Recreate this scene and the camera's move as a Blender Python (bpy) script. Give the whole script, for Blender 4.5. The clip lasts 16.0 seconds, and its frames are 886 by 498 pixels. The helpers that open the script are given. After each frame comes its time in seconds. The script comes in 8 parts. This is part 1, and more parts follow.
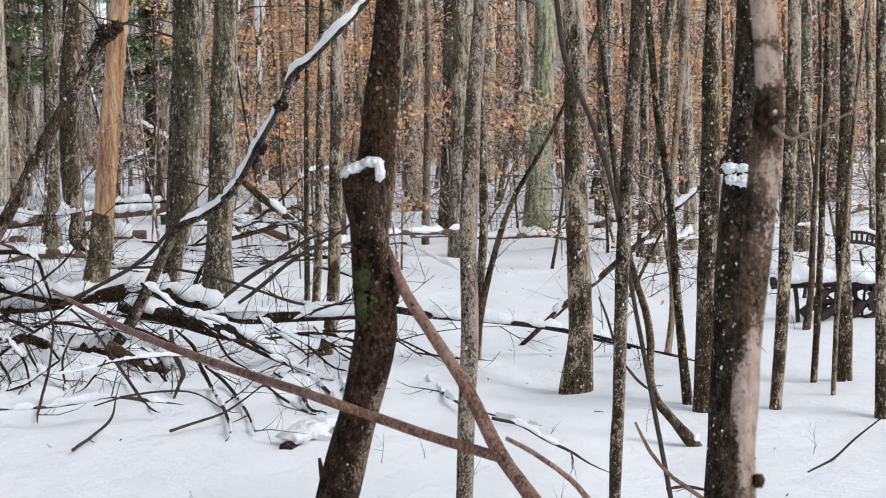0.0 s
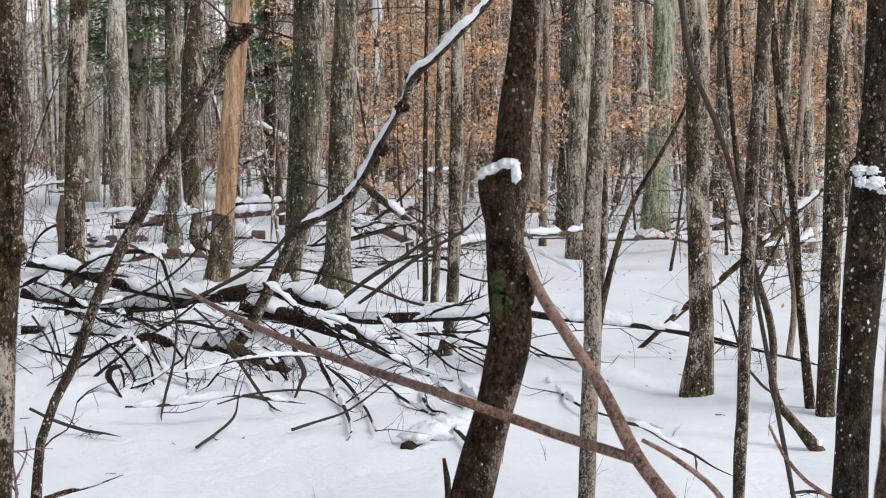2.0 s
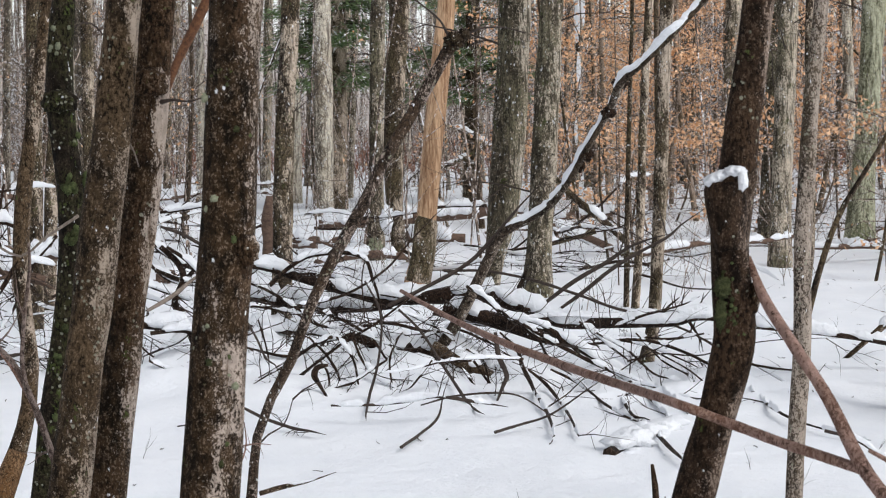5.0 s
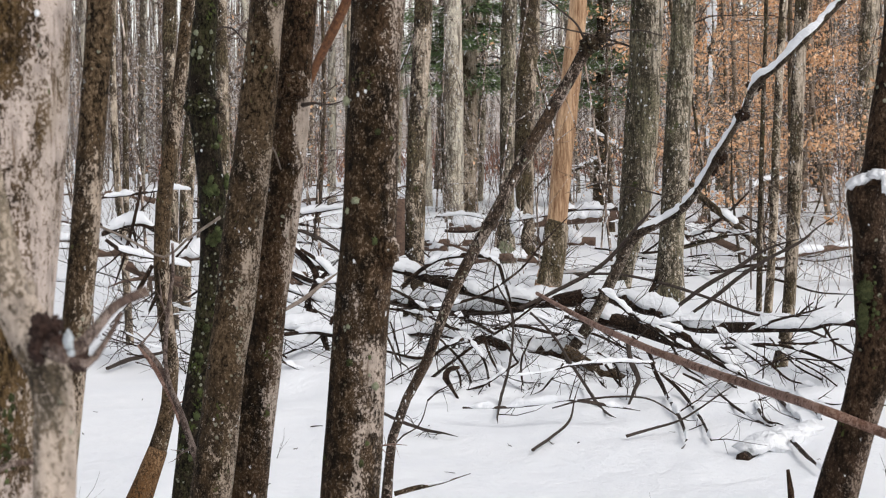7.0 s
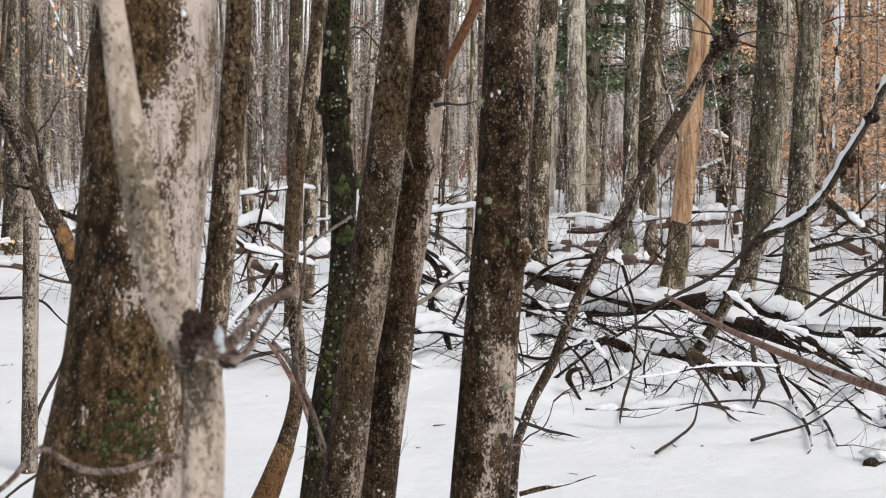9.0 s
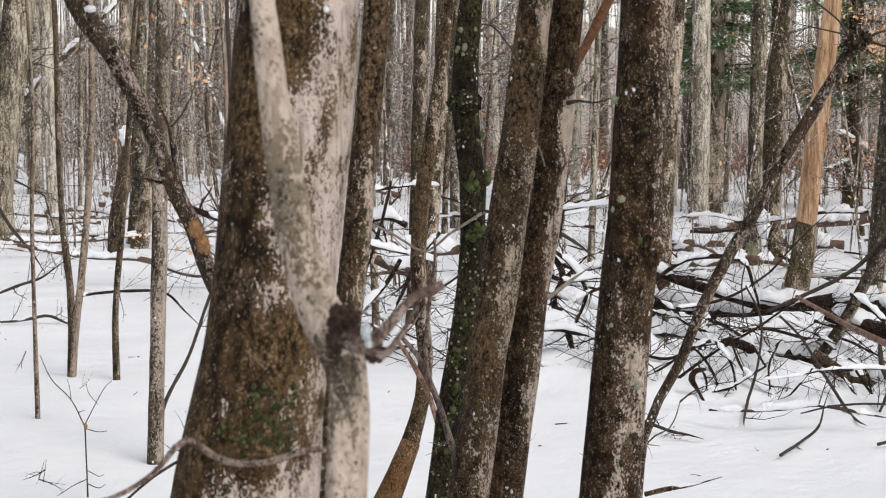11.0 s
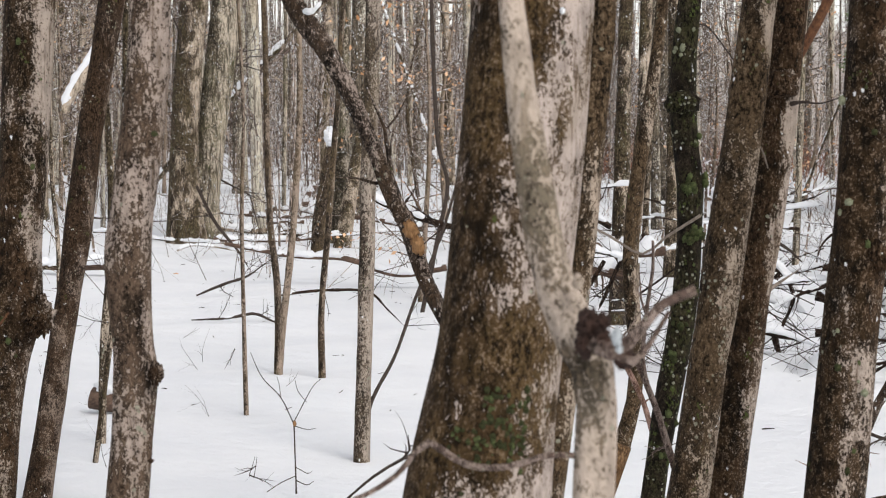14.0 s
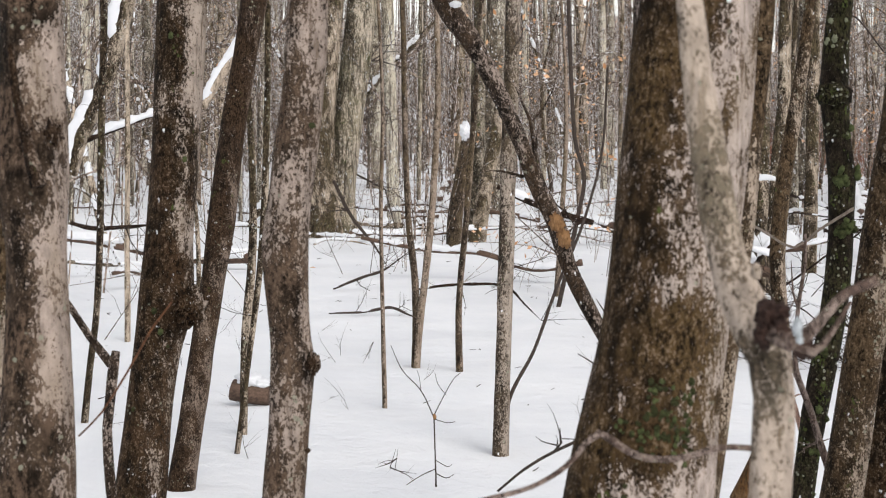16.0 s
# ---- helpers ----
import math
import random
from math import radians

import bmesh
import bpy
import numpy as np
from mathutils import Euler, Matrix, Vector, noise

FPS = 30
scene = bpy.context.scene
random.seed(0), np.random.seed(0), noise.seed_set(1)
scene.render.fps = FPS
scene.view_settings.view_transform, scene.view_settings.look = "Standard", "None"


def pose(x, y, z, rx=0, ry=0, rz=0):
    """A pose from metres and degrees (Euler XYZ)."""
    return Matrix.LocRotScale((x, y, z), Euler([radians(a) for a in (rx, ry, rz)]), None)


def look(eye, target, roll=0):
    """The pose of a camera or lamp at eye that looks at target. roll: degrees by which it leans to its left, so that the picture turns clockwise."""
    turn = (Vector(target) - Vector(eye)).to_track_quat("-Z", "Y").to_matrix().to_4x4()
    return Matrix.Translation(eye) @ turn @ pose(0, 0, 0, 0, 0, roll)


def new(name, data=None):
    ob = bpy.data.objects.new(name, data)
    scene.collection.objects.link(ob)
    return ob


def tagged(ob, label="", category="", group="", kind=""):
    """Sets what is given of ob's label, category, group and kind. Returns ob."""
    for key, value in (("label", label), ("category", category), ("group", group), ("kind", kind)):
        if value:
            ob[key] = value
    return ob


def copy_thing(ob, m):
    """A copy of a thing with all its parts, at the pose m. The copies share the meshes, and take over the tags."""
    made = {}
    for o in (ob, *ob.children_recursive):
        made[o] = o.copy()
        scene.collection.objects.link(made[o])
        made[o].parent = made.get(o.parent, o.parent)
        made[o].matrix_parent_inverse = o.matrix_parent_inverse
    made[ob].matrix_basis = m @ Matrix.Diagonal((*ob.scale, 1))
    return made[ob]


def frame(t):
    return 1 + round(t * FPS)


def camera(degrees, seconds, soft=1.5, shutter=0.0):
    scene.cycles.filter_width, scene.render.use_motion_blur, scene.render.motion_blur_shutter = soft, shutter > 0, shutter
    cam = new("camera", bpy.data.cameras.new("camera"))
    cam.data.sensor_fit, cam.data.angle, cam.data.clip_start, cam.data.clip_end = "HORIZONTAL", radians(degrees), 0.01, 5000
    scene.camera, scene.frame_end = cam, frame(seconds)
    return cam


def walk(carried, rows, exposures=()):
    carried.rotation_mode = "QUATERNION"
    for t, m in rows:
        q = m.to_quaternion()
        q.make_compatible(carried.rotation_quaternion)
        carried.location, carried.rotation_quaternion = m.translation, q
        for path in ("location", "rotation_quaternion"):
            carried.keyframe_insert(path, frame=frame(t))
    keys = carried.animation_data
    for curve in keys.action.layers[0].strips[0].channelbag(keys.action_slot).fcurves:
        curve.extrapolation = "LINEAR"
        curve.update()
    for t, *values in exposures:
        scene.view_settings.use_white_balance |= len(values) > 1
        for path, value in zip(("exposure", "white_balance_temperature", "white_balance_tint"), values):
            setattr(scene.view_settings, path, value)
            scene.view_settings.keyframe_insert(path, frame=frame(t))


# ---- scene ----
cam = camera(26.34, 16.0, soft=1.1)
PATH = [
    (0.0, pose(0.0000, 0.0000, 1.4961, 85.978, 1.160, -0.081)),
    (0.5, pose(-0.0052, -0.0017, 1.4950, 85.954, 1.218, 0.685)),
    (1.0, pose(-0.0132, -0.0038, 1.4938, 85.954, 1.234, 1.529)),
    (1.5, pose(-0.0211, -0.0071, 1.4949, 85.988, 1.181, 2.456)),
    (2.0, pose(-0.0322, -0.0136, 1.4974, 86.087, 1.101, 3.389)),
    (2.5, pose(-0.0373, -0.0196, 1.5003, 86.194, 1.017, 4.314)),
    (3.0, pose(-0.0463, -0.0270, 1.5018, 86.279, 0.914, 5.235)),
    (3.5, pose(-0.0559, -0.0318, 1.5014, 86.310, 0.860, 6.204)),
    (4.0, pose(-0.0645, -0.0391, 1.4997, 86.313, 0.748, 7.260)),
    (6.5, pose(-0.0829, -0.0669, 1.5023, 86.388, 0.630, 12.317)),
    (7.0, pose(-0.0882, -0.0721, 1.5004, 86.444, 0.618, 13.258)),
    (7.5, pose(-0.0942, -0.0753, 1.4995, 86.465, 0.562, 14.209)),
    (8.0, pose(-0.0999, -0.0776, 1.5006, 86.472, 0.492, 15.137)),
    (8.5, pose(-0.1033, -0.0792, 1.5021, 86.470, 0.373, 16.060)),
    (9.0, pose(-0.1068, -0.0814, 1.5013, 86.477, 0.274, 16.920)),
    (11.5, pose(-0.1351, -0.0857, 1.4999, 86.381, -0.217, 21.533)),
    (12.0, pose(-0.1453, -0.0804, 1.4985, 86.353, -0.246, 22.497)),
    (12.5, pose(-0.1553, -0.0795, 1.4968, 86.320, -0.234, 23.533)),
    (13.0, pose(-0.1615, -0.0816, 1.4967, 86.311, -0.203, 24.580)),
    (13.5, pose(-0.1636, -0.0844, 1.5000, 86.337, -0.153, 25.589)),
    (14.0, pose(-0.1685, -0.0877, 1.5020, 86.409, -0.149, 26.566)),
    (14.5, pose(-0.1697, -0.0923, 1.5002, 86.441, -0.133, 27.517)),
    (15.0, pose(-0.1820, -0.0949, 1.4969, 86.393, -0.147, 28.517)),
    (15.5, pose(-0.1921, -0.0963, 1.4960, 86.314, -0.118, 29.559)),
    (16.0, pose(-0.1995, -0.0992, 1.4970, 86.249, -0.059, 30.570)),
]
cam.data.dof.use_dof = True
cam.data.dof.focus_distance, cam.data.dof.aperture_fstop = 7.0, 24.0
walk(cam, PATH, exposures=[(0.0, 0.47, 6350.0, 10.0), (4.2, 0.48, 6350.0, 10.0), (6.5, 0.53, 6580.0, 11.0), (9.0, 0.54, 6720.0, 11.0), (16.0, 0.54, 6720.0, 11.0)])

# ---- light: an overcast winter day ----
world = bpy.data.worlds.new("winter_sky")
scene.world = world
world.use_nodes = True
wn, wl = world.node_tree.nodes, world.node_tree.links
sky = wn.new("ShaderNodeTexSky")
sky.sky_type = "NISHITA"
sky.sun_disc = False
sky.sun_elevation = radians(38)
sky.sun_rotation = radians(120)
veil = wn.new("ShaderNodeHueSaturation")
veil.inputs["Saturation"].default_value = 0.22
wl.new(sky.outputs[0], veil.inputs["Color"])
wl.new(veil.outputs[0], wn["Background"].inputs["Color"])
wn["Background"].inputs["Strength"].default_value = 0.13
sun = new("sun", bpy.data.lights.new("sun", "SUN"))
sun.data.energy, sun.data.angle, sun.data.color = 1.1, radians(25), (1.0, 0.97, 0.93)
sun.matrix_world = look((9, 5, 11), (0, 12, 0))

# ---- materials ----


def nodes_of(name):
    mat = bpy.data.materials.new(name)
    mat.use_nodes = True
    t = mat.node_tree
    return mat, t.nodes, t.links, t.nodes["Principled BSDF"]


def noise_node(n, l, vec, scale, detail=4.0, rough=0.6, stretch=None):
    if stretch:
        mp = n.new("ShaderNodeMapping")
        mp.inputs["Scale"].default_value = stretch
        l.new(vec, mp.inputs["Vector"])
        vec = mp.outputs[0]
    x = n.new("ShaderNodeTexNoise")
    x.inputs["Scale"].default_value, x.inputs["Detail"].default_value, x.inputs["Roughness"].default_value = scale, detail, rough
    l.new(vec, x.inputs["Vector"])
    return x.outputs["Fac"]


def ramp(n, l, fac, a, b):
    """A soft step of fac from a to b."""
    m = n.new("ShaderNodeMapRange")
    m.interpolation_type = "SMOOTHSTEP"
    m.inputs["From Min"].default_value, m.inputs["From Max"].default_value = a, b
    l.new(fac, m.inputs["Value"])
    return m.outputs[0]


def math_node(n, l, op, a, b):
    m = n.new("ShaderNodeMath")
    m.operation = op
    for i, v in enumerate((a, b)):
        if isinstance(v, (int, float)):
            m.inputs[i].default_value = v
        else:
            l.new(v, m.inputs[i])
    return m.outputs[0]


def mix(n, l, fac, a, b):
    m = n.new("ShaderNodeMix")
    m.data_type = "RGBA"
    for key, v in ((0, fac), (6, a), (7, b)):
        if isinstance(v, (int, float)):
            m.inputs[key].default_value = v
        elif isinstance(v, tuple):
            m.inputs[key].default_value = (*v, 1)
        else:
            l.new(v, m.inputs[key])
    return m.outputs[2]


def relief(n, l, bsdf, height, strength, distance):
    b = n.new("ShaderNodeBump")
    b.inputs["Strength"].default_value, b.inputs["Distance"].default_value = strength, distance
    l.new(height, b.inputs["Height"])
    l.new(b.outputs[0], bsdf.inputs["Normal"])


def bark(name, dark, pale, wet=0.5, side=0.0, patch=30.0, ridge=0.0, lichen=0.1, moss=0.05, specks=0.1, size=1.0, gloss=0.8, tint=(0.10, 0.075, 0.035), grain=1.0, drip=0.45, broad=0.0, vary=0.0):
    """Bark of two tones with ragged, hard-edged areas: wet dark ones that may keep to the weather side and to a tree's
    own stains, pale dry ones, flecks, lichen, moss and clinging snow. The side's contrast also paints in light from the
    right.
    """
    mat, n, l, bsdf = nodes_of(name)

    def add(a, b):
        return math_node(n, l, "ADD", a, b)

    def mul(a, b):
        return math_node(n, l, "MULTIPLY", a, b)

    pale = tuple(c * k for c, k in zip(pale, (1.04, 0.98, 0.95)))
    co = n.new("ShaderNodeTexCoord").outputs["Object"]
    s = 1.0 / size
    shake = n.new("ShaderNodeTexNoise")
    shake.inputs["Scale"].default_value, shake.inputs["Detail"].default_value = 55 * s, 3
    l.new(co, shake.inputs["Vector"])
    pull = n.new("ShaderNodeVectorMath")
    pull.operation = "MULTIPLY_ADD"
    pull.inputs[1].default_value = (0.022 * size, 0.022 * size, 0.03 * size)
    l.new(shake.outputs["Color"], pull.inputs[0])
    l.new(co, pull.inputs[2])
    warp = pull.outputs[0]
    big = noise_node(n, l, warp, patch * 0.60 * s, 7, 0.68, (1, 1, drip))
    wide = noise_node(n, l, co, patch * 0.25 * s, 3, 0.55, (1, 1, 0.6))
    mid = noise_node(n, l, co, 58 * s, 4, 0.65, (1, 1, 0.6))
    fine = noise_node(n, l, co, 150 * s, 4, 0.7, (1, 1, 0.6))
    streak = noise_node(n, l, co, 95 * s, 4, 0.65, (1, 1, 0.12))
    grit = noise_node(n, l, co, 300 * s, 3, 0.65, (1, 1, 0.75))
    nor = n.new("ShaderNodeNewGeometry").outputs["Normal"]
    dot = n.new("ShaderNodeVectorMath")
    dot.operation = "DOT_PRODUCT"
    # this facing turns darker: wet bark, plus shade painted away from the light
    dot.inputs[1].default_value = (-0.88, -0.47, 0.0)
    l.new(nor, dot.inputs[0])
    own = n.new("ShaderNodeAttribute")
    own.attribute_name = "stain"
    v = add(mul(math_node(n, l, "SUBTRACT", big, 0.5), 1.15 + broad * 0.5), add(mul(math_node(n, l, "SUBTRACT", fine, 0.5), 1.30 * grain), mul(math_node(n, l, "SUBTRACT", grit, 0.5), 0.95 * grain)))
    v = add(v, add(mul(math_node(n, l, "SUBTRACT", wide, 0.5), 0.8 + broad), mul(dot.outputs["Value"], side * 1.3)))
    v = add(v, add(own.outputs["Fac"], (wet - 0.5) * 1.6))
    if vary:
        v = add(v, mul(math_node(n, l, "SUBTRACT", n.new("ShaderNodeObjectInfo").outputs["Random"], 0.5), vary))
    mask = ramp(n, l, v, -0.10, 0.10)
    dk = mix(n, l, ramp(n, l, mid, 0.36, 0.66), tuple(c * 0.16 for c in dark), tuple(c * 1.15 for c in dark))
    dk = mix(n, l, mul(mul(ramp(n, l, wide, 0.44, 0.62), ramp(n, l, fine, 0.42, 0.56)), 0.7), dk, tint)
    dk = mix(n, l, mul(ramp(n, l, add(mul(fine, 0.55), mul(grit, 0.45)), 0.47, 0.40), 0.8), dk, tuple(c * 0.12 for c in dark))
    dust = mul(ramp(n, l, add(mul(grit, 0.6), mul(fine, 0.4)), 0.535, 0.59), ramp(n, l, add(mul(big, 0.5), mul(mid, 0.5)), 0.40, 0.57))
    dk = mix(n, l, mul(dust, 0.55), dk, tuple(c * k + 0.012 for c, k in zip(pale, (0.62, 0.55, 0.46))))
    pl = mix(n, l, ramp(n, l, add(mul(mid, 0.6), mul(streak, 0.4)), 0.38, 0.60), tuple(c * 0.74 for c in pale), tuple(min(c * 1.16, 0.82) for c in pale))
    pl = mix(n, l, mul(ramp(n, l, wide, 0.45, 0.65), 0.6), pl, tuple(c * k for c, k in zip(pale, (0.82, 0.80, 0.71))))
    crack = mul(ramp(n, l, streak, 0.42, 0.34), 0.6)
    pl = mix(n, l, crack, pl, tuple(c * 2.2 for c in dark))
    pl = mix(n, l, mul(ramp(n, l, add(mul(grit, 0.5), mul(fine, 0.5)), 0.56, 0.62), 0.75), pl, tuple(c * 1.7 for c in dark))
    smudge = mul(ramp(n, l, v, -0.20, -0.03), ramp(n, l, grit, 0.45, 0.58))
    pl = mix(n, l, mul(smudge, 0.7), pl, tuple(0.5 * c + 0.5 * k for c, k in zip(tint, dark)))
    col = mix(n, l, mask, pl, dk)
    if ridge:
        groove = ramp(n, l, streak, 0.49, 0.43)
        col = mix(n, l, mul(groove, ridge), col, tuple(c * 0.45 for c in dark))
    vor = n.new("ShaderNodeTexVoronoi")
    vor.inputs["Scale"].default_value = 75 * s
    l.new(co, vor.inputs["Vector"])
    cell = vor.outputs["Distance"]
    far = noise_node(n, l, co, 14 * s, 3, 0.6)
    spots = mul(ramp(n, l, add(cell, mul(fine, 0.5)), 0.50, 0.46), ramp(n, l, far, 0.62 - lichen * 0.6, 0.66 - lichen * 0.6))
    col = mix(n, l, mul(spots, 0.75), col, (0.29, 0.29, 0.22))
    mo = noise_node(n, l, co, 17 * s, 4, 0.75)
    green = mul(ramp(n, l, mo, 0.70 - moss * 0.5, 0.74 - moss * 0.5), ramp(n, l, fine, 0.44, 0.54))
    col = mix(n, l, mul(green, 0.85), col, (0.066, 0.085, 0.024))
    if specks:
        sv = n.new("ShaderNodeTexVoronoi")
        sv.inputs["Scale"].default_value = 85 * s
        mp = n.new("ShaderNodeMapping")
        mp.inputs["Scale"].default_value = (1, 1, 0.6)
        l.new(co, mp.inputs["Vector"])
        l.new(mp.outputs[0], sv.inputs["Vector"])
        sp = mul(ramp(n, l, add(sv.outputs["Distance"], mul(grit, 0.5)), 0.50, 0.44), ramp(n, l, noise_node(n, l, co, 21 * s, 4, 0.7), 0.62 - specks * 0.5, 0.66 - specks * 0.5))
        col = mix(n, l, sp, col, (0.78, 0.79, 0.81))
    l.new(col, bsdf.inputs["Base Color"])
    bsdf.inputs["Roughness"].default_value = gloss
    bsdf.inputs["Specular IOR Level"].default_value = 0.08
    h = add(mul(streak, 0.6 + ridge), add(mul(fine, 0.9), mul(grit, 0.5)))
    h = add(h, add(mul(spots, 0.3), mul(mask, -0.25)))
    relief(n, l, bsdf, h, 1.0, 0.006 * size * (1 + 1.2 * ridge))
    return mat


def plain(name, a, b, scale=20.0, rough=0.8, bump=0.4, dist=0.004, stretch=None):
    """A mottled surface between two tones."""
    mat, n, l, bsdf = nodes_of(name)
    co = n.new("ShaderNodeTexCoord").outputs["Object"]
    f = noise_node(n, l, co, scale, 6, 0.7, stretch)
    g = noise_node(n, l, co, scale * 5, 4, 0.7, stretch)
    m = math_node(n, l, "ADD", math_node(n, l, "MULTIPLY", f, 0.6), math_node(n, l, "MULTIPLY", g, 0.4))
    l.new(mix(n, l, ramp(n, l, m, 0.35, 0.65), a, b), bsdf.inputs["Base Color"])
    bsdf.inputs["Roughness"].default_value = rough
    bsdf.inputs["Specular IOR Level"].default_value = 0.25
    relief(n, l, bsdf, m, bump, dist)
    return mat


def snow_material(name, soft, tone=1.0):
    mat, n, l, bsdf = nodes_of(name)
    co = n.new("ShaderNodeTexCoord").outputs["Object"]
    f = noise_node(n, l, co, 1.3, 5, 0.6)
    g = noise_node(n, l, co, 60, 4, 0.7)
    l.new(mix(n, l, ramp(n, l, f, 0.3, 0.7), tuple(c * tone for c in (0.83, 0.85, 0.885)), tuple(c * tone for c in (0.885, 0.90, 0.925))), bsdf.inputs["Base Color"])
    bsdf.inputs["Roughness"].default_value = 0.75
    bsdf.inputs["Specular IOR Level"].default_value = 0.2
    h = math_node(n, l, "ADD", math_node(n, l, "MULTIPLY", noise_node(n, l, co, 5, 5, 0.55), 1.6), math_node(n, l, "ADD", math_node(n, l, "MULTIPLY", noise_node(n, l, co, 22, 4, 0.6), 0.5), math_node(n, l, "MULTIPLY", g, 0.22)))
    relief(n, l, bsdf, h, soft, 0.04)
    return mat


def leaf_material(name, a, b, snowy=0.0):
    mat, n, l, bsdf = nodes_of(name)
    r = n.new("ShaderNodeNewGeometry").outputs["Random Per Island"]
    col = mix(n, l, r, a, b)
    if snowy:
        col = mix(n, l, ramp(n, l, r, 1 - snowy, 1 - snowy * 0.98), col, (0.8, 0.81, 0.84))
    l.new(col, bsdf.inputs["Base Color"])
    bsdf.inputs["Roughness"].default_value = 0.7
    bsdf.inputs["Specular IOR Level"].default_value = 0.2
    return mat


def tone_material(name, a, b, specks=0.0):
    """Far stems: each its own tone, with streaks and flecks of snow."""
    mat, n, l, bsdf = nodes_of(name)
    r = n.new("ShaderNodeNewGeometry").outputs["Random Per Island"]
    co = n.new("ShaderNodeTexCoord").outputs["Object"]
    f = noise_node(n, l, co, 22, 4, 0.75, (1, 1, 0.3))
    col = mix(n, l, r, a, b)
    col = mix(n, l, ramp(n, l, f, 0.44, 0.54), col, tuple(c * 0.45 for c in a))
    if specks:
        v = noise_node(n, l, co, 16, 3, 0.8)
        col = mix(n, l, ramp(n, l, v, 0.72 - specks, 0.76 - specks), col, (0.78, 0.79, 0.82))
    l.new(col, bsdf.inputs["Base Color"])
    bsdf.inputs["Roughness"].default_value = 0.85
    bsdf.inputs["Specular IOR Level"].default_value = 0.15
    return mat


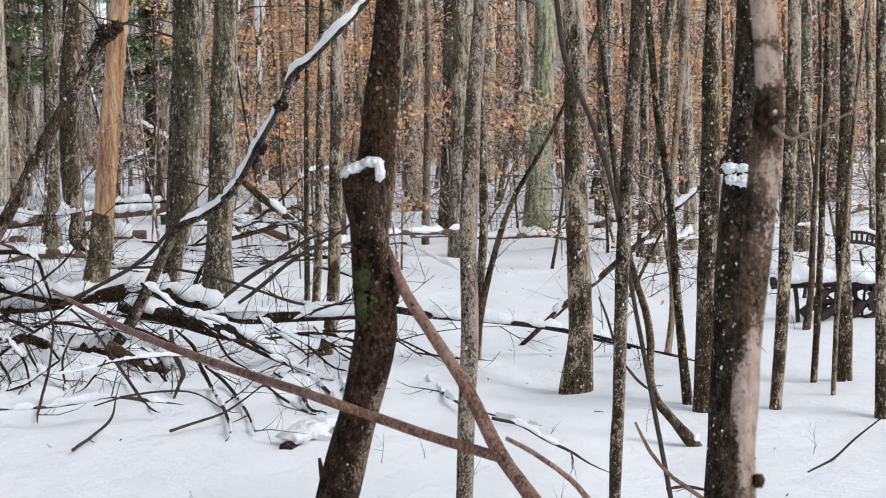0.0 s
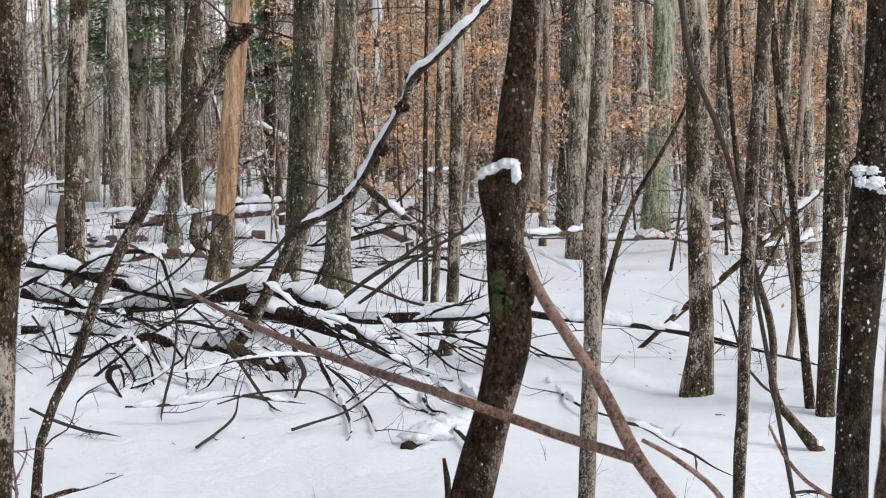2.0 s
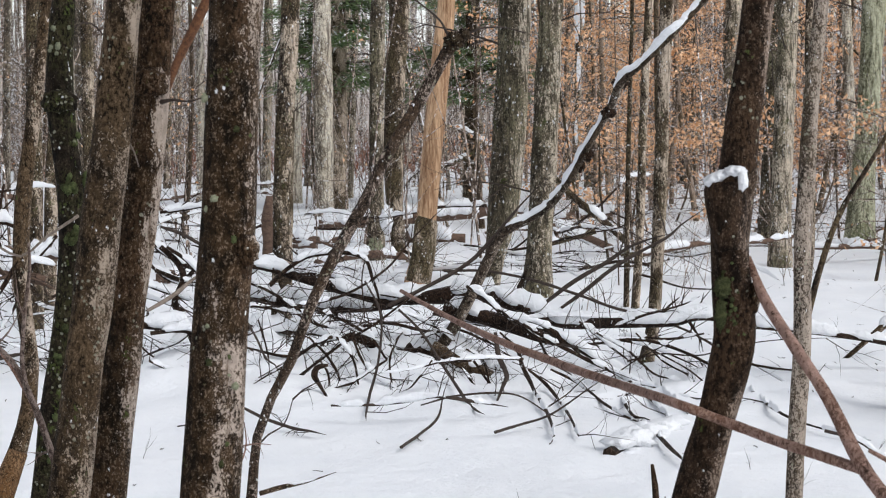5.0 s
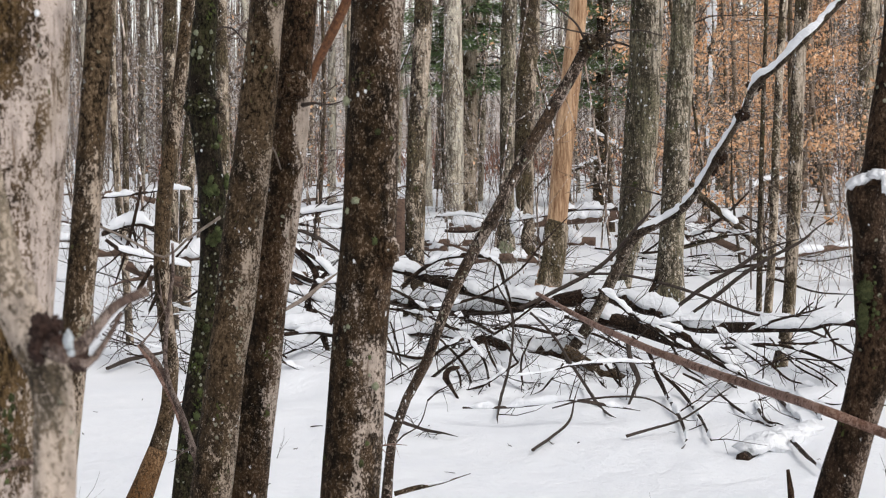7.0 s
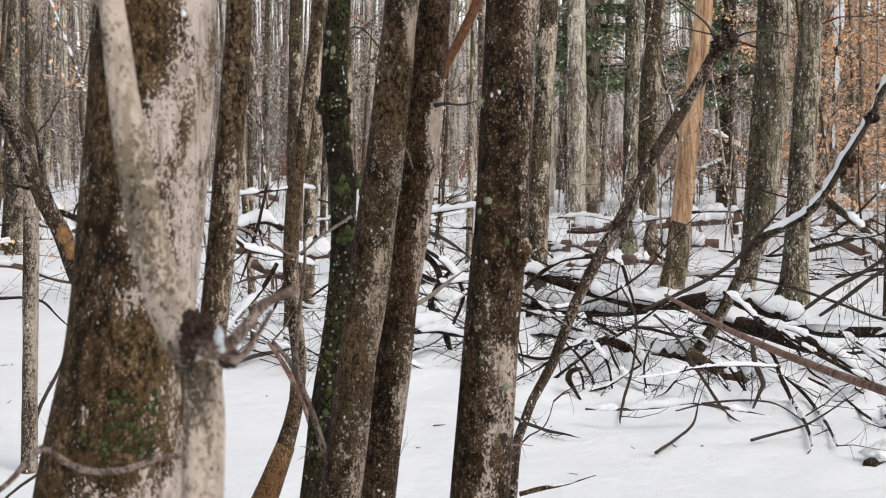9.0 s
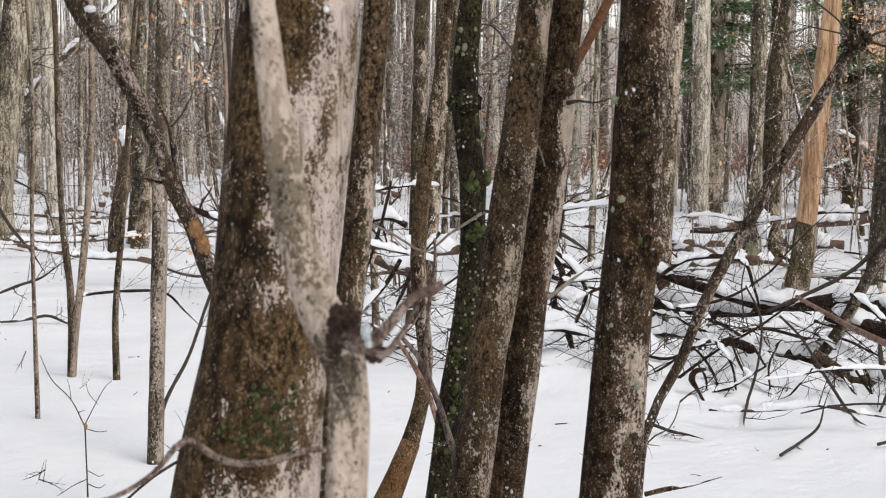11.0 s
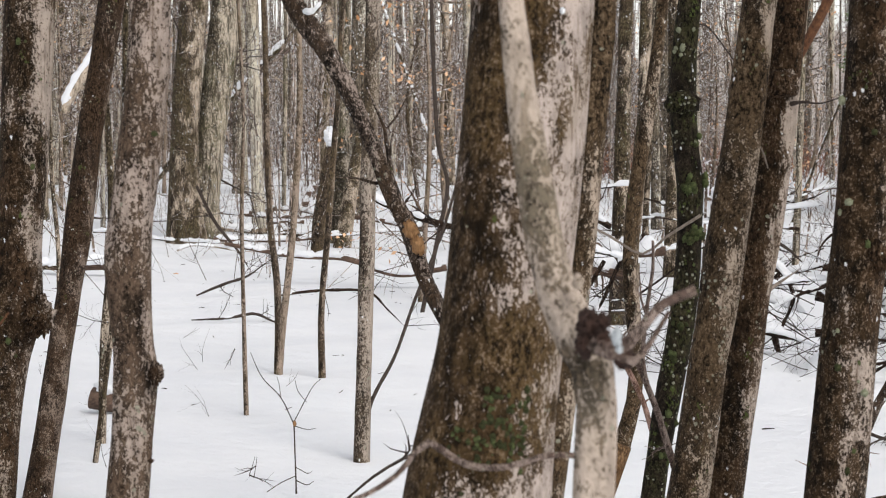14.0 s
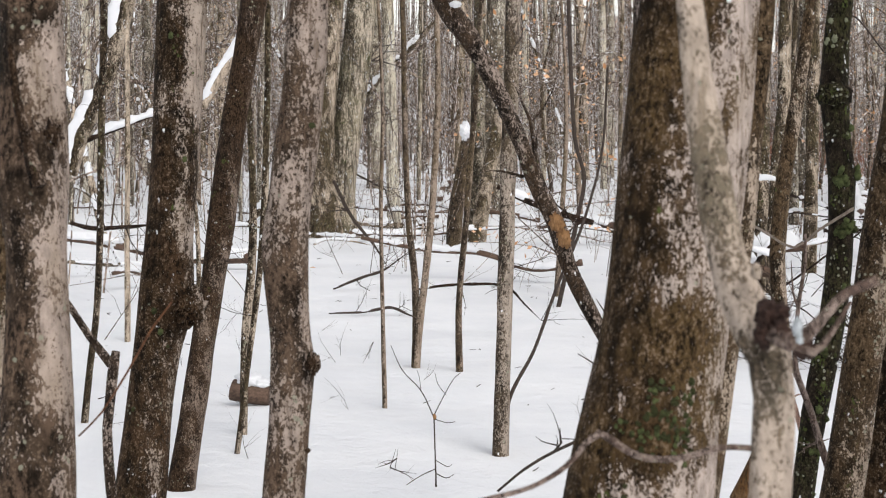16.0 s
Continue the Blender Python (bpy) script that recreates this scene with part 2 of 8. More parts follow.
M = {
    "snow": snow_material("snow", 0.5),
    "snow_cap": snow_material("snow_cap", 0.75, 0.93),
    # wet dark maple bark with a pale side, dry and painted as lit
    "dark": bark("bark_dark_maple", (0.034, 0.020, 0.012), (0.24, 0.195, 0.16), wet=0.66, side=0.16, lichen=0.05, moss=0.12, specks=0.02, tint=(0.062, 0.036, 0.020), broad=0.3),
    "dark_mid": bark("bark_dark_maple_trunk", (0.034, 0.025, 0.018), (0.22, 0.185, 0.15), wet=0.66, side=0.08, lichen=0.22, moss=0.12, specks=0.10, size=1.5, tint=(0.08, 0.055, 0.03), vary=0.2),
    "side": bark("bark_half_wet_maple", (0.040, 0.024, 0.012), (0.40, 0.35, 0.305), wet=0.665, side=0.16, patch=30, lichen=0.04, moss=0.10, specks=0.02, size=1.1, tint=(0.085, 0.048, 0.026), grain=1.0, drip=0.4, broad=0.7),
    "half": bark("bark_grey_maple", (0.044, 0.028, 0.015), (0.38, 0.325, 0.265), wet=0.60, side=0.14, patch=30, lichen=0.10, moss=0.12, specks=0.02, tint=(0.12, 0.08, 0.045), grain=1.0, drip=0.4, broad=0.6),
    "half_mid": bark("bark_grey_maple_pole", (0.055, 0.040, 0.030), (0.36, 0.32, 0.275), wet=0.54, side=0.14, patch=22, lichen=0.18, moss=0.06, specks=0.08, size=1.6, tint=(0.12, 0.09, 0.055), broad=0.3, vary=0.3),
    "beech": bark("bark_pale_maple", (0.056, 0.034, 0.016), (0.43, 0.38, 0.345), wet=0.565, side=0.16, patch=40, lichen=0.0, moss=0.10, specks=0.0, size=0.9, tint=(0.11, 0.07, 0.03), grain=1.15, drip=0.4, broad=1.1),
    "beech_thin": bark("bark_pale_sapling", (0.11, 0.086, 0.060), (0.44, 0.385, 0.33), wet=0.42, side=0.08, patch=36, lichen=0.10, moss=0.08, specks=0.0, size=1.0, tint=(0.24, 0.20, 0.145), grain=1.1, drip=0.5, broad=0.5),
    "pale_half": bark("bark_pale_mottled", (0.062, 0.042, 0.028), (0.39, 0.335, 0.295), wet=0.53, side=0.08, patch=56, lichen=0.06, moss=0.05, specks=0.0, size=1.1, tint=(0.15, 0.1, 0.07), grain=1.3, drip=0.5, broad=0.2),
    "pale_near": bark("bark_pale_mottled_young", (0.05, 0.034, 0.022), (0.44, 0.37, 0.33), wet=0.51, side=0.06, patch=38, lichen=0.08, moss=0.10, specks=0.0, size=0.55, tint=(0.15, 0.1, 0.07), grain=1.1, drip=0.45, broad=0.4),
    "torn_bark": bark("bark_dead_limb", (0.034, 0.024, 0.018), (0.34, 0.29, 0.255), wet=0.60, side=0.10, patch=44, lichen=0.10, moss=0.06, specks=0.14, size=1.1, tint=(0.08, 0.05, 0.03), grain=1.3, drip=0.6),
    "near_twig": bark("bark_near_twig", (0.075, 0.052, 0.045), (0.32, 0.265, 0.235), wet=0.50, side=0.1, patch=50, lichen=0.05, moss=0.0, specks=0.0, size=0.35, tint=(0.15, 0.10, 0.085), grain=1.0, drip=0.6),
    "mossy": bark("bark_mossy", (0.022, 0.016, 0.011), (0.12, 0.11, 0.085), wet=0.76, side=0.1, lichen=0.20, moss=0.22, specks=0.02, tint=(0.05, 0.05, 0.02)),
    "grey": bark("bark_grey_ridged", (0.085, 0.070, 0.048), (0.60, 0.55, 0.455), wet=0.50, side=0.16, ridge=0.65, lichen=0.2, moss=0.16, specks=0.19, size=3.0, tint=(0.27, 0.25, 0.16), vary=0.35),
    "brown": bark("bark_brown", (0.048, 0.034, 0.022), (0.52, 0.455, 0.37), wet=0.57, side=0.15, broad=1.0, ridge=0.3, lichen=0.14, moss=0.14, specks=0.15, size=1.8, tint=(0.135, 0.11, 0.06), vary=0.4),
    # ridged grey bark made paler, with distance haze put into its colour
    "hazed_grey": bark("bark_hazed_grey", (0.13, 0.11, 0.085), (0.74, 0.68, 0.58), wet=0.52, side=0.14, ridge=0.5, lichen=0.1, moss=0.08, specks=0.22, size=3.4, tint=(0.27, 0.22, 0.16), vary=0.5),
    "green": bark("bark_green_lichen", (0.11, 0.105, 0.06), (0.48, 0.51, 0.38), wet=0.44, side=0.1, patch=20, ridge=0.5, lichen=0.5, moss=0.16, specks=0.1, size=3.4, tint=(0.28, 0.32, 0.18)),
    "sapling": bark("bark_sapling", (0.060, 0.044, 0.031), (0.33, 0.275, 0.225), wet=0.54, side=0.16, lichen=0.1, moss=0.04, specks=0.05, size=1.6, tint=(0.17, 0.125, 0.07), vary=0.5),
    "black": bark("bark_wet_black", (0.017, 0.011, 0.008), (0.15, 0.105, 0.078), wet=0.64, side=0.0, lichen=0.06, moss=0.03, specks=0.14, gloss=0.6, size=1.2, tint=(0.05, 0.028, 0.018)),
    "rod": bark("bark_reddish_rod", (0.085, 0.045, 0.034), (0.29, 0.20, 0.17), wet=0.43, side=0.0, patch=40, lichen=0.02, moss=0.0, specks=0.0, tint=(0.19, 0.10, 0.07)),
    "orange_foot": bark("bark_orange_foot", (0.045, 0.028, 0.015), (0.23, 0.15, 0.085), wet=0.50, side=0.0, patch=30, lichen=0.05, moss=0.05, specks=0.0, tint=(0.2, 0.1, 0.04)),
    "twig": plain("bark_twig", (0.018, 0.012, 0.010), (0.075, 0.056, 0.045), 60, 0.75),
    "pale_twig": plain("bark_pale_twig", (0.13, 0.10, 0.08), (0.30, 0.25, 0.21), 40, 0.8),
    "peeled": plain("bare_wood", (0.15, 0.065, 0.028), (0.66, 0.44, 0.265), 14, 0.6, 0.6, 0.008, (1, 1, 0.10)),
    "raw_wood": plain("torn_wood", (0.12, 0.055, 0.022), (0.36, 0.20, 0.09), 40, 0.7, 0.8, 0.006, (1, 1, 0.2)),
    "red_bark": plain("inner_bark_red", (0.045, 0.019, 0.010), (0.17, 0.075, 0.034), 90, 0.8, 0.8, 0.005),
    "rust": plain("old_rusty_iron", (0.014, 0.010, 0.010), (0.05, 0.033, 0.028), 30, 0.65, 0.5, 0.004),
    "rotten": plain("rotten_log", (0.05, 0.032, 0.024), (0.17, 0.11, 0.08), 18, 0.85, 0.8, 0.01, (0.4, 1, 1)),
    "leaf": leaf_material("dry_beech_leaf", (0.52, 0.25, 0.11), (0.88, 0.60, 0.38)),
    "needle": leaf_material("hemlock_needles", (0.06, 0.10, 0.042), (0.21, 0.29, 0.13), 0.08),
    "knot": plain("dark_knot", (0.018, 0.010, 0.008), (0.075, 0.04, 0.03), 90, 0.7, 0.9, 0.006),
    "ice": plain("clotted_ice", (0.30, 0.34, 0.36), (0.66, 0.70, 0.73), 120, 0.4, 0.8, 0.006),
    "green_rosette": plain("green_lichen_rosette", (0.045, 0.06, 0.020), (0.125, 0.15, 0.06), 140, 0.95, 0.8, 0.005),
    "moss_tuft": plain("moss", (0.022, 0.030, 0.010), (0.105, 0.115, 0.045), 160, 0.95, 1.0, 0.01),
    "lichen_tuft": plain("lichen", (0.15, 0.165, 0.10), (0.28, 0.29, 0.20), 90, 0.95),
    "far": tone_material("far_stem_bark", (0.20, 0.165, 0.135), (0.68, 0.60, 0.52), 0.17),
    "far_brown": tone_material("brown_young_bark", (0.11, 0.078, 0.058), (0.48, 0.38, 0.31), 0.15),
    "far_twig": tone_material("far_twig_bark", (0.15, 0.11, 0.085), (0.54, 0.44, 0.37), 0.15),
    "brush": tone_material("red_brush_bark", (0.27, 0.115, 0.075), (0.48, 0.26, 0.18), 0.0),
    # grey-brown of the far woods, their haze mixed into the tones
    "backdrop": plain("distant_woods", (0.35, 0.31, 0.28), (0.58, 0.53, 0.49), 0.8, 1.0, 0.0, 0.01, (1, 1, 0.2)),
}

# ---- builders ----


def spline(points, step):
    """Evenly spaced points and radii along a smooth line through (x, y, z, r)."""
    p = np.array(points, float)
    if len(p) == 2:
        p = np.array([p[0], p[0] * 0.67 + p[1] * 0.33, p[0] * 0.33 + p[1] * 0.67, p[1]])
    q = np.vstack([2 * p[0] - p[1], p, 2 * p[-1] - p[-2]])
    q[:, 3] = np.maximum(q[:, 3], 1e-4)
    out = []
    for i in range(1, len(q) - 2):
        a, b, c, d = q[i - 1 : i + 3]
        k = max(1, int(np.linalg.norm(c[:3] - b[:3]) / step))
        for u in np.arange(k) / k:
            out.append(0.5 * (2 * b + (c - a) * u + (2 * a - 5 * b + 4 * c - d) * u * u + (3 * b - a - 3 * c + d) * u ** 3))
    out.append(q[-2])
    out = np.array(out)
    out[:, 3] = np.maximum(out[:, 3], min(0.0006, p[:, 3].min()))
    return out


def tube_data(points, sides, step, wobble=0.06, flat_end=True):
    """Vertices and faces of a rough round stem along the points."""
    s = spline(points, step)
    n = len(s)
    tan = np.gradient(s[:, :3], axis=0)
    tan /= np.linalg.norm(tan, axis=1)[:, None] + 1e-9
    ref = np.array([0.31, 0.95, 0.05]) if abs(tan[:, 2]).mean() > 0.6 else np.array([0.02, 0.05, 1.0])
    u = np.cross(tan, ref)
    u /= np.linalg.norm(u, axis=1)[:, None] + 1e-9
    w = np.cross(tan, u)
    ang = np.linspace(0, 2 * math.pi, sides, endpoint=False)
    seed = s[0, 0] * 13.7 + s[0, 1] * 7.1
    along = np.concatenate([[0], np.cumsum(np.linalg.norm(np.diff(s[:, :3], axis=0), axis=1))])
    rm = s[:, 3].mean() + 1e-4
    k = along / (rm * 5)
    bump = np.zeros((n, sides))
    for i, (fa, fk) in enumerate(((1, 0.7), (2, 1.1), (3, 1.9), (2, 3.1), (4, 4.3))):
        bump += np.sin(fa * ang[None, :] + fk * k[:, None] + seed * (i + 1) + np.sin(k[:, None] * 0.6 + i)) / (1 + 0.5 * i)
    rad = s[:, 3:4] * (1 + wobble * bump)
    v = s[:, None, :3] + rad[:, :, None] * (np.cos(ang)[None, :, None] * u[:, None, :] + np.sin(ang)[None, :, None] * w[:, None, :])
    verts = v.reshape(-1, 3)
    i, j = np.meshgrid(np.arange(n - 1), np.arange(sides), indexing="ij")
    a = i * sides + j
    b = i * sides + (j + 1) % sides
    faces = np.stack([a, b, b + sides, a + sides], -1).reshape(-1, 4).tolist()
    if flat_end:
        faces.append(list(range(sides - 1, -1, -1)))
        faces.append([(n - 1) * sides + q for q in range(sides)])
    return verts, faces


def trunk_of(ob):
    return next(c for c in ob.children if c.name.startswith("trunk")).data


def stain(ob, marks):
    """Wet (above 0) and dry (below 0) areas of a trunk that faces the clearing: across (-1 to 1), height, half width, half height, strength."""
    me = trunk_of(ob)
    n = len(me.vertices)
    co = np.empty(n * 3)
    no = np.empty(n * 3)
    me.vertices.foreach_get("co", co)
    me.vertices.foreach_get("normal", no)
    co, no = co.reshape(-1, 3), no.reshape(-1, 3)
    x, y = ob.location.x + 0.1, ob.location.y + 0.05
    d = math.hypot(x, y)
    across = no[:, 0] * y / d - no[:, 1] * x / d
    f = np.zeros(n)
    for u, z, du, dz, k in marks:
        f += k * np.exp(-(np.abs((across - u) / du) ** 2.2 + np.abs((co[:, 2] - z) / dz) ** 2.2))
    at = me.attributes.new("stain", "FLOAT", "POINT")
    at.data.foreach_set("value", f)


def mesh_of(name, chunks, mat, smooth=True):
    """One mesh out of several (verts, faces) pieces."""
    verts, faces, base = [], [], 0
    for v, f in chunks:
        verts.append(np.asarray(v, float))
        faces += [[q + base for q in x] for x in f]
        base += len(v)
    me = bpy.data.meshes.new(name)
    me.from_pydata(np.concatenate(verts).tolist(), [], faces)
    me.materials.append(M[mat])
    if smooth:
        me.polygons.foreach_set("use_smooth", [True] * len(me.polygons))
    me.update()
    return me


def piece(name, me, parent=None, label=""):
    ob = new(name, me)
    if parent is not None:
        ob.parent = parent
    return tagged(ob, label)


def root(name, at, label, category, group="", kind=""):
    ob = new(name)
    ob.empty_display_size = 0.1
    ob.location = at
    return tagged(ob, label, category, group, kind)


def local(points, o):
    return [(x - o[0], y - o[1], z - o[2], r) for x, y, z, r in points]


TRI = {k: [[i * k + j, i * k + (j + 1) % k, (i + 1) * k + (j + 1) % k, (i + 1) * k + j] for i in range(3) for j in range(k)] for k in (3, 4, 5)}
RING = {k: np.array([(math.cos(6.2832 * j / k), math.sin(6.2832 * j / k)) for j in range(k)]) for k in (3, 4, 5)}


def stick(p, r, sides=3):
    """A thin stem through four points with four radii."""
    d = p[3] - p[0]
    u = np.array((d[1] + 1e-6, -d[0], 0.0)) if abs(d[2]) < 0.9 * np.sqrt(d @ d) else np.array((1.0, 0.0, 0.0))
    u = u / np.sqrt(u @ u)
    w = np.array((d[1] * u[2] - d[2] * u[1], d[2] * u[0] - d[0] * u[2], d[0] * u[1] - d[1] * u[0]))
    w = w / (np.sqrt(w @ w) + 1e-9)
    ring = RING[sides]
    off = ring[:, :1] * u + ring[:, 1:] * w
    return (p[:, None, :] + r[:, None, None] * off[None]).reshape(-1, 3), TRI[sides]


def twig_chunks(rng, start, way, length, r, depth, sides=3, bend=0.2):
    """A branching twig: a crooked stem with side shoots."""
    way = np.array(way, float)
    way /= np.sqrt(way @ way) + 1e-9
    turn = rng.normal(0, bend, (3, 3))
    p = np.zeros((4, 3))
    p[0] = start
    for i in range(3):
        way = way + turn[i]
        way /= np.sqrt(way @ way)
        p[i + 1] = p[i] + way * length / 3
    rad = r * np.array((1.0, 0.75, 0.5, 0.2))
    out = [stick(p, rad, sides)]
    if depth:
        for i in (1, 1, 2, 2)[: int(rng.integers(2, 5))]:
            q = p[i - 1] + (p[i] - p[i - 1]) * rng.uniform(0.3, 1.0)
            out += twig_chunks(rng, q, way + rng.normal(0, 0.75, 3), length * rng.uniform(0.35, 0.65), rad[i] * 0.7, depth - 1, sides, bend)
    return out


def snow_strip(points, thick, cover=0.5, wide=1.0, steep=0.46):
    """Snow lying along the top of a stem: one lumpy piece for each covered stretch."""
    s = spline(points, max(0.012, min(0.03, thick * 0.6)))
    n = len(s)
    tan = np.gradient(s[:, :3], axis=0)
    tan /= np.linalg.norm(tan, axis=1)[:, None] + 1e-9
    flat = np.sqrt(np.maximum(1 - tan[:, 2] ** 2, 0))
    side = np.cross(tan, (0, 0, 1.0))
    side /= np.linalg.norm(side, axis=1)[:, None] + 1e-9
    up = np.cross(side, tan)
    along = np.concatenate([[0], np.cumsum(np.linalg.norm(np.diff(s[:, :3], axis=0), axis=1))])
    seed = s[0, 0] * 5.3 + s[0, 2] * 9.1 + s[-1, 1] * 3.7 + len(s)
    f = 0.5 + 0.20 * np.sin(along * 7 + seed) + 0.20 * np.sin(along * 17 + seed * 2.3) + 0.16 * np.sin(along * 41 + seed * 3.1) + 0.12 * np.sin(along * 83 + seed * 1.7)
    h = np.clip((f - (1 - cover)) * 3.0, 0, 1) * np.clip((flat - steep) * 8, 0, 1)
    h[0] = h[-1] = 0
    k = 9
    ang = np.linspace(-0.25, math.pi + 0.25, k)
    r = s[:, 3]
    on = h > 0.03
    pieces, i = [], 0
    rough = np.sin(along[:, None] * 91 + ang[None, :] * 5 + seed) * 0.05 + np.sin(along[:, None] * 37 + ang[None, :] * 3 + seed) * 0.12 + np.sin(along[:, None] * 19 + ang[None, :] * 2 + seed * 1.9) * 0.14
    lumps = np.sqrt(h) * (0.5 + 0.6 * np.clip(f, 0, 1))
    while i < n:
        if not on[i]:
            i += 1
            continue
        j = i
        while j + 1 < n and on[j + 1]:
            j += 1
        if j - i >= 4:
            q = slice(i, j + 1)
            m = j - i + 1
            end = np.sqrt(np.minimum(1, np.minimum(np.arange(m) + 0.25, np.arange(m)[::-1] + 0.25) / min(2.5, m / 2)))
            w = (r[q] * 0.92 * wide + thick * 0.15) * np.minimum(1, 0.45 + lumps[q]) * end
            top = thick * lumps[q] * end
            base = r[q] * 0.40
            v = s[q, None, :3] + (np.cos(ang)[None, :] * w[:, None] * (1 + rough[q]))[:, :, None] * side[q, None, :] + (base[:, None] + np.maximum(np.sin(ang), -0.3)[None, :] * ((r[q] * 0.62 * end + top)[:, None] * (1 + rough[q])))[:, :, None] * up[q, None, :]
            faces = [[a * k + b, a * k + (b + 1) % k, (a + 1) * k + (b + 1) % k, (a + 1) * k + b] for a in range(m - 1) for b in range(k)]
            faces += [list(range(k)), [(m - 1) * k + b for b in range(k)][::-1]]
            pieces.append((v.reshape(-1, 3), faces))
        i = j + 1
    return pieces


def snow_on(ob, points, thick, cover, wide=1.0, steep=0.46):
    for st in snow_strip(points, thick, cover, wide, steep):
        piece("snow_cap", mesh_of("snow_cap", [st], "snow_cap"), ob, "white snow lying along its top")


def grown(points, height, rng):
    """The trunk's line carried on above what is known, and down into the ground, in steps that lengthen evenly."""
    p = [np.array(q, float) for q in points]
    gap = np.linalg.norm(p[0][:3] - p[1][:3])
    d = (p[0][:3] - p[1][:3]) / gap
    if d[2] < -0.05 and p[0][2] > -0.05:
        k = min((p[0][2] + 0.12) / -d[2], 2.5)
        base, run = p[0].copy(), 0.0
        while run < k:
            gap *= 1.6
            run = min(run + gap, k) if k - run - gap > gap * 0.5 else k
            e = base.copy()
            e[:3] += d * run
            e[3] *= 1 + 0.12 * min(run, 1)
            p.insert(0, e)
    gap = np.linalg.norm(p[-1][:3] - p[-2][:3])
    d = (p[-1][:3] - p[-2][:3]) / gap
    while p[-1][2] < height:
        gap = min(gap * 1.6, height / 6)
        u = gap / (height / 6)
        d = d * (1 - 0.25 * u) + u * np.array([rng.normal(0, 0.05), rng.normal(0, 0.05), 0.3])
        d /= np.linalg.norm(d)
        q = p[-1].copy()
        q[:3] += d * gap
        q[3] *= 0.86 ** u
        p.append(q)
    return [tuple(q) for q in p]


def crown_chunks(rng, pts, low, count, reach):
    """Bare limbs along the upper trunk."""
    out = []
    hi = pts[-1][2]
    line = spline(pts, 0.25)
    line = line[line[:, 2] > low]
    if len(line) < 2:
        return out
    for _ in range(count):
        q = line[int(rng.integers(0, len(line)))]
        a = rng.uniform(0, 2 * math.pi)
        way = (math.cos(a), math.sin(a), rng.uniform(0.35, 1.1))
        out += twig_chunks(rng, q[:3], way, reach * (0.45 + 0.55 * (hi - q[2]) / max(hi - low, 0.1)) * rng.uniform(0.6, 1.1), max(q[3] * 0.4, 0.006), 2)
    return out


SEED = [0]


def tree(label, bark_name, points, height=8.0, clear=3.0, limbs=5, name="tree", category="tree", group="trees of the wood", snow=0.0, cover=0.5, sides=16, step=0.06, wobble=0.045, steep=0.46, snow_above=-1.0, twigs=0):
    """A standing tree: trunk through (x, y, z, r), bare limbs above clear."""
    SEED[0] += 1
    rng = np.random.default_rng(SEED[0])
    pts = grown(points, height, rng)
    o = (pts[0][0], pts[0][1], 0.0)
    ob = root(name, o, label, category, group)
    lp = local(pts, o)
    r = max(q[3] for q in lp)
    piece("trunk", mesh_of("trunk", [tube_data(lp, sides, max(step, r * 0.7) if step > 0.02 else step, wobble)], bark_name), ob)
    if limbs:
        ch = crown_chunks(rng, lp, clear, limbs, height * 0.28)
        if ch:
            tagged(piece("crown", mesh_of("crown", ch, "twig"), ob, "bare leafless limbs and twigs"), kind="stuff")
    if snow:
        snow_on(ob, [q for q in lp if q[2] > snow_above], snow, cover, 1.0, steep)
    line = spline(lp, 0.1)
    line = line[(line[:, 2] > 0.5) & (line[:, 2] < clear)]
    for _ in range(twigs if len(line) else 0):
        q = line[int(rng.integers(0, len(line)))]
        a = rng.uniform(0, 6.283)
        piece("twig", mesh_of("twig", twig_chunks(rng, q[:3], (math.cos(a), math.sin(a), rng.uniform(-0.1, 0.8)), rng.uniform(0.25, 0.9) * (0.4 + r * 7), max(0.0025, q[3] * 0.09), 2, 3, 0.3), "twig"), ob)
    return ob


def branch(label, bark_name, points, snow=0.0, cover=0.6, twigs=0, name="fallen_branch", category="branch", group="fallen branches in the snow", sides=10, reach=0.35, wide=1.0, wobble=0.07, steep=0.46):
    """A loose branch or log along the points, with its snow and side twigs."""
    SEED[0] += 1
    rng = np.random.default_rng(SEED[0])
    o = points[0][:3]
    ob = root(name, o, label, category, group)
    lp = local(points, o)
    r = max(q[3] for q in lp)
    if 0.004 < r < 0.024 and group == "fallen branches in the snow":
        p, q = np.array(lp[-1]), np.array(lp[-2])
        tip = p + (p - q) / (np.linalg.norm(p[:3] - q[:3]) + 1e-6) * min(0.3, r * 14)
        lp = [*lp[:-1], (*p[:3], p[3] * 0.75), (*(tip[:3] + rng.normal(0, 0.015, 3)), r * 0.12)]
    piece("stem", mesh_of("stem", [tube_data(lp, sides, max(0.02, r * 0.8), wobble)], bark_name), ob)
    if snow:
        snow_on(ob, lp, min(snow, 0.010 + 1.6 * r), cover, wide, steep)
    line = spline(lp, 0.05)
    for _ in range(twigs):
        q = line[int(rng.integers(len(line) // 5, len(line)))]
        way = rng.normal(0, 1, 3) + np.array([0, 0, 0.25])
        piece("twig", mesh_of("twig", twig_chunks(rng, q[:3], way, reach * rng.uniform(0.5, 1.2), max(q[3] * 0.45, 0.003), 1, 4), bark_name), ob)
    return ob


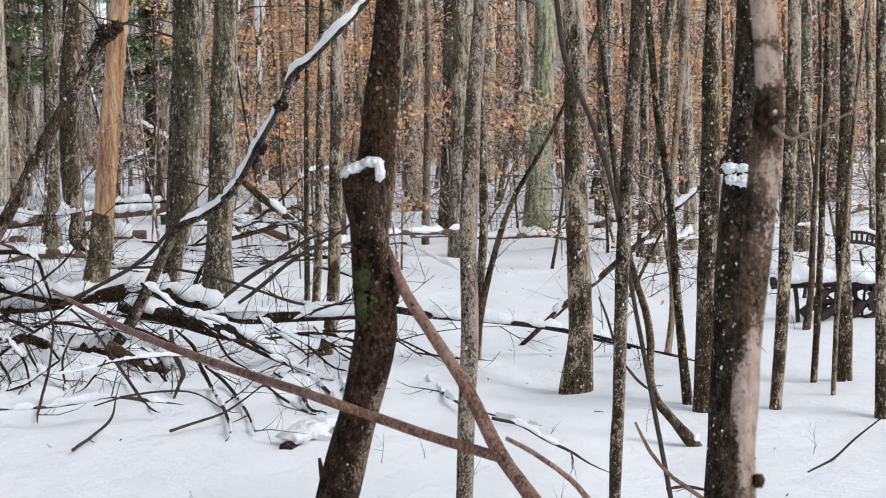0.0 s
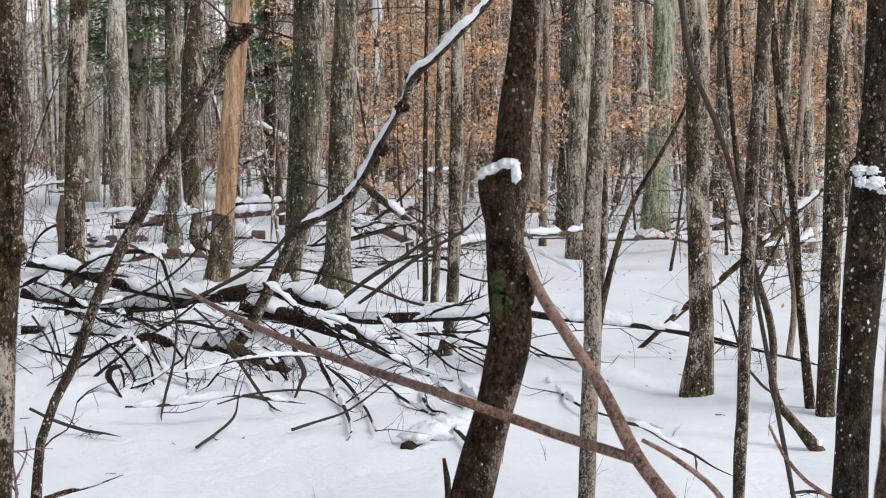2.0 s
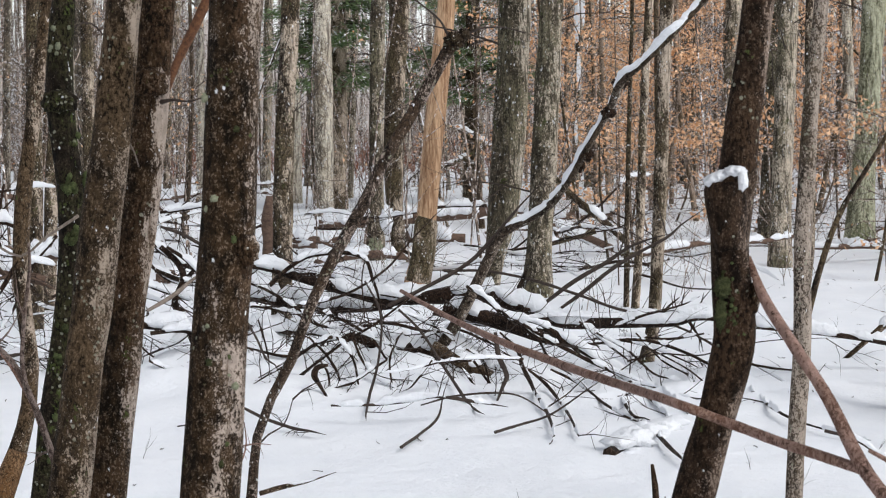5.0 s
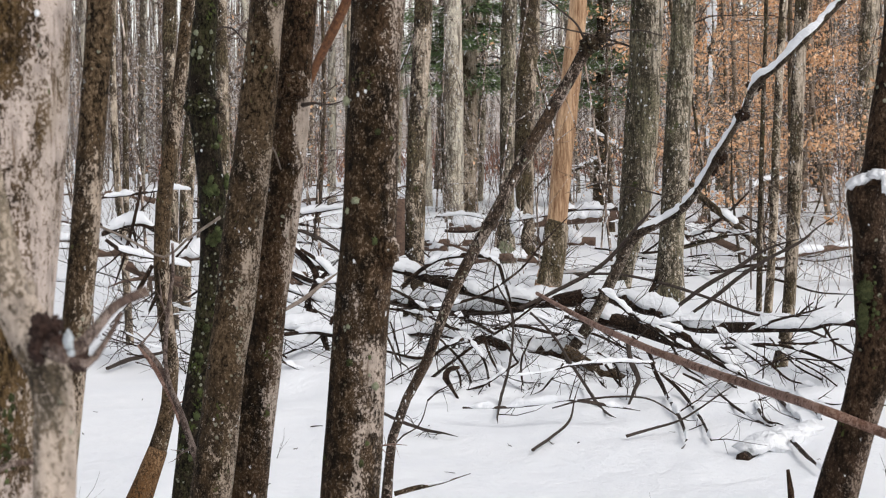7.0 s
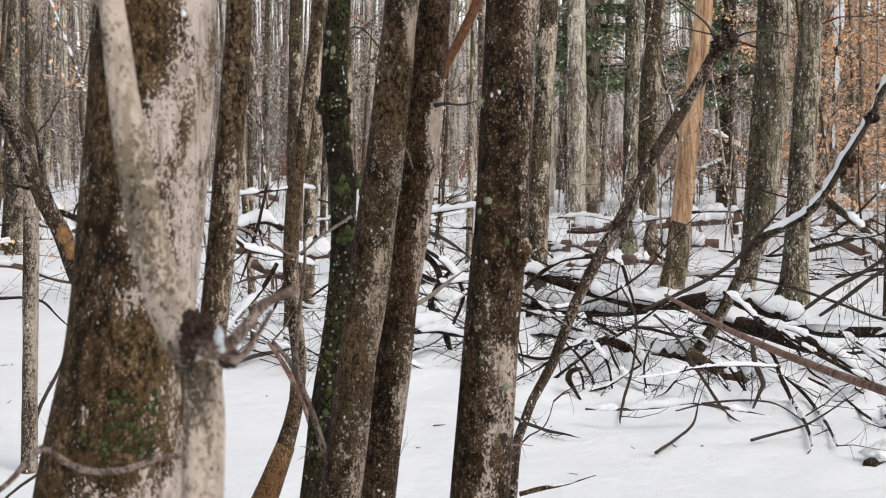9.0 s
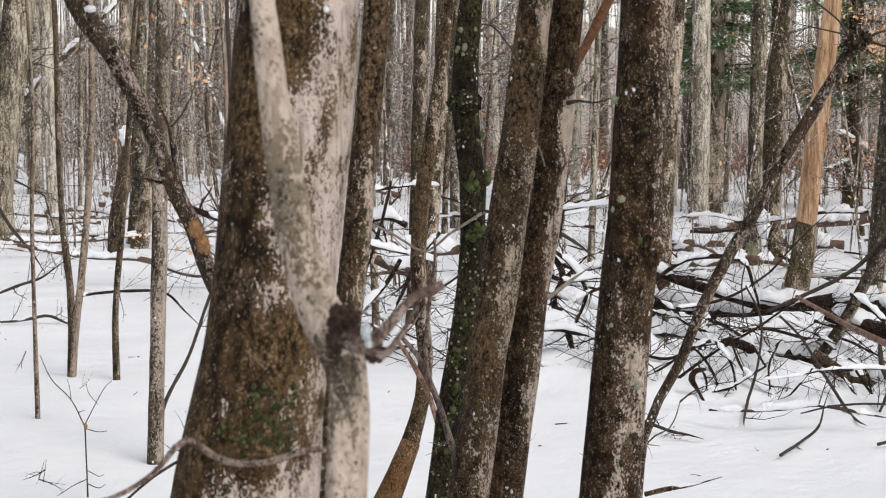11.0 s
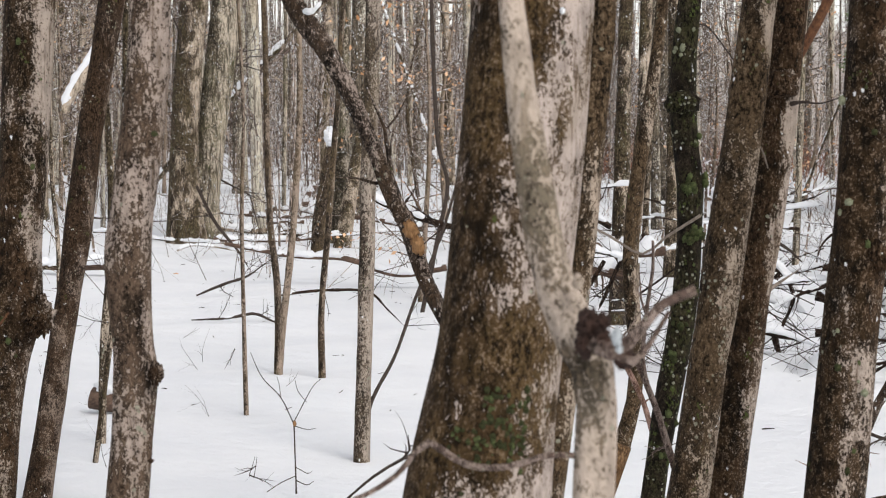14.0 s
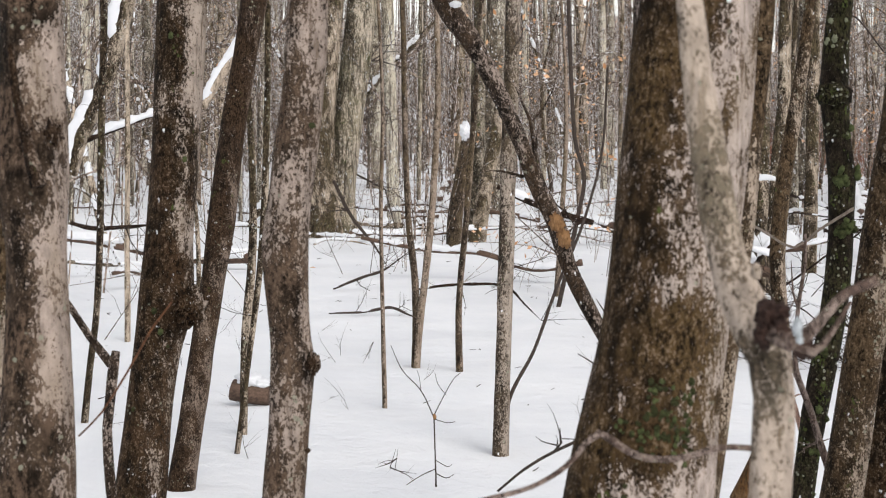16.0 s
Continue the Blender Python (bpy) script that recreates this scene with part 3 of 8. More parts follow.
def limb(parent, name, bark_name, points, label="", sides=14, snow=0.0, cover=0.5):
    """A limb, shoot or sleeve of bark that belongs to a tree."""
    o = parent.location
    lp = local(points, o)
    r = max(q[3] for q in lp)
    ob = piece(name, mesh_of(name, [tube_data(lp, sides, max(0.008, r * 0.5), 0.06)], bark_name), parent, label)
    if snow:
        for st in snow_strip(lp, snow, cover):
            piece("snow_cap", mesh_of("snow_cap", [st], "snow_cap"), ob)
    return ob


def patch(name, mat, axis, tilt, radius, facing, wide, tall, parent=None, label="", seed=0.0, lift=0.004, ragged=0.55, flare=0.0):
    """A ragged-edged area of other bark lying on a trunk: axis is a point of the trunk's middle line, tilt its lean, flare its growth in radius upwards."""
    v, f = [], []
    nu, nv = 26, max(12, int(tall / wide * 22))
    nv = min(nv, 70)
    for j in range(nv + 1):
        b = 2 * j / nv - 1
        z = b * tall / 2
        for i in range(nu + 1):
            a = 2 * i / nu - 1
            ang = facing + a * wide / 2 / radius
            rag = noise.noise((a * 1.3 + seed, z / wide * 2.2, seed * 3.1)) + 0.8 * noise.noise((a * 3.7, z / wide * 6.5, seed + 9.0)) + 0.4 * noise.noise((a * 9, z / wide * 15, seed + 4.0))
            edge = 0.7 * (1 - a * a - b * b) + ragged * rag * (1 - a * a) * (1 - b * b)
            h = radius + flare * z + lift * max(-3.0, min(1.0, edge * 6.0))
            v.append((axis[0] + tilt[0] * z + h * math.cos(ang), axis[1] + tilt[1] * z + h * math.sin(ang), axis[2] + z))
    for j in range(nv):
        for i in range(nu):
            k = j * (nu + 1) + i
            f.append([k, k + 1, k + nu + 2, k + nu + 1])
    o = parent.location if parent else (0, 0, 0)
    v = [(p[0] - o[0], p[1] - o[1], p[2] - o[2]) for p in v]
    return piece(name, mesh_of(name, [(v, f)], mat), parent, label)


def blob(name, mat, at, size, parent=None, label="", rough=0.35, lumps=3.0, seed=0.0, lean=0.0):
    """A lumpy rounded piece: a knot, burl, clot of snow, tuft of moss. size: width, depth, height."""
    bm = bmesh.new()
    bmesh.ops.create_icosphere(bm, subdivisions=4 if rough > 0.45 else 3, radius=0.5)
    c, s_ = math.cos(lean), math.sin(lean)
    for v in bm.verts:
        d = v.co.normalized()
        k = 1 + rough * noise.noise(d * lumps + Vector((seed, at[0] * 7, at[2] * 9))) + rough * 0.5 * noise.noise(d * lumps * 2.7 + Vector((at[2] * 5, seed, 1))) + rough * 0.12 * noise.noise(d * lumps * 6.1 + Vector((seed, 3, at[0])))
        x, y, z = v.co.x * k * size[0], v.co.y * k * size[1], v.co.z * k * size[2]
        v.co = (x * c - z * s_, y, x * s_ + z * c)
    me = bpy.data.meshes.new(name)
    bm.to_mesh(me)
    bm.free()
    me.materials.append(M[mat])
    me.polygons.foreach_set("use_smooth", [True] * len(me.polygons))
    ob = new(name, me)
    if parent is not None:
        ob.parent = parent
        ob.location = Vector(at) - parent.location
    else:
        ob.location = at
    return tagged(ob, label)



# ---- trees at the open clearing ----
tree('dark maple trunk with white lichen flecks, foot in snow', 'brown', [(0.711, 10.190, 0.000, 0.0909), (0.738, 10.209, 0.275, 0.0690), (0.735, 10.230, 0.581, 0.0659), (0.726, 10.273, 1.193, 0.0628), (0.741, 10.316, 1.804, 0.0613), (0.735, 10.338, 2.110, 0.0582)], twigs=3, clear=2.8, height=6.0)
tree('thin leaning dark stem in the snowy wood', 'twig', [(0.709, 7.277, 0.907, 0.0087), (0.680, 7.289, 1.081, 0.0087), (0.646, 7.301, 1.256, 0.0096), (0.579, 7.317, 1.475, 0.0105), (0.490, 7.332, 1.694, 0.0113), (0.457, 7.349, 1.934, 0.0113)], limbs=4, clear=2.6, height=6.0)
tree('bowed pale sapling with a curved foot in snow', 'sapling', [(1.106, 8.652, 0.000, 0.0309), (1.055, 8.656, 0.063, 0.0229), (0.979, 8.662, 0.151, 0.0209), (0.942, 8.671, 0.269, 0.0188), (0.950, 8.682, 0.425, 0.0177), (0.928, 8.693, 0.581, 0.0177), (0.874, 8.705, 0.764, 0.0156), (0.827, 8.724, 1.026, 0.0146)], snow=0.02, cover=0.45, limbs=4, twigs=2, clear=2.7, height=6.0)
tree('slender knotty grey maple pole', 'half_mid', [(0.581, 6.522, 0.155, 0.0207), (0.588, 6.533, 0.306, 0.0236), (0.602, 6.547, 0.512, 0.0217), (0.614, 6.566, 0.787, 0.0236), (0.634, 6.589, 1.101, 0.0246), (0.649, 6.606, 1.356, 0.0227), (0.675, 6.623, 1.592, 0.0236), (0.701, 6.644, 1.886, 0.0266)], clear=2.5, height=6.0)
tree('slender dark sapling standing in snow', 'brown', [(1.232, 9.558, 0.000, 0.0289), (1.202, 9.582, 0.339, 0.0230), (1.180, 9.606, 0.684, 0.0207), (1.154, 9.636, 1.116, 0.0207), (1.104, 9.662, 1.490, 0.0184), (1.071, 9.695, 1.950, 0.0184)], twigs=4, clear=2.8, height=6.0)
tree('slender pale sapling behind a darker one', 'sapling', [(1.383, 11.676, -0.000, 0.0224), (1.417, 11.697, 0.297, 0.0196), (1.413, 11.731, 0.787, 0.0196), (1.443, 11.761, 1.206, 0.0196), (1.507, 11.800, 1.765, 0.0253), (1.540, 11.829, 2.184, 0.0309)], twigs=2, clear=2.9, height=6.0)
tree('grey-brown maple trunk standing in snow', 'brown', [(1.281, 9.366, 0.000, 0.0482), (1.297, 9.392, 0.360, 0.0479), (1.319, 9.421, 0.782, 0.0508), (1.339, 9.451, 1.203, 0.0479), (1.353, 9.481, 1.625, 0.0437), (1.379, 9.510, 2.047, 0.0395)], twigs=3, clear=2.7, height=6.0)
knot_tree = tree('dark wet maple trunk with a snow-filled knot', 'dark_mid', [(0.765, 5.237, 0.413, 0.0514), (0.785, 5.257, 0.700, 0.0495), (0.802, 5.274, 0.936, 0.0532), (0.828, 5.290, 1.173, 0.0568), (0.844, 5.303, 1.346, 0.0532), (0.866, 5.318, 1.567, 0.0441), (0.882, 5.335, 1.803, 0.0422)], clear=2.4, height=6.0)
blotched_tree = tree('pale blotched maple trunk, dark stained middle', 'pale_near', [(0.269, 1.728, 1.137, 0.0146), (0.272, 1.731, 1.180, 0.0120), (0.276, 1.734, 1.232, 0.0126), (0.283, 1.740, 1.310, 0.0130), (0.293, 1.745, 1.388, 0.0141), (0.302, 1.752, 1.481, 0.0146), (0.303, 1.755, 1.534, 0.0120), (0.300, 1.760, 1.596, 0.0115)], clear=2.4, height=6.0, sides=30, step=0.012)
tree('thin dark maple pole', 'brown', [(1.655, 9.427, 0.000, 0.0307), (1.696, 9.459, 0.458, 0.0341), (1.728, 9.491, 0.910, 0.0355), (1.768, 9.531, 1.476, 0.0341), (1.788, 9.571, 2.042, 0.0341)], twigs=3, clear=2.7, height=6.0)
tree('thin dark pole beside the old machine', 'brown', [(2.010, 10.264, 0.000, 0.0197), (2.062, 10.313, 0.701, 0.0185), (2.083, 10.345, 1.163, 0.0185), (2.121, 10.389, 1.778, 0.0161)], limbs=4, twigs=4, clear=2.8, height=6.0)
tree('slim dark trunk beside the old machine', 'brown', [(2.172, 10.240, 0.000, 0.0457), (2.183, 10.266, 0.362, 0.0416), (2.180, 10.300, 0.854, 0.0416), (2.217, 10.344, 1.468, 0.0400), (2.239, 10.387, 2.083, 0.0400)], twigs=2, clear=2.8, height=6.0)
tree('thin pale crooked stem', 'sapling', [(2.004, 9.724, 0.000, 0.0133), (2.037, 9.757, 0.478, 0.0140), (2.082, 9.782, 0.828, 0.0129), (2.102, 9.800, 1.090, 0.0117)], limbs=3, twigs=3, clear=2.8, height=6.0)
tree('dark trunk standing in the snow', 'brown', [(2.112, 9.082, -0.000, 0.0374), (2.119, 9.128, 0.650, 0.0301), (2.130, 9.166, 1.195, 0.0274), (2.150, 9.224, 2.014, 0.0274)], twigs=4, clear=2.7, height=6.0)
tree('leaning dead stem with loose bark', 'sapling', [(2.514, 13.062, 0.000, 0.0286), (2.551, 13.082, 0.293, 0.0220), (2.576, 13.115, 0.762, 0.0188), (2.643, 13.184, 1.738, 0.0125)], limbs=3, twigs=2, clear=3.0, height=6.0)
tree('grey maple pole with pale patches', 'half_mid', [(0.060, 6.819, 0.105, 0.0319), (0.076, 6.845, 0.478, 0.0330), (0.090, 6.860, 0.684, 0.0319), (0.092, 6.882, 0.992, 0.0319), (0.107, 6.903, 1.300, 0.0309), (0.125, 6.925, 1.608, 0.0288), (0.158, 6.946, 1.915, 0.0268)], clear=2.5, height=6.0)
tree('dark trunk close behind a grey pole', 'brown', [(0.184, 11.197, 0.000, 0.0307), (0.210, 11.228, 0.436, 0.0269), (0.245, 11.256, 0.838, 0.0256), (0.245, 11.291, 1.342, 0.0256), (0.239, 11.350, 2.182, 0.0242)], twigs=4, clear=2.9, height=6.0)
tree('thin stem leaning out over the snow', 'sapling', [(0.180, 11.126, 0.043, 0.0214), (0.213, 11.144, 0.309, 0.0214), (0.293, 11.168, 0.641, 0.0187), (0.410, 11.191, 0.973, 0.0160), (0.566, 11.209, 1.236, 0.0134), (0.712, 11.228, 1.500, 0.0107)], limbs=3, twigs=2, clear=2.9, height=6.0)
tree('pale lichen-covered trunk in the far wood', 'green', [(1.194, 23.702, 0.000, 0.1914), (1.240, 23.767, 0.921, 0.1469), (1.307, 23.844, 1.967, 0.1399), (1.361, 23.919, 3.014, 0.1469)], twigs=3, clear=3.8, height=6.9)
tree('grey ridged trunk in the far wood', 'grey', [(0.189, 20.405, 0.000, 0.1313), (0.198, 20.452, 0.707, 0.1091), (0.227, 20.515, 1.614, 0.1151), (0.269, 20.598, 2.823, 0.1030)], twigs=4, clear=3.6, height=6.5)

# ---- the stubbed tree and the broken rods ----
stub_tree = tree('dark stubbed maple, mossy, with a broken limb', 'dark', [(-0.172, 2.926, 0.903, 0.0327), (-0.153, 2.931, 0.975, 0.0309), (-0.134, 2.936, 1.045, 0.0300), (-0.119, 2.940, 1.107, 0.0318), (-0.108, 2.944, 1.168, 0.0327), (-0.111, 2.949, 1.230, 0.0318), (-0.115, 2.953, 1.292, 0.0309), (-0.113, 2.958, 1.362, 0.0327), (-0.103, 2.963, 1.433, 0.0309), (-0.096, 2.968, 1.503, 0.0283), (-0.082, 2.974, 1.591, 0.0265), (-0.072, 2.980, 1.679, 0.0247)], clear=2.2, height=6.0, sides=30, step=0.018)
limb(stub_tree, 'limb_stub', 'dark', [(-0.114, 2.894, 1.305, 0.0216), (-0.119, 2.897, 1.356, 0.0303), (-0.122, 2.900, 1.400, 0.0329), (-0.122, 2.901, 1.409, 0.0286)], 'broken limb end capped with snow', sides=18)
blob('snow_cap', 'snow_cap', (-0.133, 2.882, 1.419), (0.0447, 0.0344, 0.0172), stub_tree, 'snow on the broken end', lean=0.45)
blob('snow_cap', 'snow_cap', (-0.104, 2.872, 1.429), (0.0343, 0.0308, 0.0154), stub_tree, '')
blob('snow_cap', 'snow_cap', (-0.093, 2.861, 1.415), (0.0154, 0.0171, 0.0307), stub_tree, '')
blob('moss', 'moss_tuft', (-0.125, 2.915, 1.246), (0.0227, 0.0087, 0.0314), stub_tree, 'green moss tuft', rough=0.6, lumps=5.0)
blob('knot', 'dark', (-0.078, 2.938, 1.228), (0.0211, 0.0264, 0.0528), stub_tree, '')
blob('moss', 'moss_tuft', (-0.128, 2.912, 1.203), (0.0157, 0.0070, 0.0437), stub_tree, '', rough=0.6, lumps=5.0)
branch('reddish-brown broken rod leaning on a stubbed maple', 'rod', [(-0.085, 2.953, 1.291, 0.0039), (-0.060, 2.888, 1.230, 0.0086), (-0.015, 2.824, 1.163, 0.0094), (0.032, 2.759, 1.094, 0.0095), (0.072, 2.693, 1.017, 0.0108), (0.105, 2.630, 0.977, 0.0106), (0.141, 2.567, 0.936, 0.0109), (0.211, 2.461, 0.856, 0.0110), (0.301, 2.253, 0.747, 0.0102)], name='broken_rod', group='broken rods', twigs=0, wobble=0.03)
branch('long reddish-brown fallen rod forked from a leaning stem', 'rod', [(0.081, 2.682, 1.005, 0.0078), (-0.026, 2.794, 1.021, 0.0078), (-0.117, 2.875, 1.041, 0.0080), (-0.209, 2.915, 1.068, 0.0076), (-0.400, 3.427, 1.048, 0.0080), (-0.587, 3.779, 1.059, 0.0076), (-0.742, 4.081, 1.076, 0.0063), (-0.911, 4.384, 1.110, 0.0044)], name='broken_rod', group='broken rods', twigs=0, wobble=0.03)

# ---- the bowed snowy tree, peeled trunk and their neighbours ----
bent_tree = tree('bowed grey tree bent over, with thick snow along its back', 'half_mid', [(-2.011, 10.923, 0.009, 0.0359), (-1.929, 10.934, 0.177, 0.0346), (-1.821, 10.946, 0.339, 0.0359), (-1.691, 10.964, 0.592, 0.0320), (-1.615, 10.975, 0.748, 0.0295), (-1.534, 10.984, 0.880, 0.0282), (-1.408, 10.988, 0.943, 0.0256), (-1.240, 10.896, 1.052, 0.0228), (-1.109, 10.808, 1.231, 0.0214), (-1.032, 10.717, 1.356, 0.0199), (-0.883, 10.531, 1.575, 0.0196), (-0.798, 10.342, 1.735, 0.0240), (-0.688, 10.248, 1.819, 0.0178), (-0.513, 10.159, 1.980, 0.0176), (-0.389, 10.168, 2.110, 0.0176), (-0.202, 10.081, 2.291, 0.0163)], snow=0.027, cover=1.0, limbs=0, height=0.5, name='bent_tree', steep=0.3, snow_above=0.82, clear=2.9)
burl_tree = tree('leaning dark dead stem with a burl at its broken top', 'torn_bark', [(-1.439, 4.933, 0.499, 0.0152), (-1.423, 4.945, 0.656, 0.0128), (-1.385, 4.957, 0.763, 0.0128), (-1.329, 4.971, 0.870, 0.0140), (-1.275, 4.988, 1.023, 0.0152), (-1.199, 5.007, 1.176, 0.0164), (-1.122, 5.026, 1.313, 0.0164), (-1.067, 5.041, 1.428, 0.0164), (-0.999, 5.057, 1.542, 0.0164), (-0.937, 5.072, 1.649, 0.0164), (-0.894, 5.082, 1.728, 0.0182)], limbs=0, height=0.5, name='dead_tree', clear=2.4)
peeled_tree = tree('dead trunk stripped of bark above, orange bare wood', 'peeled', [(-3.353, 18.235, 0.000, 0.1203), (-3.307, 18.258, 0.265, 0.1000), (-3.273, 18.282, 0.570, 0.1000), (-3.232, 18.321, 1.096, 0.1027), (-3.180, 18.364, 1.649, 0.1027), (-3.127, 18.407, 2.202, 0.0944), (-3.075, 18.453, 2.811, 0.0833)], limbs=0, height=7.0, name='peeled_tree', clear=3.5)
limb(peeled_tree, 'bark_sleeve', 'brown', [(-3.043, 17.003, 0.671, 0.0878), (-3.054, 16.999, 0.630, 0.1059), (-3.081, 16.977, 0.352, 0.1136), (-3.128, 16.954, 0.084, 0.1239)], 'grey bark left on the lower trunk')
moss_foot_tree = tree('pale grey trunk with a yellow-green mossy foot', 'grey', [(-4.432, 21.451, 0.000, 0.1268), (-4.421, 21.507, 0.836, 0.0883), (-4.417, 21.562, 1.685, 0.0883), (-4.398, 21.650, 2.991, 0.0851)], twigs=3, clear=3.7, height=6.7)
tree('dark grey trunk beside a paler one', 'brown', [(-4.245, 22.011, 0.000, 0.0840), (-4.283, 22.028, 0.348, 0.0871), (-4.320, 22.067, 1.018, 0.1206), (-4.302, 22.135, 2.021, 0.1206), (-4.257, 22.206, 3.023, 0.1139)], twigs=4, clear=3.8, height=6.8)
tree('large grey ridged maple trunk', 'grey', [(-2.468, 17.074, 0.000, 0.0767), (-2.431, 17.098, 0.289, 0.0880), (-2.367, 17.129, 0.650, 0.1346), (-2.324, 17.165, 1.114, 0.1553), (-2.279, 17.221, 1.888, 0.1553), (-2.250, 17.275, 2.663, 0.1501)], twigs=2, clear=3.4, height=6.0)
tree('large grey trunk with a pale foot', 'grey', [(-1.969, 16.494, -0.000, 0.1421), (-1.952, 16.527, 0.477, 0.1122), (-1.919, 16.573, 1.124, 0.1172), (-1.886, 16.626, 1.870, 0.1147), (-1.848, 16.679, 2.616, 0.0997)], twigs=3, clear=3.3, height=6.0)
tree('thin bare pole standing in snow', 'brown', [(-1.134, 15.648, 0.000, 0.0257), (-1.125, 15.708, 0.901, 0.0207), (-1.108, 15.755, 1.605, 0.0188), (-1.085, 15.819, 2.544, 0.0151)], limbs=4, twigs=4, clear=3.2, height=6.0)
tree('slim grey-brown trunk standing in snow', 'brown', [(-1.047, 15.452, 0.000, 0.0360), (-1.011, 15.500, 0.676, 0.0353), (-0.979, 15.565, 1.602, 0.0334), (-0.933, 15.631, 2.528, 0.0334)], twigs=2, clear=3.2, height=6.0)
tree('slim dark trunk behind the brush pile', 'brown', [(-0.759, 12.003, 0.000, 0.0494), (-0.711, 12.030, 0.317, 0.0416), (-0.678, 12.081, 1.037, 0.0434), (-0.653, 12.131, 1.758, 0.0416), (-0.633, 12.169, 2.299, 0.0434)], twigs=3, clear=2.9, height=6.0)
tree('grey-brown trunk with a dark broken stump beside it', 'brown', [(-3.064, 11.549, 0.000, 0.0732), (-3.045, 11.564, 0.185, 0.0678), (-3.035, 11.600, 0.719, 0.0660), (-3.029, 11.635, 1.252, 0.0642), (-3.009, 11.673, 1.786, 0.0571), (-2.982, 11.711, 2.320, 0.0606)], twigs=4, clear=2.9, height=6.0)
torn_stump = tree('small broken-off stump with torn wood', 'rotten', [(-5.481, 20.613, -0.000, 0.0795), (-5.480, 20.629, 0.240, 0.0697), (-5.485, 20.643, 0.462, 0.0887), (-5.472, 20.663, 0.746, 0.0444)], height=0.2, limbs=0, name='broken_stump', category='stump', clear=3.7)

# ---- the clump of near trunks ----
thick_tree = tree('thick half-wet maple trunk, its dry side painted paler as if lit', 'side', [(-0.981, 2.986, 0.890, 0.0508), (-0.972, 2.995, 1.014, 0.0480), (-0.963, 3.006, 1.155, 0.0456), (-0.957, 3.013, 1.248, 0.0456), (-0.950, 3.020, 1.342, 0.0456), (-0.945, 3.029, 1.483, 0.0447), (-0.938, 3.039, 1.623, 0.0456), (-0.931, 3.047, 1.726, 0.0470)], limbs=7, clear=2.2, height=6.0, sides=30, step=0.018)
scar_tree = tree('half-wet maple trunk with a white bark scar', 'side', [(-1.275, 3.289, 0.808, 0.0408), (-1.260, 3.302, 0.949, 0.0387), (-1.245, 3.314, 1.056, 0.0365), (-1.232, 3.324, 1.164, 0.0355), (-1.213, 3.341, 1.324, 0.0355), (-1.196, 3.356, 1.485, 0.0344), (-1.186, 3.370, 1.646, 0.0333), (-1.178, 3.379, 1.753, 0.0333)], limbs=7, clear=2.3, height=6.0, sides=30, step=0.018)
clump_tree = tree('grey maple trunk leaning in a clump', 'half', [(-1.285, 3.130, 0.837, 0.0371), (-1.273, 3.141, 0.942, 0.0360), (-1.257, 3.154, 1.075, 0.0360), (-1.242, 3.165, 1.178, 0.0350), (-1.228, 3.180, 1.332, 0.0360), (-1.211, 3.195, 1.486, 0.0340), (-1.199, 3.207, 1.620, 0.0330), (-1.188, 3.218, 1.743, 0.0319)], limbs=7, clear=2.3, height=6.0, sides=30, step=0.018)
rosette_tree = tree('dark trunk covered with green lichen rosettes', 'mossy', [(-1.601, 3.810, 0.693, 0.0263), (-1.580, 3.828, 0.870, 0.0276), (-1.560, 3.843, 1.008, 0.0288), (-1.545, 3.856, 1.145, 0.0288), (-1.541, 3.866, 1.271, 0.0288), (-1.543, 3.872, 1.383, 0.0313), (-1.555, 3.874, 1.471, 0.0288), (-1.565, 3.878, 1.571, 0.0313), (-1.564, 3.884, 1.671, 0.0276), (-1.554, 3.896, 1.796, 0.0251)], limbs=7, clear=2.3, height=6.0)
crooked_tree = tree('crooked young trunk with an orange-brown bare foot', 'half', [(-2.088, 4.695, 0.473, 0.0342), (-2.065, 4.706, 0.535, 0.0310), (-2.026, 4.725, 0.643, 0.0248), (-1.998, 4.741, 0.767, 0.0210), (-1.992, 4.750, 0.875, 0.0210), (-2.008, 4.753, 0.999, 0.0217), (-2.019, 4.759, 1.139, 0.0217), (-2.013, 4.772, 1.309, 0.0217), (-1.993, 4.789, 1.480, 0.0202), (-1.970, 4.809, 1.681, 0.0171)], limbs=4, clear=2.4, height=6.0)
tree('grey-brown pole behind the trunk clump', 'brown', [(-5.962, 15.111, 0.000, 0.0666), (-5.951, 15.151, 0.558, 0.0584), (-5.939, 15.189, 1.093, 0.0608), (-5.905, 15.236, 1.675, 0.0584)], twigs=3, clear=3.3, height=6.0)

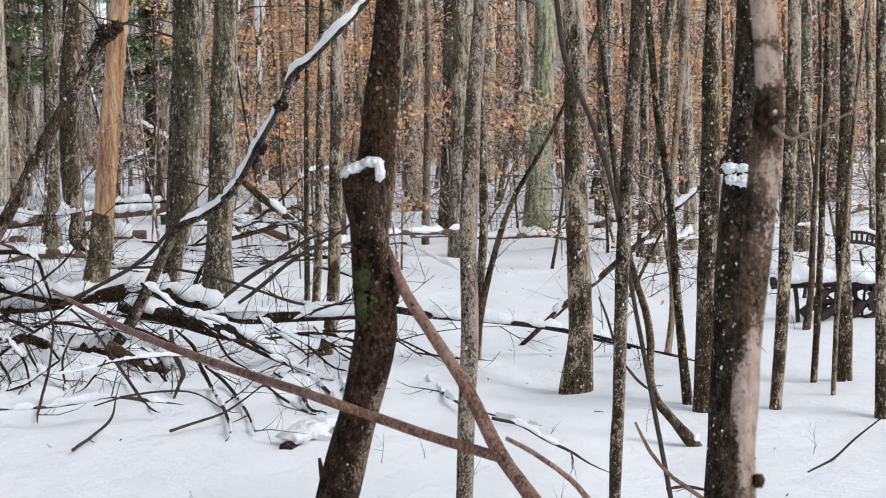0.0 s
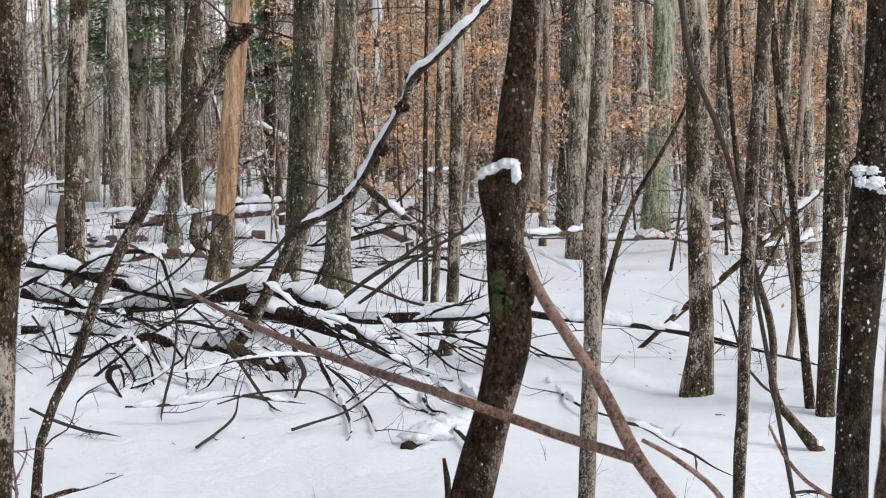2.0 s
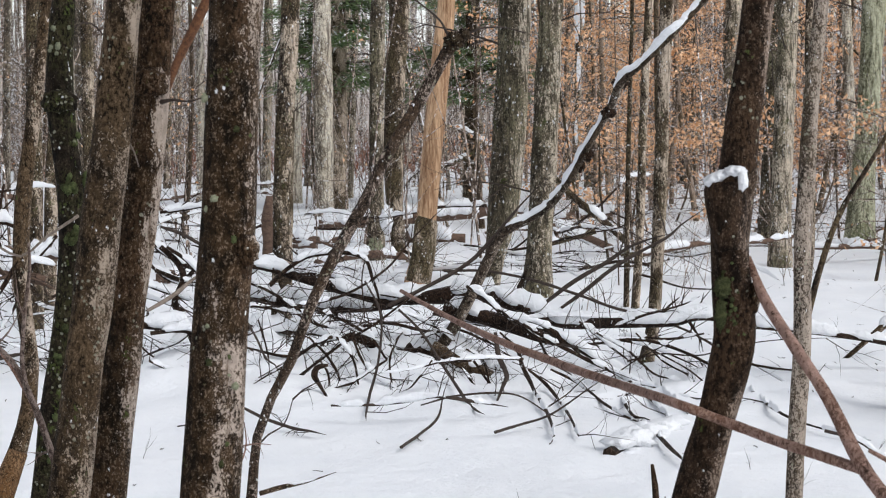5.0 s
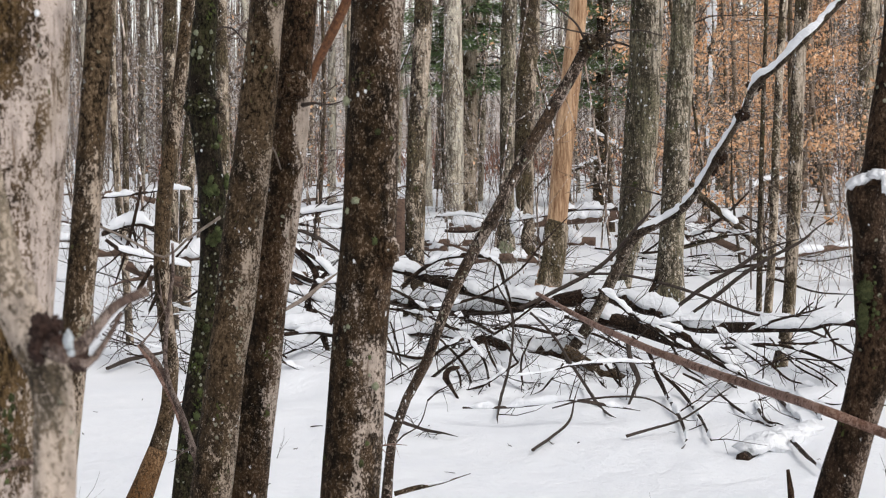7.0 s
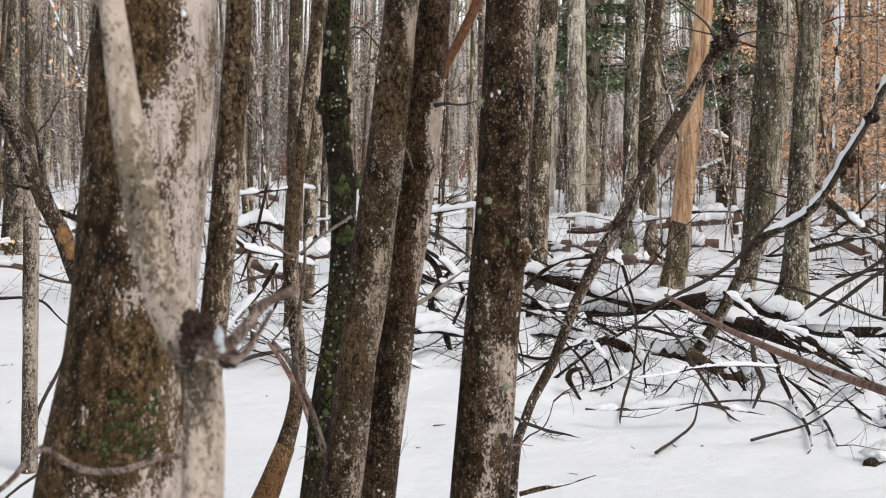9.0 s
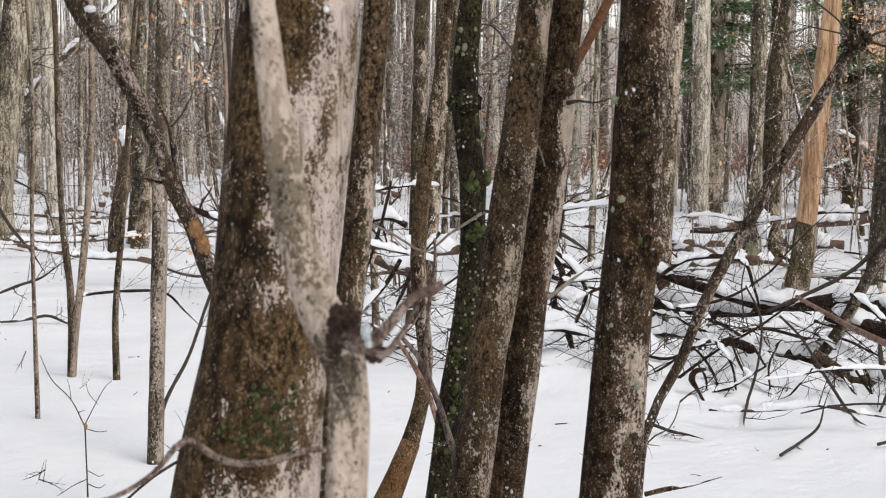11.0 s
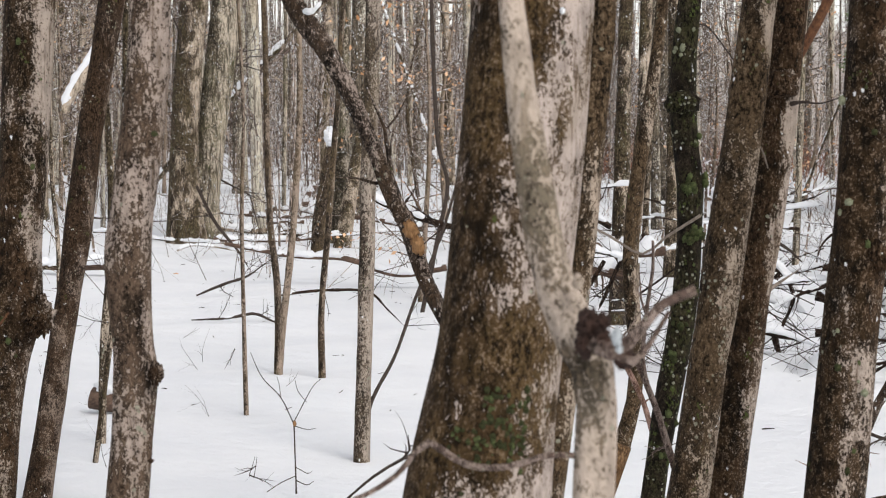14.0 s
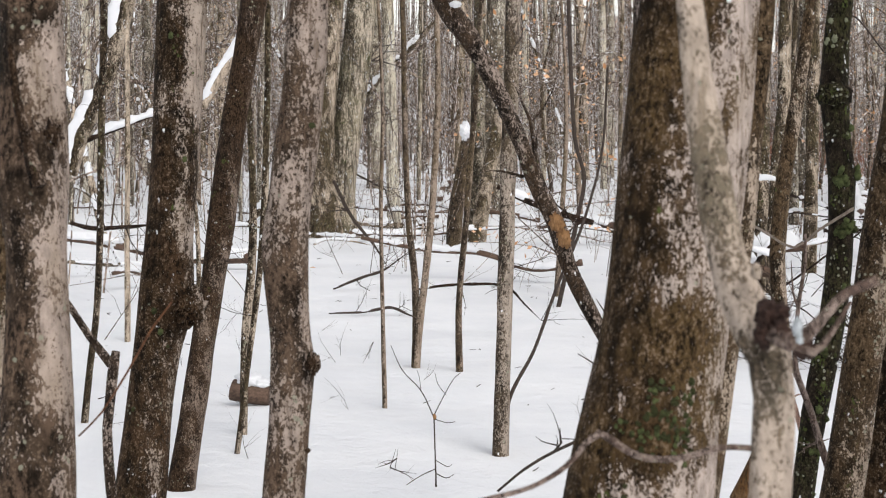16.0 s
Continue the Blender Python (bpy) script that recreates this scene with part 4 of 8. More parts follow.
# ---- the big pale maple and the sapling before it ----
big_maple = tree('big pale maple trunk with brown wet blotches and moss', 'beech', [(-1.047, 1.754, 1.108, 0.0802), (-1.038, 1.762, 1.194, 0.0734), (-1.030, 1.769, 1.255, 0.0692), (-1.023, 1.775, 1.329, 0.0673), (-1.017, 1.783, 1.414, 0.0679), (-1.010, 1.791, 1.512, 0.0673), (-1.007, 1.797, 1.585, 0.0664), (-1.004, 1.802, 1.658, 0.0655)], limbs=8, wobble=0.012, clear=2.2, height=6.0, sides=44, step=0.018)
knot_sapling = tree('pale thin sapling with a dark knot', 'beech_thin', [(-0.710, 1.256, 1.219, 0.0167), (-0.709, 1.261, 1.290, 0.0154), (-0.713, 1.262, 1.320, 0.0167), (-0.724, 1.260, 1.342, 0.0184), (-0.740, 1.257, 1.373, 0.0167), (-0.753, 1.256, 1.417, 0.0149), (-0.763, 1.256, 1.474, 0.0136), (-0.773, 1.257, 1.531, 0.0118), (-0.779, 1.258, 1.575, 0.0105), (-0.784, 1.259, 1.614, 0.0097)], limbs=5, clear=2.1, height=6.0, sides=30, step=0.018)
tree('grey-brown trunk close behind the big maple', 'half', [(-1.230, 2.366, 0.969, 0.0242), (-1.215, 2.383, 1.115, 0.0210), (-1.205, 2.396, 1.228, 0.0202), (-1.195, 2.408, 1.341, 0.0202), (-1.189, 2.417, 1.437, 0.0202), (-1.184, 2.426, 1.534, 0.0193), (-1.179, 2.435, 1.630, 0.0185), (-1.177, 2.440, 1.687, 0.0177)], limbs=6, clear=2.2, height=6.0)
torn_limb = branch('leaning dead limb with torn orange wood', 'torn_bark', [(-2.521, 3.793, 1.834, 0.0254), (-2.490, 3.806, 1.767, 0.0254), (-2.439, 3.830, 1.687, 0.0236), (-2.385, 3.854, 1.579, 0.0207), (-2.334, 3.874, 1.459, 0.0189), (-2.290, 3.892, 1.338, 0.0217), (-2.252, 3.908, 1.258, 0.0226), (-2.220, 3.919, 1.151, 0.0198), (-2.170, 3.940, 1.044, 0.0170), (-2.108, 3.967, 0.923, 0.0161), (-2.033, 4.000, 0.776, 0.0161)], name='leaning_tree', group='leaning limbs', category='tree', twigs=2)

# ---- the western part of the wood ----
slim_maple = tree('tall slim maple with one side shoot', 'half_mid', [(-4.305, 7.369, 0.000, 0.0395), (-4.312, 7.405, 0.528, 0.0347), (-4.317, 7.442, 1.040, 0.0359), (-4.321, 7.478, 1.552, 0.0347), (-4.327, 7.514, 2.064, 0.0347)], twigs=4, clear=2.7, height=6.0)
limb(slim_maple, 'side_shoot', 'twig', [(-4.299, 7.380, 0.066, 0.0048), (-4.278, 7.408, 0.266, 0.0087), (-4.192, 7.474, 0.476, 0.0079), (-4.113, 7.542, 0.758, 0.0072), (-4.023, 7.617, 1.040, 0.0064), (-3.957, 7.681, 1.373, 0.0056), (-3.948, 7.716, 1.758, 0.0048)], 'thin dark leaning shoot', sides=8)
scarred_tree = tree('near pale trunk with dark scars', 'pale_half', [(-1.822, 1.643, 1.034, 0.0526), (-1.821, 1.651, 1.134, 0.0456), (-1.822, 1.657, 1.232, 0.0407), (-1.825, 1.663, 1.337, 0.0393), (-1.832, 1.666, 1.428, 0.0442), (-1.837, 1.672, 1.547, 0.0393), (-1.843, 1.678, 1.666, 0.0379)], limbs=5, clear=2.2, height=6.0, sides=30, step=0.018)
tree('brown trunk close behind the pale one', 'half', [(-2.241, 2.027, 0.926, 0.0398), (-2.247, 2.042, 1.169, 0.0364), (-2.254, 2.058, 1.428, 0.0329), (-2.261, 2.073, 1.696, 0.0303)], limbs=4, clear=2.2, height=6.0)
burled_tree = tree('half-wet maple trunk with a burl', 'side', [(-2.764, 2.981, 0.709, 0.0537), (-2.755, 3.002, 0.902, 0.0490), (-2.744, 3.017, 1.021, 0.0490), (-2.731, 3.033, 1.129, 0.0561), (-2.729, 3.044, 1.260, 0.0490), (-2.726, 3.057, 1.403, 0.0502), (-2.724, 3.072, 1.582, 0.0513), (-2.721, 3.088, 1.772, 0.0549)], limbs=6, clear=2.3, height=6.0, sides=30, step=0.018)
lean_maple = tree('dark leaning maple trunk', 'dark', [(-5.121, 6.090, 0.000, 0.0619), (-5.106, 6.111, 0.156, 0.0567), (-5.085, 6.140, 0.368, 0.0543), (-5.065, 6.170, 0.604, 0.0520), (-5.042, 6.201, 0.839, 0.0496), (-5.020, 6.232, 1.075, 0.0567), (-5.006, 6.255, 1.264, 0.0543), (-4.990, 6.282, 1.499, 0.0520), (-4.955, 6.325, 1.782, 0.0520), (-4.927, 6.361, 2.042, 0.0520)], twigs=3, clear=2.6, height=6.0, sides=30, step=0.018)
knotted_tree = tree('pale half-wet trunk with a knot', 'pale_half', [(-1.724, 2.045, 0.975, 0.0285), (-1.721, 2.054, 1.072, 0.0285), (-1.720, 2.061, 1.159, 0.0309), (-1.724, 2.062, 1.198, 0.0285), (-1.730, 2.063, 1.253, 0.0301), (-1.735, 2.065, 1.332, 0.0332), (-1.731, 2.074, 1.411, 0.0316), (-1.725, 2.084, 1.498, 0.0309), (-1.720, 2.095, 1.593, 0.0301), (-1.719, 2.101, 1.680, 0.0285)], limbs=6, clear=2.2, height=6.0, sides=30, step=0.018)
tree('thin forked stem in the snow', 'brown', [(-5.615, 7.186, 0.000, 0.0186), (-5.624, 7.206, 0.334, 0.0196), (-5.618, 7.228, 0.578, 0.0239), (-5.609, 7.260, 0.930, 0.0196), (-5.622, 7.279, 1.283, 0.0174), (-5.649, 7.288, 1.608, 0.0152)], limbs=3, twigs=2, clear=2.7, height=6.0)
tree('thin stem beside a forked one', 'brown', [(-5.306, 6.812, 0.424, 0.0123), (-5.291, 6.837, 0.629, 0.0144), (-5.274, 6.868, 0.911, 0.0144), (-5.270, 6.900, 1.295, 0.0144), (-5.279, 6.934, 1.807, 0.0144)], limbs=3, twigs=3, clear=2.7, height=6.0)
tree('thin dark stem in the snow', 'brown', [(-6.560, 7.124, 0.000, 0.0195), (-6.549, 7.150, 0.250, 0.0171), (-6.526, 7.189, 0.591, 0.0171), (-6.527, 7.219, 0.988, 0.0182), (-6.540, 7.255, 1.556, 0.0182), (-6.549, 7.292, 2.124, 0.0193)], limbs=4, twigs=4, clear=2.7, height=6.0)
tree('thin bare pole standing in snow', 'brown', [(-8.805, 10.131, 0.000, 0.0217), (-8.835, 10.173, 0.790, 0.0190), (-8.859, 10.219, 1.579, 0.0190), (-8.899, 10.255, 2.369, 0.0190)], limbs=3, twigs=2, clear=3.0, height=6.0)
tree('grey twin trunk with a mossy foot', 'brown', [(-14.554, 21.029, 0.000, 0.2781), (-14.618, 21.059, 0.898, 0.2058), (-14.624, 21.142, 2.039, 0.1906), (-14.591, 21.249, 3.180, 0.1906)], twigs=3, clear=4.0, height=7.2)
tree('grey twin trunk leaning from its neighbour', 'grey', [(-14.506, 21.367, 0.000, 0.2634), (-14.510, 21.403, 0.507, 0.2003), (-14.476, 21.482, 1.276, 0.2003), (-14.411, 21.596, 2.275, 0.2080), (-14.351, 21.705, 3.236, 0.2157)], twigs=4, clear=4.0, height=7.2)
tree('big far trunk behind the saplings', 'brown', [(-39.203, 50.778, 0.000, 0.8734), (-39.268, 50.957, 2.842, 0.7975), (-39.283, 51.164, 5.684, 0.7975)], clear=7.0, height=12.5)
tree('pale sapling in the snow', 'sapling', [(-6.010, 9.940, 0.000, 0.0238), (-6.027, 9.960, 0.389, 0.0195), (-6.007, 10.008, 0.876, 0.0195), (-5.995, 10.048, 1.293, 0.0195), (-5.981, 10.085, 1.676, 0.0167)], limbs=3, twigs=3, clear=2.9, height=6.0)
tree('thin sapling of a forked pair', 'sapling', [(-6.385, 10.039, 0.000, 0.0293), (-6.395, 10.055, 0.292, 0.0228), (-6.414, 10.066, 0.577, 0.0228), (-6.460, 10.066, 0.932, 0.0200), (-6.500, 10.091, 1.573, 0.0185), (-6.537, 10.123, 2.285, 0.0171)], limbs=4, twigs=4, clear=2.9, height=6.0)
tree('second stem of a forked pair', 'sapling', [(-6.354, 10.002, 0.006, 0.0227), (-6.346, 10.029, 0.297, 0.0227), (-6.321, 10.071, 0.651, 0.0227), (-6.302, 10.120, 1.147, 0.0213), (-6.301, 10.167, 1.750, 0.0185)], limbs=3, twigs=2, clear=2.9, height=6.0)
tree('very thin young stem standing in snow', 'sapling', [(-5.508, 8.287, 0.000, 0.0136), (-5.544, 8.317, 0.667, 0.0107), (-5.564, 8.339, 1.114, 0.0107), (-5.574, 8.372, 1.620, 0.0096)], limbs=3, twigs=3, clear=2.8, height=6.0)
snag = tree('broken pale snag with a snow cap', 'sapling', [(-11.749, 19.727, 0.000, 0.1017), (-11.751, 19.757, 0.411, 0.0961), (-11.706, 19.814, 0.822, 0.0892), (-11.687, 19.862, 1.301, 0.0480)], height=0.2, limbs=0, name='snag', clear=3.8)
tree('dark snag behind the saplings', 'brown', [(-12.346, 21.352, 0.000, 0.1176), (-12.275, 21.447, 0.699, 0.0958), (-12.173, 21.563, 1.435, 0.0885)], height=2.0, limbs=0, name='snag', clear=3.9)
branch('forked dead stick standing in snow', 'torn_bark', [(-2.511, 2.470, 1.194, 0.0049), (-2.497, 2.476, 1.169, 0.0059), (-2.465, 2.491, 1.115, 0.0069), (-2.431, 2.507, 1.067, 0.0088)], name='forked_stick', group='sticks', twigs=0)
tree('upright dead stick in snow', 'torn_bark', [(-2.422, 2.495, 0.827, 0.0099), (-2.433, 2.497, 0.951, 0.0088), (-2.428, 2.508, 1.052, 0.0099), (-2.424, 2.513, 1.091, 0.0077)], height=0.3, limbs=0, name='stick', category='stick', group='sticks', clear=2.3)
branch('thin red twig across the trunks', 'red_bark', [(-1.740, 1.639, 1.119, 0.0011), (-1.717, 1.655, 1.148, 0.0012), (-1.692, 1.673, 1.196, 0.0014), (-1.667, 1.692, 1.251, 0.0015), (-1.648, 1.706, 1.282, 0.0012)], name='thin_twig', group='near twigs', category='twig')
limb(knot_sapling, 'twig', 'near_twig', [(-0.775, 1.402, 1.224, 0.0025), (-0.804, 1.385, 1.225, 0.0025), (-0.834, 1.367, 1.216, 0.0030), (-0.863, 1.350, 1.218, 0.0029), (-0.892, 1.334, 1.237, 0.0033), (-0.901, 1.329, 1.230, 0.0026), (-0.916, 1.318, 1.209, 0.0023), (-0.940, 1.302, 1.192, 0.0021), (-0.973, 1.282, 1.181, 0.0023), (-1.005, 1.262, 1.171, 0.0019)], 'thin curved bare twig')
limb(knot_sapling, 'side_branch', 'near_twig', [(-0.697, 1.216, 1.346, 0.0055), (-0.683, 1.220, 1.338, 0.0072), (-0.670, 1.224, 1.345, 0.0053), (-0.658, 1.229, 1.360, 0.0040), (-0.646, 1.233, 1.374, 0.0036), (-0.624, 1.241, 1.385, 0.0040)], 'bare side branch')
limb(knot_sapling, 'side_branch', 'near_twig', [(-0.680, 1.220, 1.336, 0.0034), (-0.666, 1.224, 1.331, 0.0034), (-0.654, 1.229, 1.347, 0.0021), (-0.642, 1.234, 1.369, 0.0015)], '')

# ---- the brush pile ----
branch('wet black fallen log in the brush pile, snow on top', 'black', [(-3.234, 11.220, 0.676, 0.0206), (-3.028, 11.245, 0.646, 0.0265), (-2.788, 11.270, 0.566, 0.0294), (-2.514, 11.301, 0.494, 0.0383), (-2.308, 11.324, 0.450, 0.0412), (-2.033, 11.360, 0.463, 0.0500), (-1.758, 11.397, 0.484, 0.0530), (-1.484, 11.426, 0.394, 0.0471), (-1.244, 11.451, 0.297, 0.0383), (-0.935, 11.490, 0.293, 0.0324), (-0.591, 11.534, 0.296, 0.0294), (-0.385, 11.563, 0.327, 0.0235), (-0.076, 11.599, 0.272, 0.0221), (0.336, 11.649, 0.221, 0.0177), (0.713, 11.693, 0.158, 0.0162), (1.159, 11.742, 0.031, 0.0132)], snow=0.055, cover=0.85, twigs=4)
branch('wet black fallen log in the brush pile, snow on top', 'black', [(-3.325, 11.398, 0.486, 0.0329), (-3.046, 11.430, 0.430, 0.0389), (-2.766, 11.464, 0.391, 0.0449), (-2.487, 11.499, 0.388, 0.0419), (-2.277, 11.527, 0.402, 0.0299)], snow=0.075, cover=0.92, twigs=3)
branch('wet black fallen log in the brush pile, snow on top', 'black', [(-3.215, 10.996, 0.300, 0.0260), (-3.013, 11.022, 0.297, 0.0289), (-2.743, 11.055, 0.277, 0.0260), (-2.473, 11.087, 0.229, 0.0318), (-2.271, 11.109, 0.176, 0.0492), (-2.068, 11.135, 0.166, 0.0521), (-1.866, 11.159, 0.146, 0.0434), (-1.656, 11.121, 0.032, 0.0432), (-1.478, 10.601, 0.030, 0.0356)], snow=0.07, cover=0.85, twigs=4)
branch('wet black fallen log in the brush pile, snow on top', 'black', [(-1.916, 11.070, 0.429, 0.0430), (-1.715, 11.092, 0.375, 0.0487), (-1.481, 11.118, 0.305, 0.0487), (-1.314, 11.135, 0.235, 0.0373), (-1.114, 11.158, 0.199, 0.0287)], snow=0.043, cover=0.75, twigs=3)
branch('rotten log end lying in snow', 'half', [(-1.933, 10.752, 0.228, 0.0363), (-1.770, 10.767, 0.144, 0.0447), (-1.608, 10.782, 0.051, 0.0419), (-1.493, 10.615, 0.028, 0.0329)], snow=0.025, cover=0.5, twigs=1)
branch('wet dark fallen branch in the brush pile, snow along it', 'black', [(-1.720, 10.701, 0.585, 0.0091), (-1.608, 10.711, 0.512, 0.0105), (-1.495, 10.719, 0.413, 0.0105), (-1.302, 10.740, 0.362, 0.0105), (-1.141, 10.755, 0.262, 0.0215), (-0.948, 10.772, 0.146, 0.0236), (-0.787, 10.786, 0.053, 0.0236), (-0.610, 10.487, 0.024, 0.0114), (-0.479, 9.979, 0.020, 0.0072)], snow=0.031, cover=0.9, twigs=3)
branch('wet dark fallen branch in the brush pile, snow along it', 'black', [(-1.374, 10.531, 0.384, 0.0090), (-1.185, 10.547, 0.270, 0.0115), (-0.995, 10.565, 0.172, 0.0115), (-0.805, 10.583, 0.074, 0.0102), (-0.661, 10.273, 0.022, 0.0100), (-0.502, 9.499, 0.018, 0.0057)], snow=0.022, cover=0.7, twigs=3)
branch('wet dark fallen branch in the brush pile, snow along it', 'black', [(-1.461, 10.215, 0.370, 0.0062), (-1.369, 10.221, 0.276, 0.0100), (-1.339, 10.219, 0.183, 0.0112), (-1.278, 10.219, 0.058, 0.0100), (-1.126, 9.544, 0.022, 0.0093), (-1.034, 8.973, 0.019, 0.0066)], snow=0.022, cover=0.55, twigs=2)
branch('wet dark fallen branch in the brush pile, snow along it', 'black', [(-1.308, 10.222, 0.167, 0.0062), (-1.216, 10.229, 0.088, 0.0100), (-1.121, 10.053, 0.021, 0.0086), (-1.003, 9.471, 0.019, 0.0070), (-0.917, 8.952, 0.018, 0.0054)], snow=0.022, cover=0.5, twigs=2)
branch('wet dark fallen branch in the brush pile, snow along it', 'black', [(-1.206, 10.435, 0.140, 0.0063), (-1.050, 10.450, 0.059, 0.0089), (-0.869, 9.961, 0.020, 0.0078), (-0.668, 9.404, 0.018, 0.0051)], snow=0.015, cover=0.5, twigs=2)
branch('wet dark fallen branch in the brush pile, snow along it', 'black', [(-0.964, 10.563, 0.076, 0.0064), (-0.816, 10.281, 0.020, 0.0081), (-0.693, 9.568, 0.021, 0.0082), (-0.631, 9.497, 0.018, 0.0052)], snow=0.015, cover=0.4, twigs=3, reach=0.22)
branch('wet dark fallen branch in the brush pile, snow along it', 'black', [(-0.915, 10.784, 0.276, 0.0065), (-0.657, 10.816, 0.256, 0.0098), (-0.463, 10.837, 0.188, 0.0091), (-0.335, 10.849, 0.122, 0.0078), (-0.141, 10.753, 0.021, 0.0090), (0.012, 9.888, 0.021, 0.0083), (0.147, 9.434, 0.019, 0.0057), (0.377, 9.023, 0.017, 0.0038)], snow=0.022, cover=0.65, twigs=3)
buried_log = branch('dark log end half buried under lumpy snow', 'black', [(-0.741, 8.598, -0.010, 0.0300), (-0.664, 8.975, -0.019, 0.0360), (-0.557, 9.233, -0.023, 0.0340), (-0.429, 9.490, -0.019, 0.0300)], twigs=1, reach=0.2)
blob('snow_cap', 'snow_cap', (-0.704, 8.705, 0.024), (0.160, 0.112, 0.070), buried_log, 'lumpy snow', rough=0.4, lumps=2.2, seed=0.0)
blob('snow_cap', 'snow_cap', (-0.648, 8.866, 0.022), (0.200, 0.140, 0.100), buried_log, '', rough=0.4, lumps=2.2, seed=1.0)
blob('snow_cap', 'snow_cap', (-0.585, 9.044, 0.021), (0.200, 0.140, 0.095), buried_log, '', rough=0.4, lumps=2.2, seed=2.0)
blob('snow_cap', 'snow_cap', (-0.523, 9.223, 0.019), (0.180, 0.126, 0.085), buried_log, '', rough=0.4, lumps=2.2, seed=3.0)
blob('snow_cap', 'snow_cap', (-0.466, 9.383, 0.017), (0.140, 0.098, 0.070), buried_log, '', rough=0.4, lumps=2.2, seed=4.0)
branch('short snowy stick beside a buried log', 'black', [(-0.533, 8.967, 0.019, 0.0107), (-0.470, 8.649, 0.019, 0.0103), (-0.407, 8.385, 0.018, 0.0092)], snow=0.015, cover=0.5)
branch('long thin branch reaching over the brush pile', 'twig', [(-2.231, 10.930, 0.442, 0.0110), (-2.031, 10.961, 0.540, 0.0121), (-1.765, 11.005, 0.686, 0.0121), (-1.615, 11.034, 0.835, 0.0121), (-1.532, 11.051, 0.934, 0.0099), (-1.432, 11.071, 1.049, 0.0066)], twigs=1)
branch('long bare branch across the brush pile', 'twig', [(-1.964, 11.379, 0.618, 0.0080), (-1.689, 11.414, 0.614, 0.0080), (-1.414, 11.446, 0.555, 0.0091), (-1.174, 11.471, 0.476, 0.0091), (-0.934, 11.496, 0.387, 0.0091), (-0.728, 11.519, 0.332, 0.0080), (-0.454, 11.547, 0.225, 0.0069), (-0.180, 11.571, 0.048, 0.0057)], twigs=2)
branch('bare branch rising from the brush pile', 'twig', [(-1.426, 11.835, 0.354, 0.0118), (-1.212, 11.873, 0.512, 0.0142), (-1.034, 11.903, 0.617, 0.0130), (-0.874, 11.930, 0.722, 0.0106), (-0.749, 11.949, 0.774, 0.0083)], twigs=2)
branch('bare branch rising from the brush pile', 'twig', [(-1.299, 11.649, 0.347, 0.0093), (-1.141, 11.677, 0.458, 0.0128), (-0.948, 11.711, 0.613, 0.0128), (-0.773, 11.741, 0.717, 0.0105), (-0.615, 11.766, 0.802, 0.0093), (-0.528, 11.783, 0.879, 0.0070)], twigs=2)
branch('dark hooked branch lying on the pile', 'black', [(-3.003, 11.140, 0.543, 0.0136), (-2.935, 11.153, 0.611, 0.0136), (-2.849, 11.169, 0.678, 0.0136), (-2.747, 11.185, 0.728, 0.0147), (-2.560, 11.210, 0.743, 0.0147), (-2.424, 11.225, 0.700, 0.0113), (-2.373, 11.223, 0.569, 0.0091), (-2.340, 11.220, 0.466, 0.0091)], snow=0.022, cover=0.6, twigs=3)
branch('dark snowy branch on the pile', 'black', [(-2.929, 11.556, 0.579, 0.0141), (-2.753, 11.579, 0.576, 0.0164), (-2.577, 11.599, 0.539, 0.0152), (-2.454, 11.613, 0.519, 0.0117)], snow=0.031, cover=0.7, twigs=2)
branch('wet dark fallen branch in the brush pile, snow along it', 'black', [(-2.731, 10.434, 0.021, 0.0078), (-2.571, 10.463, 0.148, 0.0084), (-2.410, 10.491, 0.268, 0.0078), (-2.218, 10.523, 0.384, 0.0071), (-2.025, 10.557, 0.527, 0.0065)], snow=0.015, cover=0.25, twigs=2)
branch('wet dark fallen branch in the brush pile, snow along it', 'black', [(-3.008, 10.614, 0.226, 0.0059), (-2.764, 10.642, 0.174, 0.0093), (-2.584, 10.670, 0.253, 0.0093), (-2.454, 10.689, 0.284, 0.0066)], snow=0.022, cover=0.5, twigs=2)
branch('bare dark twig sticking out of the brush pile', 'twig', [(-2.052, 10.349, 0.482, 0.0073), (-1.927, 10.357, 0.354, 0.0073), (-1.803, 10.360, 0.163, 0.0084), (-1.630, 10.054, 0.018, 0.0091), (-1.521, 9.695, 0.017, 0.0078)], twigs=1)
branch('bare dark twig sticking out of the brush pile', 'twig', [(-2.199, 10.140, 0.659, 0.0051), (-2.113, 10.138, 0.472, 0.0061), (-2.124, 10.121, 0.224, 0.0072), (-2.171, 10.103, 0.039, 0.0082), (-2.077, 9.540, 0.016, 0.0068)], twigs=1)
branch('bare dark twig sticking out of the brush pile', 'twig', [(-2.850, 9.944, 0.492, 0.0061), (-2.774, 9.946, 0.368, 0.0061), (-2.714, 9.946, 0.244, 0.0061), (-2.668, 9.949, 0.213, 0.0051)], twigs=1)
branch('small twig lying on the open snow', 'twig', [(-1.700, 8.520, 0.017, 0.0078), (-1.679, 8.927, 0.016, 0.0072), (-1.618, 9.065, 0.073, 0.0064), (-1.590, 9.076, 0.189, 0.0037)], twigs=1, reach=0.15)
branch('thin broken twig lying in the snow', 'twig', [(-2.208, 9.293, 0.091, 0.0057), (-1.981, 9.323, 0.094, 0.0076), (-1.810, 9.346, 0.114, 0.0095), (-1.668, 9.365, 0.133, 0.0085), (-1.497, 9.386, 0.110, 0.0123)], snow=0.031, cover=0.7, twigs=1)
